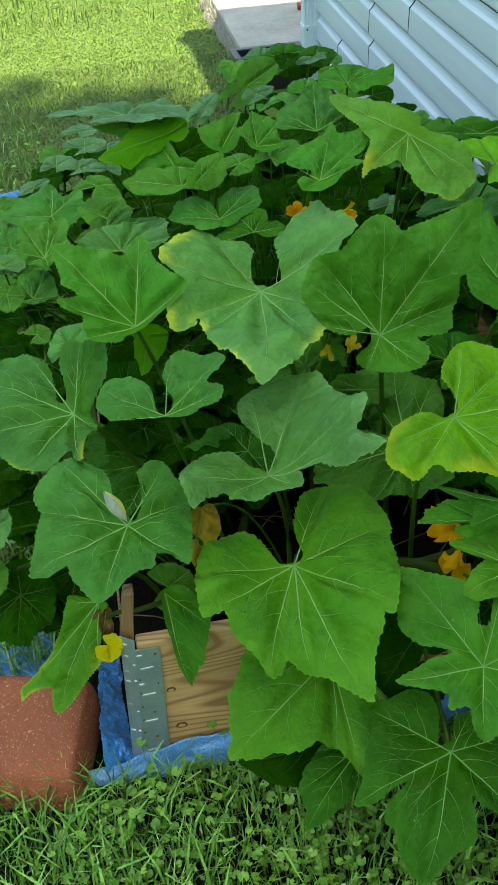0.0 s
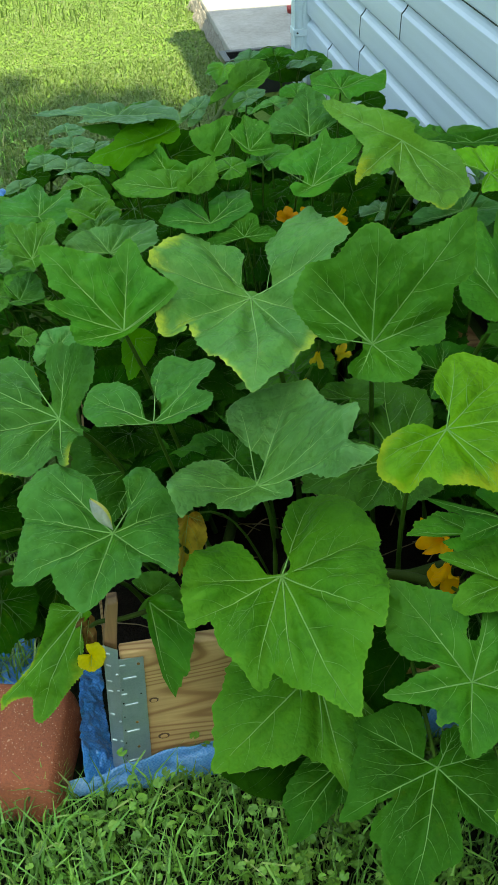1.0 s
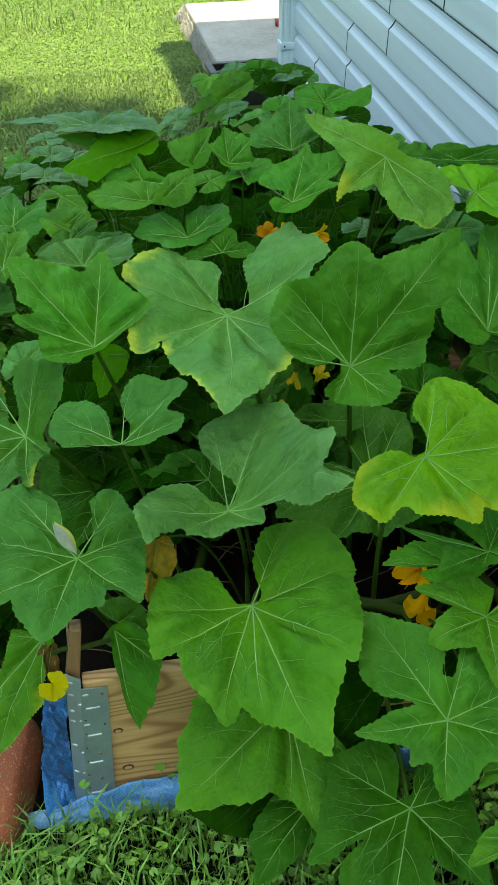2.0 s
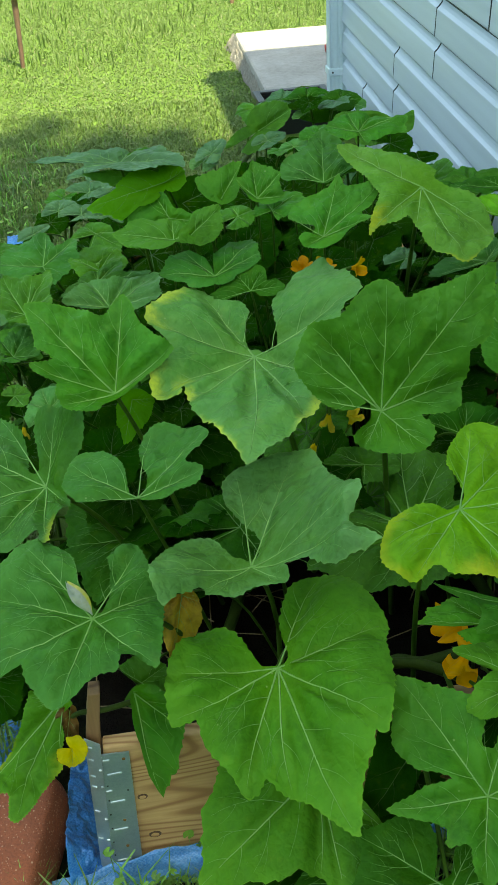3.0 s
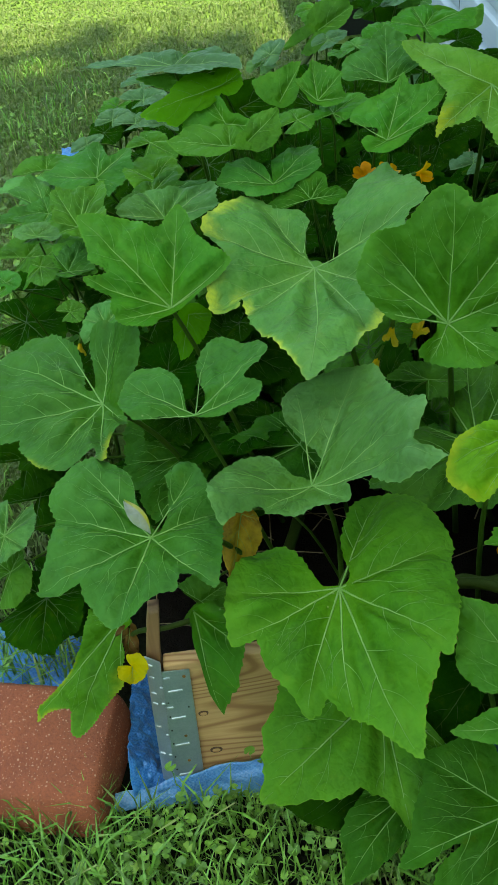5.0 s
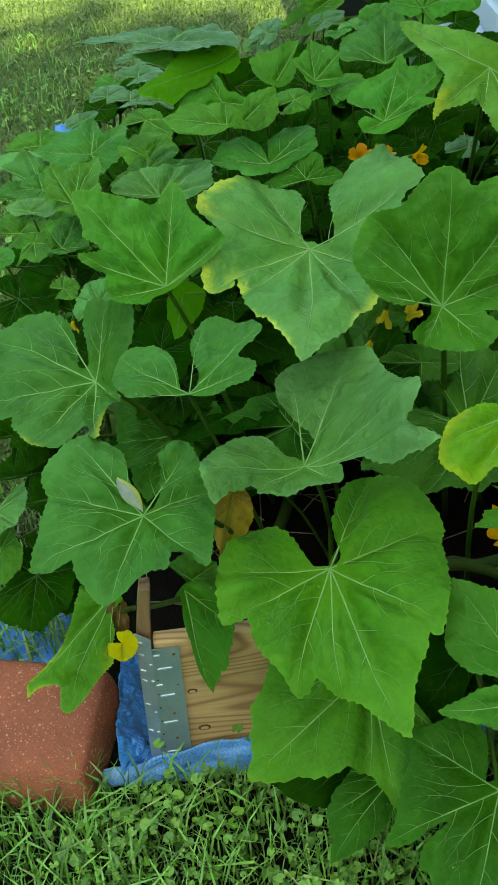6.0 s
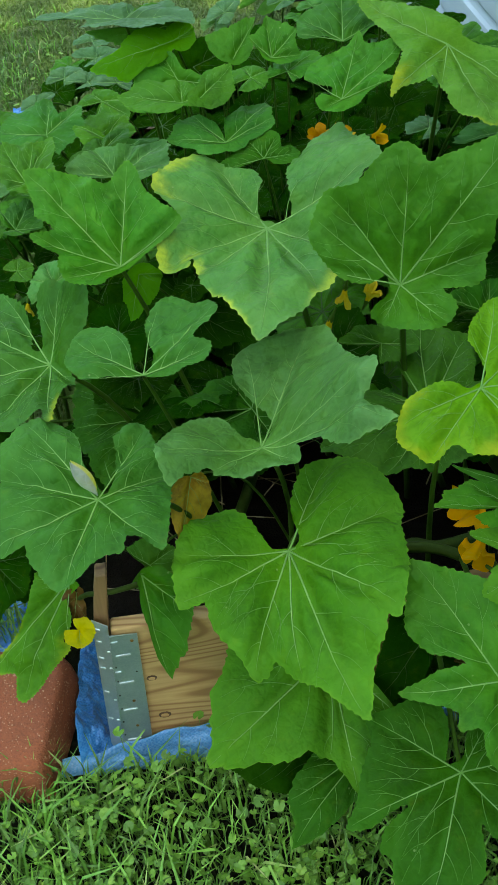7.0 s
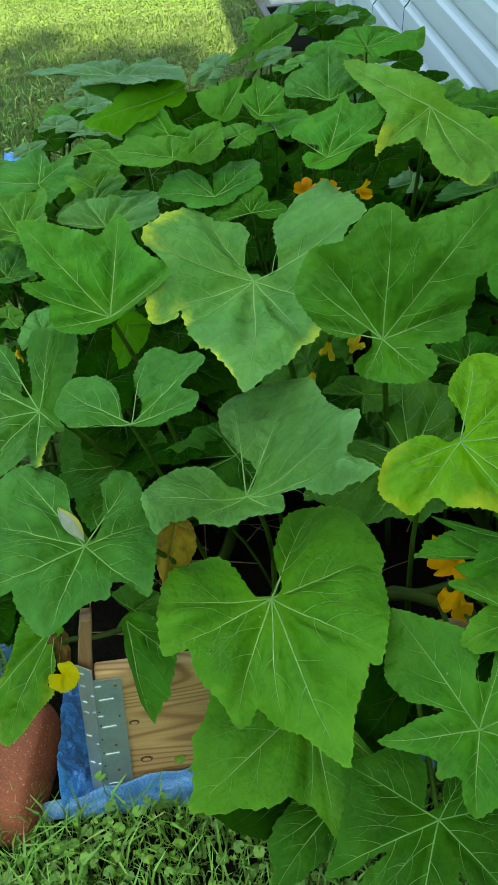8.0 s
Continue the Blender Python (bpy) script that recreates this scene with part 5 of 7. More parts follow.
broad_leaf(low, (0.333, 0.772, 0.217), (-6.3, 23.8, -119.4),
           [(-106.1, 0.018), (-148.7, 0.046), (-147.2, 0.075), (-134.6, 0.091), (-117.0, 0.098), (-101.9, 0.115), (-89.5, 0.1), (-74.5, 0.106), (-57.2, 0.116), (-46.7, 0.138), (-41.3, 0.113), (-43.8, 0.084), (-41.8, 0.067), (-36.6, 0.103), (-30.2, 0.12), (-23.2, 0.118), (-15.6, 0.136), (-7.1, 0.153), (0.5, 0.158), (6.8, 0.138), (14.2, 0.119), (26.8, 0.108), (31.6, 0.083), (35.3, 0.056), (42.7, 0.075), (53.2, 0.097), (61.4, 0.122), (88.2, 0.083), (106.4, 0.073), (123.9, 0.072), (149.8, 0.063), (167.7, 0.056), (-173.9, 0.041), (-170.4, 0.016)],
           [(-101.9, 0.112), (-47.0, 0.134), (-0.0, 0.153), (60.8, 0.118), (122.1, 0.07), (166.2, 0.053)], [],
           "deep", seed=11, foot=(0.362, 1.090, 0.20))
# two leaves in the green that has shade painted in
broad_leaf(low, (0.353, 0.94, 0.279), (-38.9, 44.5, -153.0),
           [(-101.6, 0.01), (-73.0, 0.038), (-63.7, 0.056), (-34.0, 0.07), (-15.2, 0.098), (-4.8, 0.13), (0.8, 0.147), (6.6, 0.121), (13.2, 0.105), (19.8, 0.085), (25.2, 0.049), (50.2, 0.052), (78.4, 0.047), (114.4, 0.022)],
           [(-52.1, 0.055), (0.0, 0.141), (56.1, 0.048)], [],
           "dark", seed=15, foot=(0.362, 1.060, 0.12), label="dark leaf hanging over the board, shade in its colour")
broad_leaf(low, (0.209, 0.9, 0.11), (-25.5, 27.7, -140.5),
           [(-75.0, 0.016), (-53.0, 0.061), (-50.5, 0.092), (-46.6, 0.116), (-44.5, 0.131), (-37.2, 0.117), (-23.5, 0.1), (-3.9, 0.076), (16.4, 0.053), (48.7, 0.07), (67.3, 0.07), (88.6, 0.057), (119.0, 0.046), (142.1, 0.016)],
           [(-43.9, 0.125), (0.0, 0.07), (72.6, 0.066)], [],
           "dark", seed=16, foot=(0.29, 0.985, 0.03), label="dark leaf low over the grass, shade in its colour")
leaf(front, (0.219, 0.934, 0.240), (-16.6, 11.3, -146.6), [(166.6, 0.070), (279.1, 0.078), (312.1, 0.118), (347.2, -0.160), (359.4, 0.194), (377, -0.143), (406, 0.118), (417.1, 0.157), (452.9, 0.109)],
     "bright", notch=.1, droop=.03, seed=12, foot=(0.314, 1.070, 0.10))
leaf(low, (0.243, 0.862, 0.140), (-18.4, 17.2, -138.5), [(-47.5, 0.061), (-20, 0.103), (0, 0.130), (26.5, 0.059), (103.7, 0.040)],
     "deep", notch=.1, teeth=.017, seed=13, foot=(0.273, 1.090, 0.20))
broad_leaf(front, (-0.075, 1.043, 0.304), (-15.9, 47.5, -134.3),
           [(-90.9, 0.016), (-79.6, 0.044), (-36.5, 0.059), (-23.2, 0.101), (-22.2, 0.141), (-22.4, 0.165), (-18.3, 0.174), (-17.1, 0.156), (-9.8, 0.135), (-3.7, 0.153), (1.1, 0.159), (5.4, 0.14), (13.0, 0.104), (23.6, 0.08), (17.9, 0.071), (26.6, 0.046), (15.8, 0.021), (99.9, 0.017), (160.7, 0.006)],
           [(-20.1, 0.166), (0.0, 0.153), (22.0, 0.075), (-69.8, 0.041)], [],
           "bright", seed=14, foot=(0.030, 1.197, 0.10), pale=[(36, 26, .45), (60, 20, .2), (-20, 10, .95)])
leaf(front, (0.014, 1.009, 0.335), (29.5, 57.3, -56.1), [(-34.9, -0.015), (-18.5, -0.058), (-14.5, -0.107), (-10.5, 0.137), (-6.5, -0.126), (-0.4, -0.113), (25.2, 0.078), (41.9, -0.060), (74, -0.032), (120.1, -0.015)],
     "mid", notch=.03, droop=.03, teeth=.017, seed=15, foot=(0.102, 1.070, 0.10))
leaf(front, (0.402, 1.207, 0.360), (10.3, -6.1, 30.3), [(110.3, 0.074), (162.8, 0.155), (199.7, 0.121), (231.6, 0.097), (360, 0.085), (385.3, 0.151), (409.2, 0.168), (431, 0.175)],
     "mid", notch=.08, seed=16, foot=(0.470, 1.332, 0.10))
leaf(front, (0.033, 1.374, 0.271), (-4.5, 14.3, -107.8), [(-122.7, 0.141), (-71.6, 0.110), (-15.1, 0.125), (-0, 0.068), (57.9, 0.036), (177, 0.072)],
     "deep", notch=.08, teeth=.017, seed=17, foot=(0.122, 1.419, 0.10))
leaf(front, (0.182, 1.339, 0.293), (3.6, -11.5, 72.4), [(129.7, 0.095), (217.7, 0.068), (360, 0.040), (405.3, 0.075), (463.6, 0.107)],
     "deep", notch=.08, teeth=.017, seed=18, foot=(0.252, 1.353, 0.10))
leaf(front, (0.583, 1.290, 0.540), (3.1, -29.9, 83.8), [(-103.8, 0.050), (-47.5, -0.142), (-19.8, 0.215), (-7.7, 0.193), (-0.7, -0.116), (3.3, -0.153), (24.3, 0.117), (74.3, -0.070), (149.4, -0.034)],
     "mid", notch=.08, droop=.03, seed=19, foot=(0.528, 1.423, 0.10))
leaf(front, (0.634, 1.305, 0.500), (4.3, -19.6, 77.4), [(166.9, 0.036), (278.4, 0.038), (360, 0.038), (443.2, 0.060), (470.7, 0.076)],
     "mid", notch=0.09, fold=0.10, teeth=.021, seed=20, foot=(0.615, 1.441, 0.10))
leaf(front, (0.616, 1.327, 0.440), (11.4, -3.6, 17.3), [(-169.4, 0.032), (-98.5, 0.057), (0, 0.071), (61.7, 0.037), (131.9, 0.048)],
     "bright", notch=0.09, fold=0.22, teeth=.021, seed=21, foot=(0.621, 1.383, 0.10))
leaf(front, (0.188, 1.527, 0.610), (-3.9, 21.7, -100.4), [(-153.4, -0.036), (-133.2, 0.068), (-113.8, -0.078), (-86.2, 0.078), (-67.7, -0.047), (-0, -0.020), (84.3, -0.031), (122.7, 0.078), (141.8, 0.091), (159.6, -0.078), (186.7, -0.038)],
     "cool", fold=.10, droop=.03, teeth=.017, seed=22, foot=(0.247, 1.690, 0.10))
leaf(front, (-0.090, 1.531, 0.580), (7.2, -16.5, 66.1), [(132.4, 0.029), (212.6, 0.021), (334.5, 0.049), (360, 0.097), (374.5, 0.078), (405.6, 0.077), (458.4, 0.034)],
     "mid", notch=0.12, fold=0.22, teeth=.021, seed=23, foot=(0.030, 1.680, 0.10))
leaf(front, (-0.172, 1.808, 0.480), (3.3, -13.6, 76.1), [(123.5, 0.059), (237, 0.023), (360, 0.066), (389.9, 0.087), (429.2, 0.076)],
     "cool", notch=0.10, fold=0.22, teeth=.021, seed=24, foot=(0.030, 2.032, 0.10))
leaf(front, (-0.165, 1.642, 0.520), (7.9, -6.1, 37.3), [(173.9, 0.030), (273.5, 0.027), (360, 0.033), (428.8, 0.031), (482.9, 0.047)],
     "mid", notch=0.09, fold=0.10, teeth=.021, seed=25, foot=(0.030, 1.877, 0.10))
leaf(front, (-0.121, 1.553, 0.500), (18.0, 0.5, -1.5), [(-177.9, 0.018), (-29.5, 0.017), (0, 0.038), (69.3, 0.060), (121.2, 0.047)],
     "cool", notch=0.10, fold=0.16, teeth=.021, seed=26, foot=(0.030, 1.736, 0.10))
leaf(front, (-0.164, 1.579, 0.500), (15.5, 4.0, -13.9), [(-110, 0.035), (-69.9, 0.047), (0, 0.030), (86.6, 0.019), (164.7, 0.019)],
     "mid", notch=0.10, fold=0.16, teeth=.021, seed=27, foot=(0.030, 1.787, 0.10))
leaf(front, (-0.216, 1.570, 0.480), (14.1, -7.6, 27.6), [(-157.3, 0.032), (-103.1, 0.020), (0, 0.022), (59.8, 0.027), (131.6, 0.026)],
     "mid", notch=0.10, fold=0.22, teeth=.021, seed=28, foot=(0.030, 1.778, 0.10))
leaf(front, (-0.122, 1.490, 0.470), (17.6, -3.7, 11.6), [(-139, 0.021), (-72.8, 0.028), (0, 0.023), (74.7, 0.020), (155, 0.021)],
     "mid", notch=0.10, fold=0.16, teeth=.021, seed=29)
leaf(front, (-0.072, 1.460, 0.460), (-5.5, -19.2, 106.4), [(155, 0.051), (222.8, 0.032), (304.5, 0.045), (360, 0.042), (410.8, 0.031), (482.3, 0.046)],
     "grey", notch=0.09, fold=0.16, teeth=.021, seed=30, foot=(0.114, 1.603, 0.10))
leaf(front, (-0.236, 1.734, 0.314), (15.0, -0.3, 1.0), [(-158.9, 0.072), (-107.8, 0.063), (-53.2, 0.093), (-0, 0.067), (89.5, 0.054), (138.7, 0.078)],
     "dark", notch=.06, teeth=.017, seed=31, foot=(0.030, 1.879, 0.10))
leaf(front, (0.030, 1.584, 0.550), (7.6, -14.1, 61.5), [(-102.2, 0.039), (-56.6, 0.081), (-22.9, 0.102), (0, 0.065), (52.6, 0.061), (107.1, 0.072)],
     "grey", notch=0.09, fold=0.16, teeth=.021, seed=32, foot=(0.094, 1.834, 0.10))
leaf(front, (0.016, 1.759, 0.530), (9.7, 12.8, -52.3), [(-170.8, 0.064), (-109, 0.033), (0, 0.022), (71.5, 0.049), (115.5, 0.067)],
     "bright", notch=0.09, fold=-0.08, teeth=.021, seed=33, foot=(0.119, 1.980, 0.10))
leaf(front, (0.190, 1.602, 0.670), (14.0, -7.7, 28.3), [(-155.5, 0.029), (-72, 0.027), (0, 0.027), (78, 0.020), (164.3, 0.029)],
     "mid", notch=0.09, fold=0.10, teeth=.021, seed=34, foot=(0.214, 1.749, 0.10))
leaf(front, (0.234, 1.593, 0.670), (14.1, -7.7, 28.0), [(-162.4, 0.032), (-76.3, 0.025), (0, 0.027), (74.4, 0.029), (170.3, 0.028)],
     "mid", notch=0.09, fold=-0.08, teeth=.021, seed=35, foot=(0.264, 1.867, 0.10))
leaf(front, (0.286, 1.601, 0.670), (12.7, -9.8, 37.2), [(-116.3, 0.023), (-83.6, 0.022), (0, 0.064), (59.3, 0.028), (157.2, 0.030)],
     "mid", notch=0.09, fold=-0.08, teeth=.021, seed=36, foot=(0.304, 1.847, 0.10))
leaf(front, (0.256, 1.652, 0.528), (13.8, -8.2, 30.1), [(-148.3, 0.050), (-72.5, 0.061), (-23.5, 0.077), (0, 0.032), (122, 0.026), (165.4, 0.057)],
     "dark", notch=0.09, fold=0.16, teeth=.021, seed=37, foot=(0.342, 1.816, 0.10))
leaf(front, (0.615, 1.473, 0.670), (14.1, -7.6, 27.6), [(-151.2, 0.053), (-101.3, 0.069), (0, 0.077), (71.7, 0.056), (117.5, 0.075)],
     "yellow", notch=0.09, fold=0.10, teeth=.021, seed=38, foot=(0.566, 1.663, 0.10))
leaf(front, (0.600, 1.540, 0.580), (8.7, -11.0, 51.4), [(-178.1, 0.059), (-58.6, 0.065), (-0, 0.055), (109.4, 0.051), (145, 0.105)],
     "grey", notch=0.09, fold=0.10, teeth=.021, seed=39, foot=(0.573, 1.789, 0.10))
leaf(front, (0.689, 1.821, 0.580), (5.0, -0.5, 5.8), [(-66.2, 0.079), (-33.6, 0.141), (-0, 0.080), (110, 0.030), (161.9, 0.078)],
     "mid", notch=0.09, fold=0.22, teeth=.021, seed=40, foot=(0.597, 2.066, 0.10))
leaf(front, (0.302, 1.728, 0.443), (19.7, 3.4, -9.4), [(-114.5, 0.064), (-71.7, 0.061), (-0, 0.041), (88.7, 0.039), (169.9, 0.042)],
     "dark", notch=0.09, fold=-0.08, teeth=.021, seed=41, foot=(0.361, 1.875, 0.10))
leaf(front, (-0.135, 1.701, 0.293), (13.9, -1.6, 6.5), [(-131.9, 0.077), (-58.8, 0.107), (0, 0.095), (79.8, 0.074), (136.5, 0.101)],
     "dark", notch=.06, teeth=.017, seed=42, foot=(0.030, 1.862, 0.10))
leaf(low, (0.445, 0.885, 0.400), (-12.7, 5.9, -165.5), [(-137, -0.037), (-104.6, -0.057), (-78.8, -0.065), (-51.6, 0.089), (-44.2, -0.040), (-0.9, 0.079), (41.4, -0.047), (67.9, 0.086), (125.1, 0.072), (191.8, 0.071)],
     "bright", notch=.08, droop=.03, teeth=.017, seed=43, foot=(0.475, 1.090, 0.20))
leaf(low, (0.432, 0.967, 0.410), (-1.1, -12.0, 95.2), [(91.3, -0.045), (183.1, -0.031), (264.1, 0.045), (360, -0.018), (400.1, 0.060), (419.8, -0.078), (434.2, 0.089)],
     "bright", notch=0.09, fold=-0.08, teeth=.021, seed=44, foot=(0.462, 1.090, 0.20))
leaf(low, (0.463, 0.941, 0.450), (-6.8, 12.3, -129.3), [(-72.2, 0.113), (-68.2, -0.082), (-56.1, -0.059), (-35.7, 0.070), (-0, 0.024), (91.7, 0.026), (182.3, 0.066), (259.9, -0.051)],
     "mid", notch=0.09, fold=0.22, teeth=.021, seed=45, foot=(0.493, 1.090, 0.20))
leaf(low, (0.430, 0.680, 0.260), (-13.4, -8.8, 127.5), [(105, 0.048), (210.7, 0.034), (299.4, 0.046), (360, -0.034), (395.1, 0.047), (426.3, 0.072)],
     "bright", notch=.08, teeth=.017, seed=46, foot=(0.460, 1.090, 0.20))
leaf(low, (0.445, 0.748, 0.300), (-5.7, -15.0, 91.0), [(144.7, 0.036), (257.3, 0.029), (360, 0.028), (447, 0.040), (467.8, 0.055)],
     "bright", notch=.08, teeth=.017, seed=47, foot=(0.475, 1.090, 0.20))
leaf(low, (0.417, 0.680, 0.140), (13.4, -8.8, 22.7), [(-158.2, 0.045), (-95.8, 0.043), (0, 0.046), (57.1, 0.039), (132.9, 0.030)],
     "dark", notch=.08, teeth=.017, seed=48, foot=(0.447, 1.090, 0.20))
leaf(left, (-0.234, 1.220, 0.300), (-2.1, 13.8, -98.8), [(-173.9, 0.059), (-125.4, 0.055), (-57.8, 0.041), (0, 0.043), (59.3, 0.035), (136, 0.050), (152.3, 0.061)],
     "grey", notch=.08, teeth=.017, seed=49, foot=(0.040, 1.320, 0.12))
leaf(left, (-0.239, 1.211, 0.240), (16.0, -25.7, 56.5), [(-170.1, 0.052), (-26.8, 0.024), (0, 0.034), (76.5, 0.041), (139.9, 0.050)],
     "mid", notch=.06, teeth=.017, seed=50, foot=(0.040, 1.311, 0.12))
leaf(left, (-0.199, 1.202, 0.190), (16.4, 19.2, -48.2), [(-107.1, 0.073), (-88.2, 0.080), (-46.8, 0.082), (0, 0.065), (56.2, 0.053), (144.6, 0.038), (195.3, 0.062)],
     "dark", notch=.06, teeth=.017, seed=51, foot=(0.040, 1.302, 0.12))
leaf(left, (-0.203, 1.462, 0.175), (12.2, 6.9, -28.8), [(-78.5, 0.085), (-56.1, 0.111), (-0, 0.061), (66.4, 0.046), (148.8, 0.056)],
     "dark", notch=.06, teeth=.017, seed=52, foot=(0.040, 1.466, 0.12))
leaf(rear, (-0.015, 2.568, 0.400), (-1.5, -11.9, 97.4), [(-176.8, 0.027), (-86.1, 0.045), (0, 0.034), (83.5, 0.045)],
     "blue", notch=0.09, fold=-0.08, teeth=.021, seed=53, foot=(0.118, 2.824, 0.10))
leaf(rear, (-0.006, 2.409, 0.420), (12.8, -5.6, 23.2), [(-155.1, 0.043), (-117.5, 0.029), (0, 0.054), (60.1, 0.029), (148.2, 0.051)],
     "blue", notch=0.09, fold=0.22, teeth=.021, seed=54, foot=(0.111, 2.608, 0.10))
leaf(rear, (-0.076, 2.367, 0.400), (1.7, -19.9, 84.9), [(180, 0.021), (294.9, 0.043), (360, 0.036), (443.8, 0.032), (479.8, 0.043)],
     "blue", notch=0.09, fold=0.16, teeth=.021, seed=55, foot=(0.030, 2.635, 0.10))
leaf(rear, (-0.026, 2.308, 0.410), (12.8, -5.7, 23.5), [(-164.9, 0.035), (-85.8, 0.024), (0, 0.051), (60, 0.028), (151.7, 0.047)],
     "blue", notch=0.09, fold=0.22, teeth=.021, seed=56, foot=(0.054, 2.517, 0.10))
leaf(rear, (0.035, 2.188, 0.450), (-3.6, -29.8, 107.2), [(-142.1, 0.033), (-113.1, 0.030), (0, 0.016), (78.3, 0.051)],
     "blue", notch=0.09, fold=0.10, teeth=.021, seed=57, foot=(0.180, 2.347, 0.10))
leaf(rear, (-0.129, 2.251, 0.400), (8.1, -29.0, 83.7), [(-86.3, 0.012), (-50, 0.045), (0, 0.020), (119.2, 0.035)],
     "blue", notch=0.09, fold=-0.08, teeth=.021, seed=58, foot=(0.046, 2.524, 0.10))
leaf(rear, (0.043, 2.286, 0.460), (1.4, -13.9, 84.2), [(180, 0.027), (297.4, 0.032), (360, 0.015), (491.4, 0.040)],
     "blue", notch=0.09, fold=0.22, teeth=.021, seed=59, foot=(0.165, 2.536, 0.10))
leaf(rear, (0.243, 2.071, 0.600), (16.5, -19.1, 47.9), [(-172, 0.030), (-56.3, 0.017), (0, 0.045), (69.8, 0.026), (158.8, 0.036)],
     "blue", notch=0.09, fold=-0.08, teeth=.021, seed=60, foot=(0.263, 2.271, 0.10))
leaf(rear, (0.227, 2.085, 0.580), (5.8, -13.9, 67.1), [(-166.5, 0.034), (-101.8, 0.031), (0, 0.010), (157.6, 0.033)],
     "grey", notch=0.09, fold=0.16, teeth=.021, seed=61, foot=(0.255, 2.343, 0.10))
leaf(rear, (0.354, 2.231, 0.580), (54.4, -30.9, -4.8), [(-161.7, -0.053), (-48.3, -0.032), (0, 0.079), (126.4, -0.024), (176.1, -0.076)],
     "mid", notch=0.09, fold=0.16, teeth=.021, seed=62, foot=(0.365, 2.434, 0.10))
leaf(rear, (0.363, 2.168, 0.580), (18.5, -7.8, 22.2), [(-153.3, 0.036), (-64, 0.020), (0, 0.043), (76.9, 0.016), (178, 0.035)],
     "blue", notch=0.09, fold=0.16, teeth=.021, seed=63, foot=(0.442, 2.427, 0.10))
leaf(rear, (0.407, 2.117, 0.580), (-9.9, -17.5, 120.0), [(-172.4, 0.031), (-119.8, 0.029), (0, 0.018), (90.1, 0.033)],
     "grey", notch=0.09, fold=0.22, teeth=.021, seed=64, foot=(0.473, 2.320, 0.10))
leaf(rear, (0.448, 2.087, 0.600), (4.6, -13.2, 70.6), [(-129.2, 0.032), (-54.6, 0.052), (-0, 0.052), (105.2, 0.035)],
     "mid", notch=0.09, fold=0.10, teeth=.021, seed=65, foot=(0.455, 2.330, 0.10))
leaf(rear, (0.238, 2.243, 0.443), (15.3, -13.1, 39.6), [(-140.2, 0.079), (-76.3, 0.068), (0, 0.059), (91.2, 0.047), (161.6, 0.073)],
     "dark", notch=0.09, fold=0.16, teeth=.021, seed=66, foot=(0.284, 2.276, 0.10))
leaf(rear, (0.335, 2.203, 0.496), (-1.7, -19.9, 95.0), [(-138.9, 0.058), (-71.4, 0.059), (0, 0.047), (91.3, 0.050)],
     "dark", notch=0.09, fold=-0.08, teeth=.021, seed=67, foot=(0.345, 2.220, 0.10))
leaf(rear, (0.473, 2.111, 0.336), (4.5, -19.5, 76.7), [(-145.5, 0.064), (-84.7, 0.062), (-0, 0.035), (116, 0.055)],
     "dark", notch=0.09, fold=0.10, teeth=.021, seed=68, foot=(0.439, 2.251, 0.10))
leaf(rear, (0.591, 1.950, 0.400), (4.3, -15.4, 74.3), [(161, 0.035), (251.7, 0.018), (360, 0.030), (481.9, 0.048)],
     "blue", notch=0.09, fold=0.10, teeth=.021, seed=69, foot=(0.609, 2.178, 0.10))
leaf(rear, (0.612, 2.169, 0.550), (15.5, -3.9, 13.7), [(-153, 0.043), (-76.6, 0.051), (0, 0.048), (61.8, 0.034), (147.3, 0.043)],
     "dark", notch=0.09, fold=0.16, teeth=.021, seed=70, foot=(0.549, 2.214, 0.10))
leaf(rear, (0.710, 2.299, 0.464), (0.3, -10.0, 88.4), [(-167.5, 0.028), (-87.4, 0.044), (-0, 0.026), (107.8, 0.037)],
     "dark", notch=0.09, fold=0.10, teeth=.021, seed=71, foot=(0.577, 2.327, 0.10))
leaf(pot, (0.636, 3.461, 0.240), (12.6, -38.3, 70.2), [(-88.7, 0.034), (-37.8, 0.054), (0, 0.059), (34.2, 0.046), (82.6, 0.038)],
     "blue", notch=.08, teeth=.017, seed=72, foot=(0.680, 3.950, 0.09))
leaf(pot, (0.524, 3.495, 0.220), (12.4, -6.5, 37.4), [(-113.3, 0.022), (-32.3, 0.062), (0, 0.079), (57.3, 0.036), (161.7, 0.068)],
     "blue", notch=.05, teeth=.017, seed=73, foot=(0.680, 3.950, 0.09))
leaf(pot, (0.717, 3.419, 0.240), (17.5, -9.9, 38.6), [(175.7, 0.027), (324.1, 0.038), (360, 0.115), (419.4, 0.052), (495.3, 0.059)],
     "blue", notch=.06, teeth=.017, seed=74, foot=(0.680, 3.950, 0.09))
leaf(pot, (0.656, 3.399, 0.220), (-1.3, -20.0, 93.8), [(-131.1, 0.030), (-71.8, 0.055), (0, 0.035), (97.8, 0.040)],
     "grey", notch=.06, teeth=.017, seed=75, foot=(0.680, 3.950, 0.09))
leaf(pot, (0.807, 3.361, 0.260), (4.7, -19.5, 76.2), [(-166.1, 0.038), (-116.4, 0.040), (-0, 0.037), (114.3, 0.040)],
     "grey", notch=.06, teeth=.017, seed=76, foot=(0.680, 3.950, 0.09))
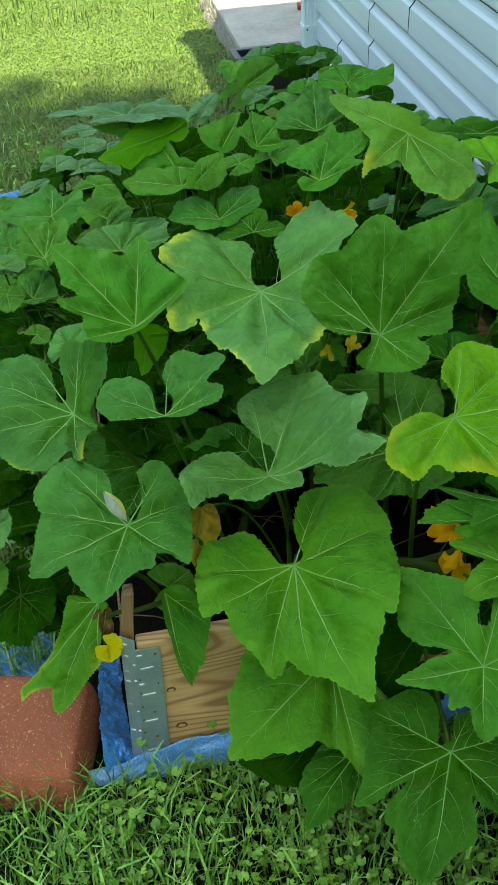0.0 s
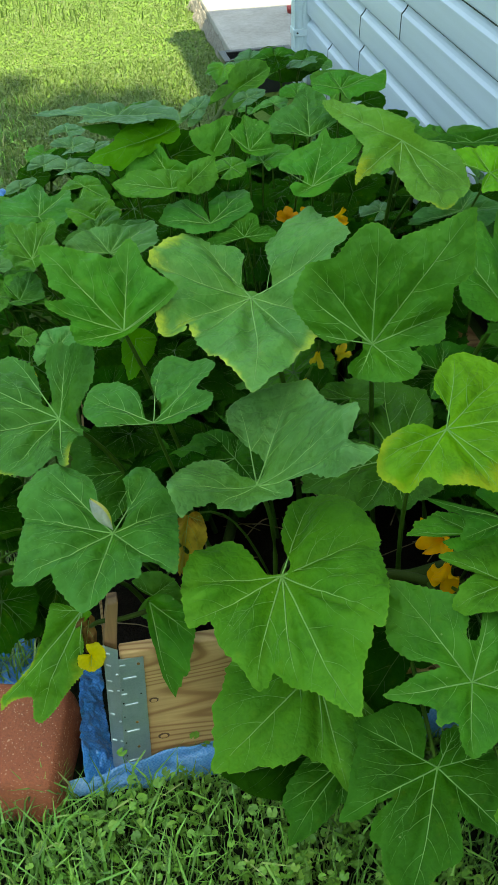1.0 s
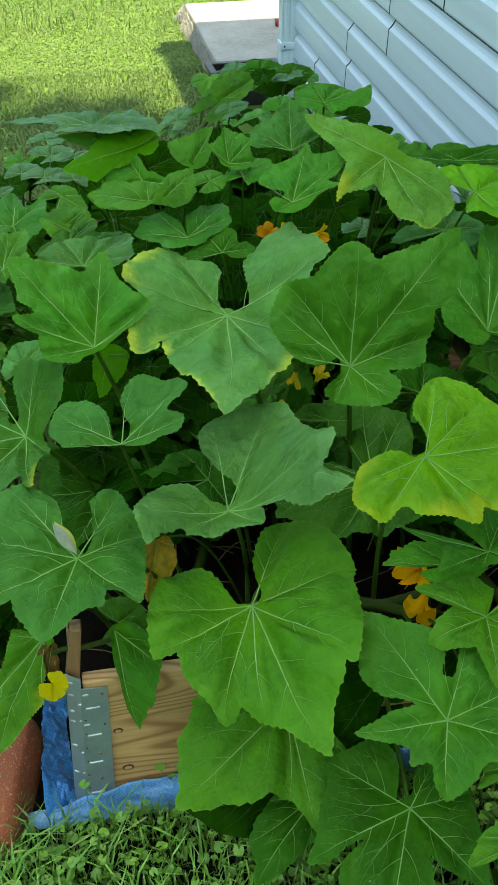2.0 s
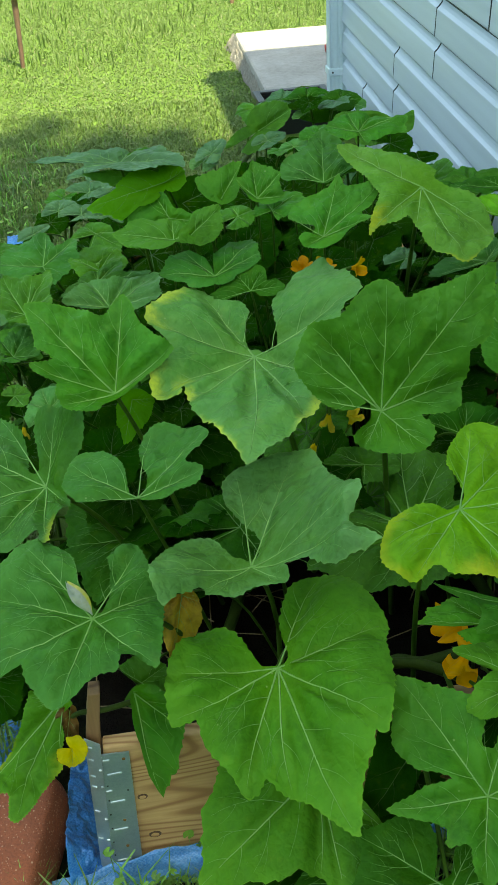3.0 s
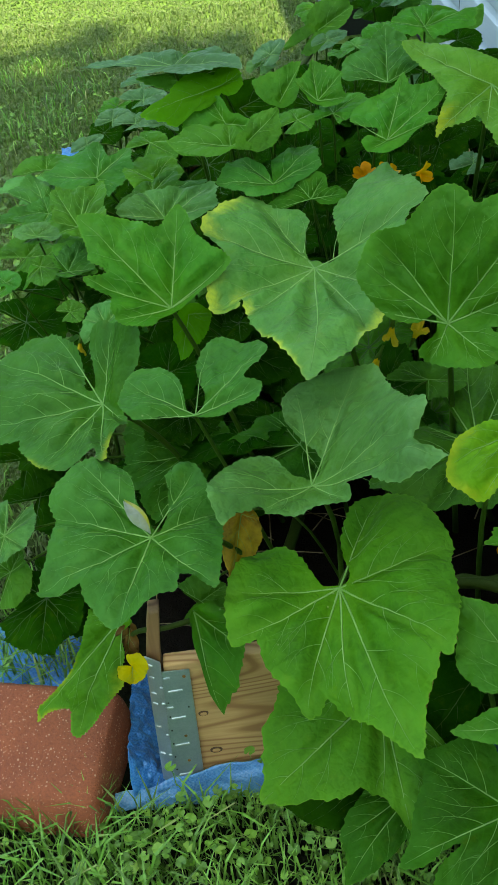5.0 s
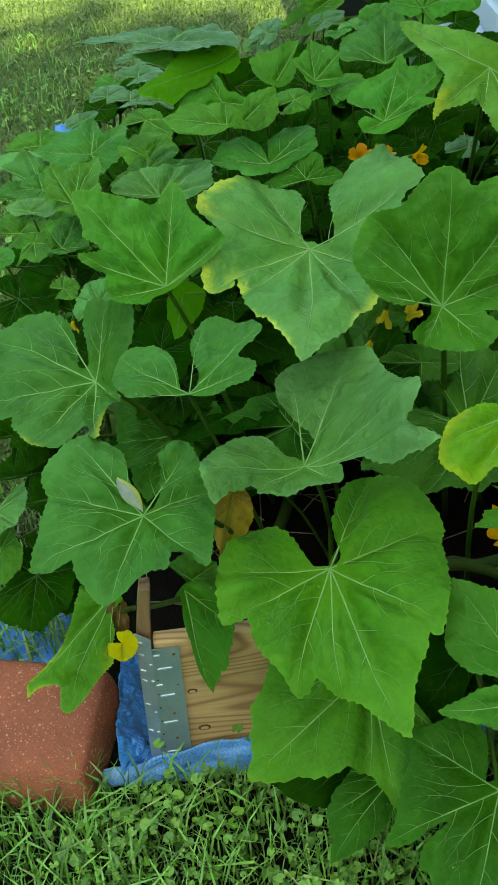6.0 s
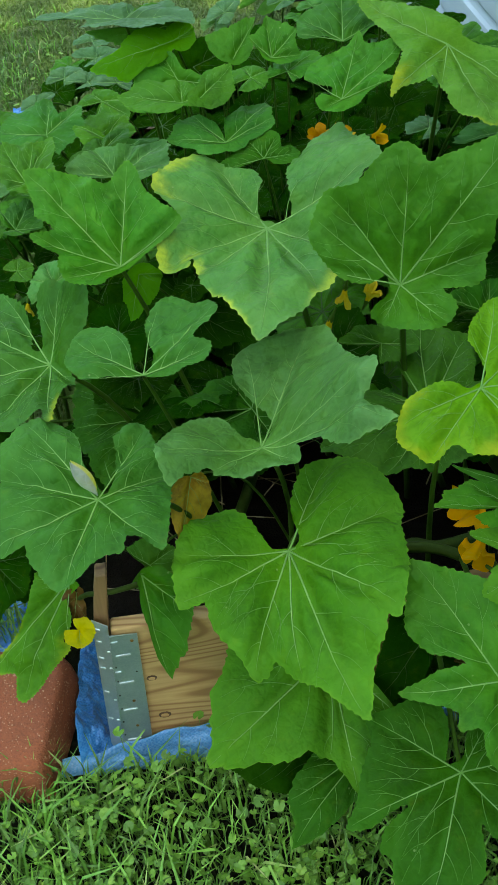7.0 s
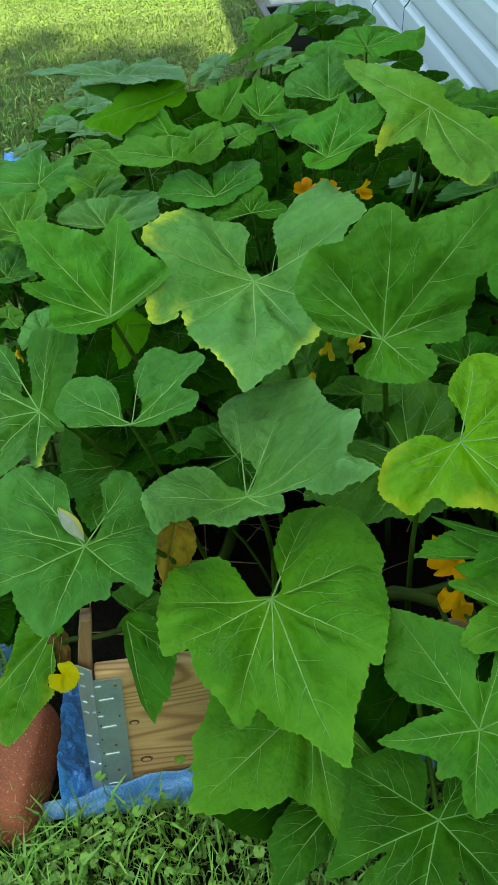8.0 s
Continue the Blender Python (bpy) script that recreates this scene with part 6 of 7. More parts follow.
leaf(front, (0.251, 1.698, 0.571), (18.3, -24.2, 51.0), [(-155.3, 0.044), (-102.8, -0.060), (-41.8, 0.063), (0, 0.047), (76.3, 0.037), (123.4, -0.044)],
     "dark", notch=0.09, fold=0.22, teeth=.021, seed=77, foot=(0.274, 1.795, 0.10))
leaf(front, (0.149, 1.739, 0.464), (19.9, -15.4, 36.2), [(-151.8, 0.042), (-90.6, -0.068), (-42.3, 0.072), (0, -0.061), (72.6, 0.041), (136.1, -0.041)],
     "dark", notch=0.09, fold=0.16, teeth=.021, seed=78, foot=(0.251, 1.862, 0.10))
leaf(front, (0.467, 1.883, 0.400), (22.4, -11.5, 25.8), [(-107.9, 0.055), (-43.8, 0.066), (0, -0.060), (67.1, 0.039), (147.4, -0.046)],
     "dark", notch=0.09, fold=0.22, teeth=.021, seed=79, foot=(0.427, 2.032, 0.10))
leaf(front, (0.482, 1.769, 0.528), (28.2, -10.6, 19.0), [(-138.9, 0.044), (-78.7, -0.042), (-0, 0.050), (74.9, 0.034), (153.3, -0.042)],
     "dark", notch=0.09, fold=0.22, teeth=.021, seed=80, foot=(0.472, 1.874, 0.10))
leaf(front, (0.162, 1.692, 0.507), (19.6, -4.0, 11.0), [(-119.5, -0.031), (-42.1, 0.052), (-0, -0.037), (109, 0.024), (160.7, -0.044)],
     "dark", notch=0.09, fold=0.16, teeth=.021, seed=81, foot=(0.184, 1.797, 0.10))
leaf(front, (-0.076, 1.789, 0.378), (15.0, -10.1, 33.3), [(-148.2, 0.062), (-85.6, 0.068), (0, 0.041), (88.2, 0.050), (151.7, 0.063)],
     "dark", notch=0.09, fold=0.16, teeth=.021, seed=82, foot=(0.042, 1.906, 0.10))
leaf(front, (-0.139, 1.681, 0.500), (14.8, -6.3, 22.5), [(-130.1, 0.036), (-60.4, 0.053), (0, 0.038), (100.3, 0.031), (158.4, 0.047)],
     "mid", notch=0.09, fold=0.22, teeth=.021, seed=83, foot=(0.030, 1.935, 0.10))
leaf(front, (-0.154, 1.710, 0.520), (14.1, -7.6, 27.6), [(-136.6, 0.033), (-70.6, 0.045), (0, 0.034), (74.4, 0.032), (138.2, 0.038)],
     "cool", notch=0.09, fold=0.22, teeth=.021, seed=84, foot=(0.030, 1.962, 0.10))
leaf(front, (0.006, 2.104, 0.450), (20.0, -1.3, 3.5), [(-115.3, 0.044), (-42.7, 0.062), (-0, 0.035), (125, 0.034), (186.3, 0.048)],
     "mid", notch=0.09, fold=-0.08, teeth=.021, seed=85, foot=(0.109, 2.335, 0.10))
leaf(front, (0.114, 1.580, 0.314), (14.1, -5.1, 19.3), [(-118.3, 0.092), (-61.1, 0.105), (-0, 0.080), (85.2, 0.077), (160.3, 0.071)],
     "dark", notch=.06, teeth=.017, seed=86, foot=(0.224, 1.733, 0.10))
leaf(front, (0.361, 1.312, 0.400), (4.5, -17.4, 75.2), [(180, 0.033), (264.5, 0.051), (360, -0.025), (437.1, 0.045), (462.8, 0.059)],
     "mid", notch=0.09, fold=0.22, teeth=.021, seed=87, foot=(0.376, 1.433, 0.10))
leaf(front, (0.520, 1.354, 0.400), (14.3, -4.5, 17.3), [(-140, 0.072), (-90, 0.085), (0, 0.077), (56.1, 0.054), (133.1, 0.056)],
     "deep", notch=0.09, fold=0.22, teeth=.021, seed=88, foot=(0.547, 1.590, 0.10))
leaf(front, (0.021, 1.065, 0.290), (38.8, 10.5, -12.8), [(-126.2, -0.029), (-75.6, -0.041), (-30.3, 0.054), (0, -0.045), (43.6, 0.036), (105.6, -0.034), (155.8, 0.035)],
     "mid", notch=.04, teeth=.017, seed=89, foot=(0.183, 1.200, 0.10))
leaf(left, (-0.068, 1.035, 0.292), (8.1, 74.8, -81.6), [(-147.7, -0.009), (-25.7, -0.027), (-12.5, 0.049), (0, -0.040), (36.1, -0.008), (161.1, -0.010)],
     "brown", notch=.05, wave=.1, teeth=.017, seed=90)
leaf(left, (-0.070, 1.002, 0.262), (60.8, 45.4, -21.7), [(-139.6, -0.017), (-87.3, -0.024), (-43.6, 0.026), (-0, -0.021), (48.8, -0.019), (103.4, -0.019), (161, -0.016)],
     "gold", notch=.03, teeth=.017, seed=91)
leaf(front, (0.084, 1.138, 0.360), (-28.1, 55.5, -102.9), [(-69.2, -0.026), (-35.3, -0.050), (-10.9, 0.079), (0, -0.088), (15.4, -0.057), (70.1, 0.025), (120.2, -0.013)],
     "dead", notch=.08, wave=.1, teeth=.017, seed=92, foot=(0.227, 1.215, 0.10))
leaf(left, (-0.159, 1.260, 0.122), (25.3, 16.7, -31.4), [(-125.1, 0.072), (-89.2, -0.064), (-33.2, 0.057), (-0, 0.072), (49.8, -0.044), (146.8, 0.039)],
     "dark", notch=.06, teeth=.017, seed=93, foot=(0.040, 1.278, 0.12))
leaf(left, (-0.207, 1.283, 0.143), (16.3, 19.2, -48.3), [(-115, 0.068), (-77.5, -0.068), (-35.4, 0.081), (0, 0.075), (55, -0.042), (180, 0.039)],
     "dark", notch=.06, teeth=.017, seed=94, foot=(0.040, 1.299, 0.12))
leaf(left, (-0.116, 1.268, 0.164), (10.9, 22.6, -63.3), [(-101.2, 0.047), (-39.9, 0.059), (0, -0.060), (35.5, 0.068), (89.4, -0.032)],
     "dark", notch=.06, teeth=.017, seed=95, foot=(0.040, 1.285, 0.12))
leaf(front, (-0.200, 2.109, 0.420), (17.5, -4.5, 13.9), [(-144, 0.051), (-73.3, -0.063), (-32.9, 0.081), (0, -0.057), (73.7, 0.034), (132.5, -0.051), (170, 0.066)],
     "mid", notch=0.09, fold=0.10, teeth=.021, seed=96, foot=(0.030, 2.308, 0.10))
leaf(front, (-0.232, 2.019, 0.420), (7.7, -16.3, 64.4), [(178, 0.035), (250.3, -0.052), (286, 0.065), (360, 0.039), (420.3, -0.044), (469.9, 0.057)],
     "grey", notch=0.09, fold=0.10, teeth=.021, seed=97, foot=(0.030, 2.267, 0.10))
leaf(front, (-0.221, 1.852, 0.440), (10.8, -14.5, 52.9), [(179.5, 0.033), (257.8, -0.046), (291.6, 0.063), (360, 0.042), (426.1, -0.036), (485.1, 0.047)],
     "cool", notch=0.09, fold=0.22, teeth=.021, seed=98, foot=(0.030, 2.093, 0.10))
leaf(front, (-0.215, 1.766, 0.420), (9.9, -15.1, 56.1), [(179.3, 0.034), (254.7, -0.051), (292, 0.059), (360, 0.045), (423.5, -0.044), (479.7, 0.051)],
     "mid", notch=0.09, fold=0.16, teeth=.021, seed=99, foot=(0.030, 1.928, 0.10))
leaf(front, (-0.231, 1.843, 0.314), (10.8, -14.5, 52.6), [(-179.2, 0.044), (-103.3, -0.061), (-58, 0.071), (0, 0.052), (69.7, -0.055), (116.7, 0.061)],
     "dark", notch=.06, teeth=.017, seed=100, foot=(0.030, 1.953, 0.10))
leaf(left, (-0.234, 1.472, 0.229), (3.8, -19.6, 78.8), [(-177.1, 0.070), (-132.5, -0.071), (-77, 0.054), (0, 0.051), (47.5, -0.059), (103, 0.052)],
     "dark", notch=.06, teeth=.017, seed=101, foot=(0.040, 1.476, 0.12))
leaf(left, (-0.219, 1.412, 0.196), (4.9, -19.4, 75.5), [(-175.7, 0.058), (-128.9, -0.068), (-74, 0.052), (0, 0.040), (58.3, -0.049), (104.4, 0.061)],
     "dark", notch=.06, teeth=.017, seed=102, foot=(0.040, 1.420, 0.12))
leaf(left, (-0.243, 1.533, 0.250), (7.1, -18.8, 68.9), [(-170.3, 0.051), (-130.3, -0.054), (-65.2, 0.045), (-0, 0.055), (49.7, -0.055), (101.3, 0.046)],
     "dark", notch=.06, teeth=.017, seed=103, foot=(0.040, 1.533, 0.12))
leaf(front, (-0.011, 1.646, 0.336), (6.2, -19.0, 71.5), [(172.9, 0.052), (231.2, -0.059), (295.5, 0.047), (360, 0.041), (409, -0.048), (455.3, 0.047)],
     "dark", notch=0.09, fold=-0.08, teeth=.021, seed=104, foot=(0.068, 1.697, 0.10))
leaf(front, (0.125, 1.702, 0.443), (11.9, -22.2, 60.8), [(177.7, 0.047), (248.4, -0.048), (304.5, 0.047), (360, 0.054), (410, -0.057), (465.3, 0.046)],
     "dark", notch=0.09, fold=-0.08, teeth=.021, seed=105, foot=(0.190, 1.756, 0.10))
leaf(front, (0.071, 1.725, 0.720), (2.2, -4.5, 63.4), [(123.2, 0.067), (173.8, -0.030), (265.6, -0.063), (288.4, 0.100), (328.1, -0.073), (360.9, 0.043), (413.2, -0.044), (433.5, 0.079), (453.8, -0.103), (465.2, 0.143)],
     "blue", notch=.04, sinus=.8, fold=.05, droop=.03, teeth=.017, seed=106, foot=(0.143, 1.870, 0.10))
leaf(front, (0.127, 1.742, 0.700), (47.0, 19.4, -17.2), [(-157.2, -0.114), (-138.3, 0.077), (-125.7, -0.034), (-0, 0.012), (46.9, -0.016), (192.8, -0.052)],
     "mid", notch=0.09, sinus=.8, fold=.05, teeth=.021, seed=107, foot=(0.212, 1.936, 0.10))
leaf(front, (0.137, 1.708, 0.690), (35.7, -13.8, 33.4), [(-173.3, -0.064), (-133.8, -0.017), (-102, -0.023), (-27, -0.032), (0, 0.037), (94.6, -0.017), (153.1, -0.078), (166.3, 0.130), (188.5, -0.096)],
     "back", notch=.02, sinus=.8, fold=.05, teeth=.017, seed=108, foot=(0.234, 1.930, 0.10))
leaf(front, (0.174, 1.965, 0.550), (42.9, -15.1, 15.6), [(-167.8, -0.063), (-72.6, 0.043), (-25.1, -0.082), (-0, 0.075), (102.1, -0.037), (155.4, -0.089), (169.6, -0.092)],
     "dark", notch=0.09, sinus=.8, fold=.05, teeth=.021, seed=109, foot=(0.216, 2.103, 0.10))
leaf(front, (0.135, 1.556, 0.660), (-19.0, -11.3, 150.3), [(-125.9, 0.019), (-61.7, 0.038), (-29, -0.046), (0, -0.078), (15.8, 0.090), (47.1, -0.052)],
     "mid", notch=0.09, sinus=.5, fold=.05, teeth=.021, seed=110, foot=(0.172, 1.753, 0.10))
leaf(front, (0.160, 1.554, 0.665), (17.7, -36.5, 71.7), [(-136.2, -0.021), (-55.6, -0.051), (-32.1, 0.066), (-0, -0.037), (18.7, -0.016), (140.8, -0.021)],
     "mid", notch=0.09, sinus=.7, fold=.05, teeth=.021, seed=111, foot=(0.218, 1.752, 0.10))
leaf(front, (0.218, 1.668, 0.670), (35.1, -45.5, 35.5), [(-99.8, -0.013), (-6.5, -0.041), (0, 0.066), (37.5, -0.044), (81.5, -0.051)],
     "mid", notch=0.09, sinus=.7, fold=.10, teeth=.021, seed=112, foot=(0.245, 1.924, 0.10))
leaf(front, (0.265, 1.604, 0.690), (1.8, -45.0, 87.4), [(-89.5, 0.041), (-63.9, -0.038), (-46, 0.053), (-21.9, -0.054), (0, 0.062), (12.7, -0.045), (42, 0.042), (62.3, -0.018)],
     "mid", notch=0.09, sinus=.4, fold=.10, teeth=.021, seed=113, foot=(0.306, 1.749, 0.10))
leaf(front, (-0.084, 1.866, 0.500), (1.4, -17.9, 85.4), [(-155.2, 0.052), (-75.6, -0.064), (-40.3, 0.086), (-22.3, -0.050), (0, 0.083), (57, -0.076), (85.6, 0.090), (137.8, -0.062)],
     "cool", notch=0.09, sinus=.4, fold=.06, teeth=.021, seed=114, foot=(0.069, 2.019, 0.10))
leaf(front, (0.008, 1.899, 0.480), (14.1, -11.3, 38.0), [(-146.5, 0.032), (-81.3, -0.033), (-42.1, 0.055), (-0, 0.054), (93.4, -0.043), (150.2, 0.040)],
     "mid", notch=0.09, sinus=.6, fold=.06, teeth=.021, seed=115, foot=(0.131, 2.086, 0.10))
leaf(front, (0.012, 1.669, 0.550), (12.0, -13.5, 47.9), [(-129.8, -0.018), (-60.4, -0.053), (-37.3, 0.090), (-22.5, -0.047), (1.6, 0.064), (34.6, 0.027), (121.9, -0.029), (148.6, 0.059), (167.7, -0.046)],
     "cool", notch=.03, sinus=.6, fold=.06, droop=.03, teeth=.017, seed=116, foot=(0.137, 1.944, 0.10))
leaf(front, (-0.087, 1.608, 0.560), (0.8, -25.0, 88.2), [(-162, -0.025), (-71, -0.025), (-28.1, 0.063), (-0, 0.044), (57.3, -0.036), (98.3, 0.052), (145.3, -0.050)],
     "mid", notch=0.09, sinus=.6, fold=.10, teeth=.021, seed=117, foot=(0.086, 1.806, 0.10))
leaf(front, (0.453, 1.763, 0.720), (14.3, -16.9, 48.8), [(-126.2, 0.030), (-71.8, -0.043), (-55, -0.076), (-31, 0.092), (-27, -0.063), (0.7, 0.046), (50.7, 0.044), (83.4, -0.046), (108.4, 0.052), (171.1, -0.032)],
     "mid", notch=.03, sinus=.5, fold=.06, droop=.03, teeth=.017, seed=118, foot=(0.491, 1.993, 0.10))
broad_leaf(front, (0.375, 1.658, 0.683), (1.5, -26.9, 80.4),
           [(139.4, 0.007), (74.6, 0.016), (72.6, 0.03), (87.3, 0.049), (83.0, 0.064), (64.5, 0.073), (51.0, 0.078), (21.1, 0.076), (10.6, 0.094), (0.1, 0.111), (-8.6, 0.101), (-17.5, 0.094), (-31.3, 0.073), (-57.7, 0.054), (-67.7, 0.025), (-137.5, 0.007)],
           [(77.6, 0.062), (50.7, 0.075), (0.0, 0.107), (-53.9, 0.052)], [],
           "cool", seed=119, foot=(0.377, 1.824, 0.10))
broad_leaf(front, (0.345, 1.51, 0.661), (9.0, -29.1, 66.3),
           [(84.0, 0.007), (76.8, 0.017), (48.8, 0.021), (66.0, 0.041), (68.9, 0.059), (52.1, 0.069), (24.4, 0.075), (6.6, 0.088), (-0.7, 0.111), (-8.5, 0.097), (-18.2, 0.111), (-29.6, 0.137), (-34.0, 0.112), (-39.0, 0.09), (-40.1, 0.071), (-54.8, 0.077), (-53.9, 0.056), (-61.0, 0.039), (-97.5, 0.025), (-150.7, 0.021), (172.7, 0.025), (134.1, 0.032), (109.9, 0.036), (91.8, 0.028), (88.6, 0.013)],
           [(65.8, 0.056), (0.0, 0.106), (-28.8, 0.13), (-54.0, 0.074), (132.6, 0.024)], [],
           "mid", seed=120, foot=(0.387, 1.729, 0.10))
broad_leaf(front, (0.5, 1.56, 0.7), (4.0, 17.2, -82.5),
           [(59.3, 0.035), (55.5, 0.05), (53.9, 0.074), (42.0, 0.098), (27.8, 0.132), (19.6, 0.148), (8.5, 0.158), (-0.9, 0.169), (-7.7, 0.148), (-17.7, 0.121), (-24.8, 0.092), (-35.0, 0.073), (-44.1, 0.088), (-54.5, 0.104), (-54.8, 0.128), (-58.6, 0.121), (-69.1, 0.092), (-86.1, 0.067), (-120.5, 0.085), (-132.5, 0.107), (-139.6, 0.136), (-144.4, 0.152), (-150.5, 0.15), (-156.1, 0.132), (-166.0, 0.088), (172.8, 0.061), (125.8, 0.035), (98.6, 0.02)],
           [(-144.9, 0.144), (-55.7, 0.123), (-26.2, 0.084), (0.0, 0.163), (23.6, 0.135)], [],
           "tipped", seed=121, foot=(0.552, 1.885, 0.10), pale=[(-62, 10, .6), (0, 10, .9)])
broad_leaf(front, (0.136, 1.66, 0.65), (-42.0, 28.7, -159.6),
           [(-152.7, 0.018), (-119.4, 0.041), (-95.5, 0.046), (-73.2, 0.053), (-56.3, 0.065), (-33.6, 0.066), (-26.8, 0.09), (-10.8, 0.081), (1.7, 0.068), (31.7, 0.048), (57.3, 0.039), (97.5, 0.053), (123.2, 0.07), (137.1, 0.082), (134.8, 0.059), (151.6, 0.032), (175.8, 0.023)],
           [(-99.1, 0.042), (-25.2, 0.084), (30.8, 0.045), (131.1, 0.073)], [],
           "mid", seed=201, foot=(0.2, 1.8, 0.1), label="broad green leaf hanging under a curled one")
broad_leaf(front, (0.236, 1.5, 0.594), (-24.6, -28.5, 129.0),
           [(68.6, 0.006), (69.9, 0.026), (70.3, 0.059), (55.7, 0.061), (40.2, 0.046), (0.9, 0.041), (-39.3, 0.044), (-69.5, 0.042), (-98.0, 0.029), (-101.7, 0.042), (-123.8, 0.05), (-143.4, 0.037), (-164.8, 0.017), (-160.7, 0.006)],
           [(65.4, 0.052), (0.0, 0.038), (-70.5, 0.037), (-122.7, 0.044)], [],
           "deep", seed=202, foot=(0.3, 1.62, 0.1), label="deep green leaf in the middle of the bed")
broad_leaf(rear, (0.589, 2.27, 0.572), (21.1, 32.0, -67.9),
           [(-166.1, 0.021), (-135.3, 0.053), (-122.3, 0.07), (-105.1, 0.065), (-85.3, 0.059), (-61.1, 0.055), (-47.0, 0.064), (-21.1, 0.067), (0.6, 0.068), (25.5, 0.078), (44.8, 0.096), (69.3, 0.095), (58.7, 0.061), (73.8, 0.035), (104.0, 0.02)],
           [(-120.0, 0.061), (-48.6, 0.059), (0.0, 0.064), (62.6, 0.09)], [],
           "mid", seed=203, foot=(0.62, 2.4, 0.1), label="green leaf drooping beside the siding")
broad_leaf(front, (0.715, 1.8, 0.587), (-18.5, -10.8, 134.8),
           [(82.9, 0.017), (73.7, 0.035), (41.0, 0.067), (35.5, 0.105), (23.0, 0.11), (18.2, 0.073), (-3.7, 0.043), (-47.5, 0.022), (-111.2, 0.06), (-117.7, 0.098), (-132.5, 0.118), (-149.5, 0.096), (-160.5, 0.046), (146.2, 0.022)],
           [(27.3, 0.102), (-0.0, 0.039), (-120.1, 0.089), (-142.6, 0.097)], [],
           "deep", seed=204, foot=(0.72, 1.9, 0.1), label="deep green leaf spread against the siding")
broad_leaf(left, (-0.122, 1.56, 0.495), (16.5, -33.6, 57.0),
           [(90.7, 0.009), (85.6, 0.019), (68.3, 0.035), (51.3, 0.049), (34.7, 0.05), (1.8, 0.055), (-17.2, 0.036), (-44.0, 0.034), (-68.5, 0.044), (-83.1, 0.028), (-94.4, 0.009)],
           [(61.4, 0.035), (32.2, 0.048), (0.0, 0.05), (-69.4, 0.04)], [],
           "mid", seed=205, foot=(-0.05, 1.7, 0.05), label="small upright cupped leaf")
broad_leaf(left, (-0.153, 1.6, 0.48), (-27.5, 14.2, -166.1),
           [(149.6, 0.009), (126.7, 0.017), (96.5, 0.022), (74.2, 0.015), (38.4, 0.029), (15.1, 0.031), (2.9, 0.035), (11.7, 0.053), (-15.8, 0.038), (-46.6, 0.035), (-70.3, 0.03), (-106.7, 0.026), (-130.9, 0.02), (-142.9, 0.01)],
           [(102.4, 0.018), (30.7, 0.026), (-0.0, 0.038), (-52.7, 0.031), (-117.3, 0.021)], [],
           "mid", seed=206, foot=(-0.08, 1.74, 0.05), label="small ragged green leaf")
broad_leaf(left, (-0.166, 1.62, 0.529), (18.6, -16.4, 25.9),
           [(170.2, 0.011), (154.6, 0.024), (125.3, 0.042), (95.7, 0.032), (43.2, 0.027), (-5.0, 0.035), (-37.0, 0.039), (-62.4, 0.028), (-70.7, 0.011)],
           [(123.7, 0.037), (90.9, 0.028), (0.0, 0.029), (-43.2, 0.032)], [],
           "grey", seed=207, foot=(-0.12, 1.76, 0.05), label="pale green leaf at the bed's edge")
broad_leaf(left, (-0.203, 1.5, 0.524), (18.4, -16.7, 26.7),
           [(-167.6, 0.009), (171.1, 0.027), (141.1, 0.036), (112.9, 0.034), (84.4, 0.024), (49.1, 0.021), (3.4, 0.022), (-33.2, 0.022), (-70.4, 0.019), (-111.6, 0.018), (-128.0, 0.008)],
           [(140.2, 0.03), (96.7, 0.024), (-0.0, 0.02), (-64.8, 0.016)], [],
           "cool", seed=208, foot=(-0.12, 1.6, 0.05), label="pale green leaf at the bed's edge")
# extra dark leaf put over the board where shade belongs
broad_leaf(low, (0.447, 0.955, 0.263), (7.4, 53.0, -87.9),
           [(-170.2, 0.011), (-154.8, 0.024), (-114.8, 0.028), (-70.3, 0.036), (-33.7, 0.044), (-4.7, 0.048), (26.5, 0.041), (70.6, 0.035), (111.4, 0.028), (150.9, 0.02), (157.2, 0.008)],
           [(-110.3, 0.026), (-53.6, 0.039), (-0.0, 0.045), (68.8, 0.03)], [],
           "dark", seed=209, foot=(0.44, 1.06, 0.12), label="dark leaf hanging over the board, shade in its colour")
leaf(low, (0.355, 1.020, 0.122), (23.9, -7.7, 16.9), [(-151.2, -0.097), (-99.4, 0.085), (-50.9, -0.082), (0, 0.073), (51, 0.064), (101.2, -0.086), (140.6, 0.079)],
     "dark", notch=.06, teeth=.017, seed=122, foot=(0.362, 1.090, 0.20))
leaf(front, (0.474, 1.738, 0.443), (15.6, -19.8, 50.4), [(-168.9, 0.049), (-104.7, -0.051), (-41.1, 0.057), (-0, -0.054), (69.8, 0.045), (125.2, -0.055)],
     "dark", notch=0.09, fold=0.22, teeth=.021, seed=123, foot=(0.491, 1.764, 0.10))
leaf(pot, (0.681, 3.468, 0.260), (5.6, -29.5, 78.8), [(150.9, 0.055), (231.6, -0.057), (280.2, 0.073), (360, 0.035), (427, -0.049), (465.7, 0.084)],
     "deep", notch=.06, teeth=.017, seed=124, foot=(0.680, 3.950, 0.09))
leaf(pot, (0.603, 3.491, 0.250), (9.2, -23.4, 67.8), [(158.2, 0.050), (241.2, -0.047), (298.5, 0.057), (360, 0.048), (426.4, -0.044), (473.4, 0.055)],
     "blue", notch=.06, teeth=.017, seed=125, foot=(0.680, 3.950, 0.09))
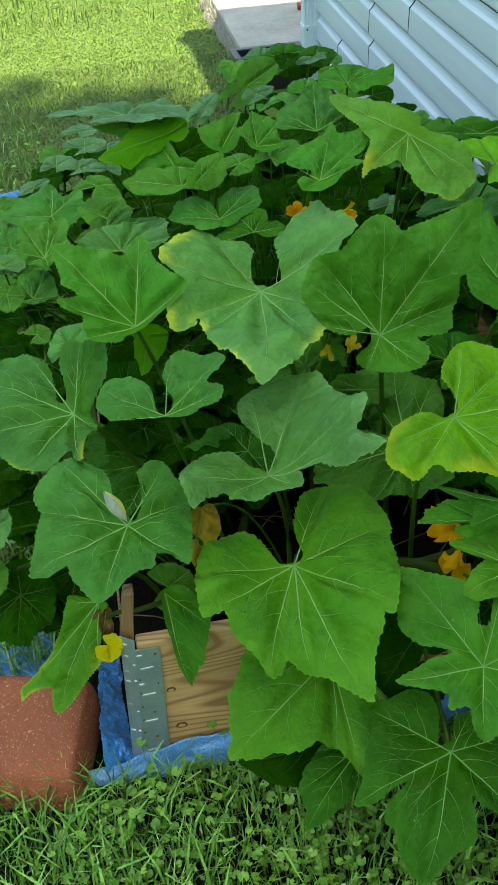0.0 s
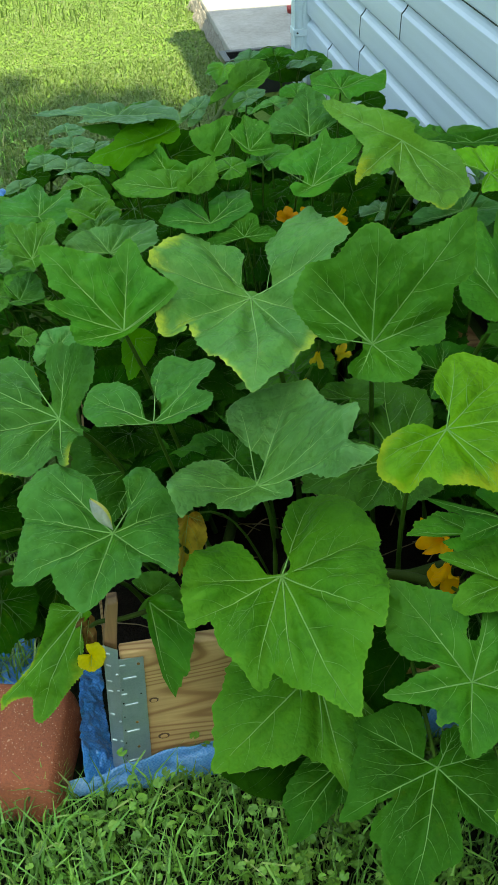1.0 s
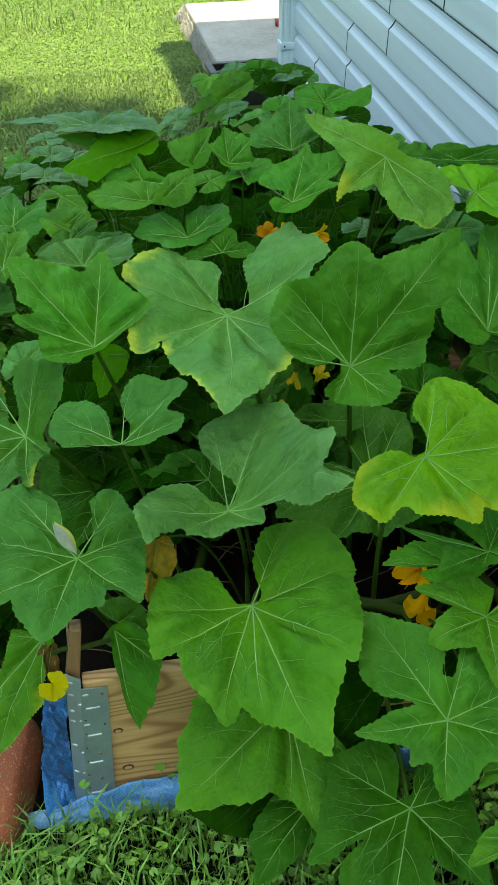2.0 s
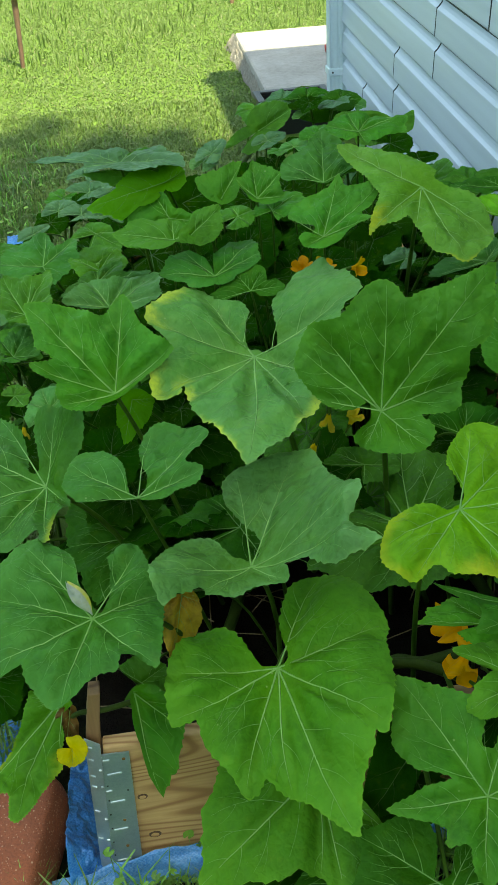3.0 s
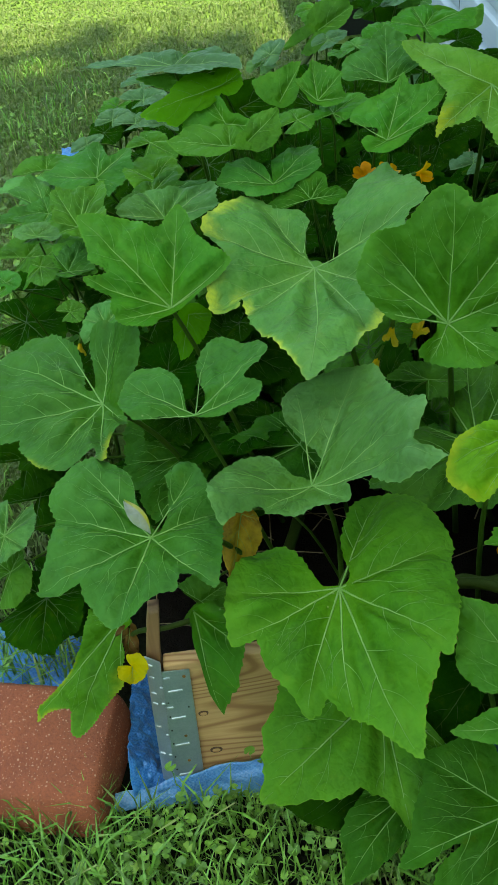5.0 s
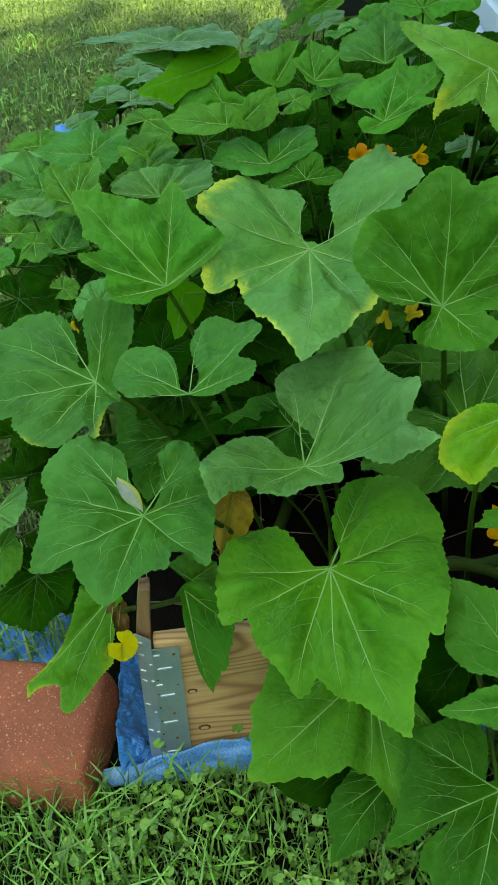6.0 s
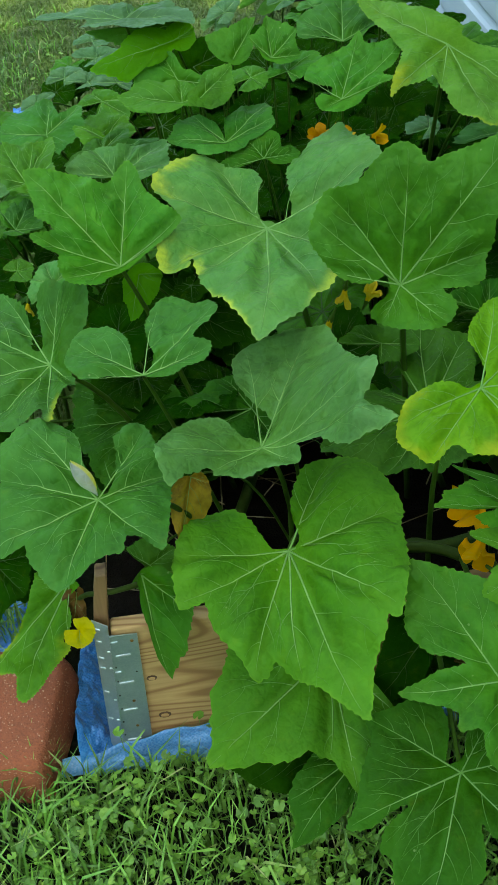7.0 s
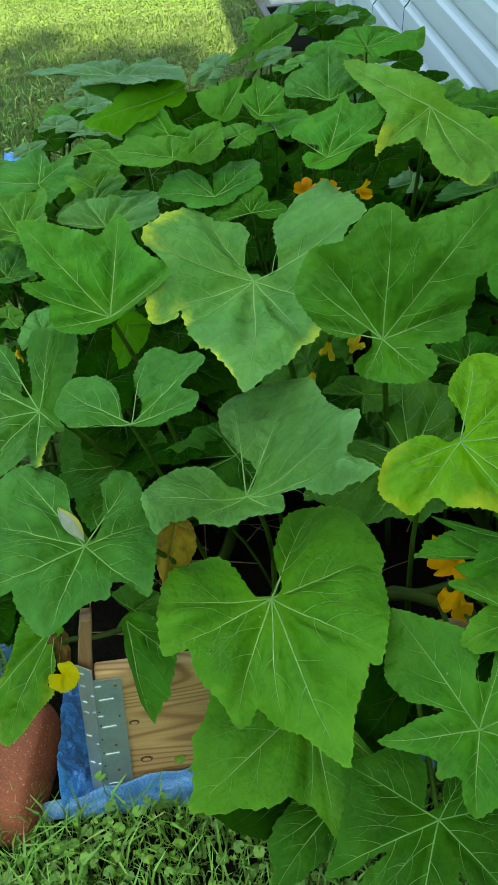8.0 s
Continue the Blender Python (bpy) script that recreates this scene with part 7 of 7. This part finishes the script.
leaf(pot, (0.761, 3.373, 0.270), (12.3, -27.6, 64.7), [(158.9, 0.048), (247.9, -0.053), (290.9, 0.071), (360, 0.043), (431.1, -0.041), (473.7, 0.063)],
     "deep", notch=.06, teeth=.017, seed=126, foot=(0.680, 3.950, 0.09))
leaf(pot, (0.697, 3.411, 0.240), (15.5, -19.9, 50.9), [(158.1, 0.071), (268.4, -0.080), (301.1, 0.125), (360, 0.041), (448.4, -0.060), (482.8, 0.107)],
     "dark", notch=.06, teeth=.017, seed=127, foot=(0.680, 3.950, 0.09))
leaf(front, (0.679, 1.813, 0.421), (14.4, -20.7, 53.9), [(169.2, 0.057), (255.2, -0.068), (305.2, 0.073), (360, 0.055), (434.9, -0.047), (480.4, 0.075)],
     "dark", notch=0.09, fold=0.16, teeth=.021, seed=128, foot=(0.569, 1.874, 0.10))
leaf(front, (0.653, 1.858, 0.464), (18.2, -17.4, 42.2), [(-178.8, 0.057), (-98.3, -0.057), (-45.5, 0.070), (0, 0.045), (74.5, -0.046), (122.8, 0.060)],
     "dark", notch=0.09, fold=-0.08, teeth=.021, seed=129, foot=(0.625, 1.929, 0.10))
leaf(front, (0.718, 1.759, 0.485), (16.7, -18.9, 47.2), [(-168.5, 0.051), (-111.2, -0.057), (-52.2, 0.075), (-0, 0.054), (57.5, -0.039), (124.6, 0.044)],
     "dark", notch=0.09, fold=0.10, teeth=.021, seed=130, foot=(0.669, 1.912, 0.10))
leaf(left, (-0.028, 1.614, 0.293), (8.7, -18.1, 63.8), [(180, 0.050), (231.2, -0.056), (292.7, 0.051), (360, 0.052), (414.4, -0.052), (472.7, 0.051)],
     "dark", notch=.06, teeth=.017, seed=131, foot=(0.040, 1.608, 0.12))
# two small brown patches stand in for bites in the cut leaf
leaf(low, (0.400, 0.819, 0.304), (10.4, -9.5, 22.0), [(-152.4, 0.007), (-54.5, -0.009), (0, 0.009), (69.4, -0.008), (109.6, 0.008)],
     "brown", notch=.02, teeth=.05, seed=132)
leaf(low, (0.347, 0.850, 0.303), (-0.8, -14.0, 73.5), [(180, -0.004), (274.2, 0.007), (360, -0.004), (435.5, 0.007)],
     "brown", notch=.02, teeth=.05, seed=133)
leaf(front, (0.049, 1.395, 0.500), (11.8, 59.3, -76.4), [(-76.4, -0.025), (-36.7, -0.044), (-22.7, 0.066), (-0, -0.042), (78.6, 0.030), (135.8, -0.018)],
     "back", notch=0.09, sinus=.7, fold=-0.08, teeth=.021, seed=134, foot=(0.205, 1.604, 0.10))
leaf(front, (0.005, 1.438, 0.378), (5.6, -24.4, 76.6), [(154.3, 0.061), (219.8, -0.055), (298.1, 0.045), (360, 0.055), (401.7, -0.054), (455.8, 0.054)],
     "dark", notch=0.09, fold=0.10, teeth=.021, seed=136, foot=(0.086, 1.438, 0.10))
leaf(front, (0.582, 1.667, 0.421), (19.0, -16.6, 39.7), [(-163.1, 0.077), (-103.9, -0.085), (-52.4, 0.080), (0, 0.058), (84.3, -0.041), (147.9, 0.068)],
     "dark", notch=0.09, fold=0.16, teeth=.021, seed=137, foot=(0.522, 1.739, 0.10))


# leaves deeper in the bed, copies of six blades, mostly in the shade-darkened green
MODEL = []
for k in range(6):
    rk = random.Random(90 + k)
    pts = [(a + rk.uniform(-7, 7), q * rk.uniform(0.88, 1.12)) for a, q in
           ((-150, 0.085), (-118, -0.088), (-98, 0.105), (-70, -0.093), (-48, 0.118), (-24, -0.105), (0, 0.135), (24, -0.105), (48, 0.118), (70, -0.093), (98, 0.105), (118, -0.088), (150, 0.085))]
    ribs = [(radians(a), r) for a, r in pts if r > 0]
    MODEL.append(blade_meshes(lobed_outline(pts, 0.03, 0.1, k, 0.016), ribs, (0.1, rk.uniform(-0.05, 0.2), rk.uniform(0.0, 0.15), 0.02, k, [a for a, _ in ribs], ()), 1.0))


def spare(name, data, mat):
    """The mesh alone of one of the copied pieces."""
    ob = finish(name, data[0], data[1], mat, None, "", data[2] if len(data) > 2 else None, age=data[3] if len(data) > 3 else None)
    me = ob.data
    bpy.data.objects.remove(ob)
    return me


FILL = {}
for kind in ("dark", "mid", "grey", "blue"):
    FILL[kind] = [(spare("leaf", b, LEAF[kind]), spare("vein", v, VEIN_SHADED)) for b, v in MODEL]


def fill_leaf(plant, x, y, z, size, kind, rnd):
    blade, ribs = rnd.choice(FILL[kind])
    ob = new("leaf", blade)
    ob.parent = plant
    m = pose(x, y, z, rnd.gauss(12, 14), rnd.gauss(0, 14), rnd.uniform(0, 360) if rnd.random() < 0.4 else rnd.gauss(-90, 50))
    ob.matrix_basis = m @ Matrix.Scale(size, 4)
    q = new("vein", ribs)
    q.parent = ob
    foot = (x + rnd.uniform(-0.05, 0.05), y + rnd.uniform(-0.02, 0.08), 0.09 if x > 0 else 0.02)
    inv = (m @ Matrix.Scale(size, 4)).inverted()
    path = [inv @ p for p in bent((x, y, z), foot, (0, 0.02, 0.02), 6)]
    v, f = tube(path, [0.0040 / size] * 6, 6)
    finish("stalk", v, f, STALK, ob)


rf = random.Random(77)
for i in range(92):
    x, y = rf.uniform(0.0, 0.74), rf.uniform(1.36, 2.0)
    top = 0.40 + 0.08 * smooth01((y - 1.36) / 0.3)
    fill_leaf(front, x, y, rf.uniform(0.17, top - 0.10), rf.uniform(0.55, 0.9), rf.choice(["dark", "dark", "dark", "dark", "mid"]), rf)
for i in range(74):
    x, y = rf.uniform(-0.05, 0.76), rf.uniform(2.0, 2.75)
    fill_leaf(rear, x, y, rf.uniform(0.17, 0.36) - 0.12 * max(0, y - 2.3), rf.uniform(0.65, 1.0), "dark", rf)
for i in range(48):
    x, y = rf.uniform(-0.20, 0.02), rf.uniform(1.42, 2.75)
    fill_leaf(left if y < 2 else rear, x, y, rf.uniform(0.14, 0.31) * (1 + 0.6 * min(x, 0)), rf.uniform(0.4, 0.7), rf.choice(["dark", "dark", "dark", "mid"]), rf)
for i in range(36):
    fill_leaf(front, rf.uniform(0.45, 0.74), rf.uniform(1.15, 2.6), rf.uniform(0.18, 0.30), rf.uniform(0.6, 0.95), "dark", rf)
for i in range(18):
    x, y = rf.uniform(0.42, 0.80), rf.uniform(2.75, 3.4)
    fill_leaf(rear, x, y, rf.uniform(0.12, 0.30), rf.uniform(0.4, 0.7), rf.choice(["dark", "mid", "blue"]), rf)

for i in range(22):
    y = rf.uniform(1.75, 3.0)
    fill_leaf(front if y < 2.2 else rear, rf.uniform(0.74, 0.85), y, rf.uniform(0.34, 0.47) - 0.22 * max(0.0, y - 1.9), rf.uniform(0.5, 0.8), rf.choice(["mid", "mid", "grey"]), rf)


def blossom(plant, at, turn, size, mat, open_=0.6, wilt=0.0, seed=0):
    """A squash flower: five pointed petals joined into a trumpet, on a ribbed green calyx."""
    r = random.Random(seed)
    n, rows = 50, 9
    verts, faces, uvs = [], [], []
    for i in range(rows):
        t = i / (rows - 1)
        for j in range(n):
            a = 2 * math.pi * j / n
            lobe = abs(math.cos(2.5 * a))
            reach = size * (0.35 + 0.65 * (1 - 0.45 * (1 - lobe) ** 1.5 * t))
            rad = (0.10 + open_ * t ** 1.6) * reach * (1 + 0.05 * math.sin(5 * a + seed))
            z = reach * t * (1 - 0.35 * open_ * t)
            rad *= 1 + wilt * 0.5 * math.sin(3 * a + 2 * seed) * t
            z -= wilt * size * 0.5 * t * t * (0.5 + 0.5 * math.sin(2 * a + seed))
            verts.append((rad * math.cos(a), rad * math.sin(a), z + 0.03 * size * math.sin(10 * a) * t))
            uvs.append((t, j / n))
    for i in range(rows - 1):
        for j in range(n):
            faces.append((i * n + j, i * n + (j + 1) % n, (i + 1) * n + (j + 1) % n, (i + 1) * n + j))
    ob = finish("blossom", verts, faces, mat, plant, "open orange squash blossom" if mat is PETAL else "faded yellow blossom", uvs)
    ob.matrix_basis = pose(*at, *turn)
    v, f = tube([(0, 0, -0.5 * size), (0, 0, -0.2 * size), (0, 0, -0.05 * size), (0, 0, 0.12 * size)], [0.05 * size, 0.07 * size, 0.12 * size, 0.11 * size], 10)
    finish("calyx", v, f, STALK, ob)
    return ob


blossom(low, (0.425, 1.035, 0.350), (80, 0, -70), 0.052, PETAL, 0.42, 0.9, 1)
blossom(low, (0.412, 0.990, 0.345), (120, -10, -50), 0.046, PETAL, 0.35, 0.9, 2)
blossom(low, (0.415, 0.945, 0.330), (70, 30, 10), 0.040, PETAL, 0.4, 0.6, 4)
blossom(front, (0.350, 1.725, 0.505), (20, 0, 0), 0.026, PETAL, 0.7, 0.3, 5)
blossom(front, (0.385, 1.715, 0.51), (25, 20, 0), 0.022, PETAL, 0.7, 0.4, 6)
blossom(front, (0.432, 1.720, 0.505), (70, 30, 40), 0.034, PETAL, 0.35, 0.8, 7)
blossom(front, (0.345, 1.335, 0.455), (10, 20, 0), 0.030, PETAL_PALE, 0.35, 0.4, 8)
blossom(front, (0.322, 1.365, 0.46), (170, 10, 0), 0.030, PETAL_PALE, 0.3, 0.5, 9)
blossom(front, (0.292, 1.31, 0.45), (160, 30, 0), 0.034, PETAL_PALE, 0.3, 0.6, 10)
blossom(front, (-0.115, 1.47, 0.43), (150, 10, 0), 0.022, PETAL_PALE, 0.3, 0.5, 11)


def straw(n, seed):
    """Dry stems lying in the bed."""
    r = random.Random(seed)
    verts, faces = [], []
    for _ in range(n):
        x, y, a, s = r.uniform(0.02, 0.7), r.uniform(1.06, 2.2), r.uniform(0, 6.28), r.uniform(0.06, 0.16)
        z = 0.105 + r.uniform(0, 0.03)
        v, f = tube(bent((x, y, z), (x + s * math.cos(a), y + s * math.sin(a), z + r.uniform(-0.005, 0.06)), (0, 0, r.uniform(0.0, 0.02)), 5), [0.0011] * 5, 4)
        o = len(verts)
        verts += v
        faces += [tuple(k + o for k in q) for q in f]
    return finish("straw", verts, faces, STRAW)


tagged(straw(160, 4), "dry stems lying on the soil", "straw", kind="stuff")

# pale curled flap standing at the heart of one leaf, and a withered leaf behind it
v, f = [], []
for i in range(9):
    t = i / 8
    for j in range(5):
        s = j / 4 - 0.5
        w = 0.020 * math.sin(math.pi * min(t * 0.94 + 0.03, 1)) * (1 - 0.15 * t)
        v.append((s * w, 0.006 * (s * s * 4) , 0.055 * t))
for i in range(8):
    for j in range(4):
        a = i * 5 + j
        f.append((a, a + 1, a + 6, a + 5))
FLAP = leaf_material("pale_underside", (0.30, 0.36, 0.26), (0.38, 0.44, 0.34), (0.46, 0.52, 0.42), margin=(0.62, 0.58, 0.02), sheer=0.2, warm=0.0)
flap = finish("leaf", v, f, FLAP, left, "small curled leaf, pale underneath", [(0.5, 0.0) for i in range(9) for j in range(5)],
              age=[(3.0 if j == 4 else 0.0, 0.03) for i in range(9) for j in range(5)])
flap.matrix_basis = pose(-0.020, 1.033, 0.444, -8, -22, 15)
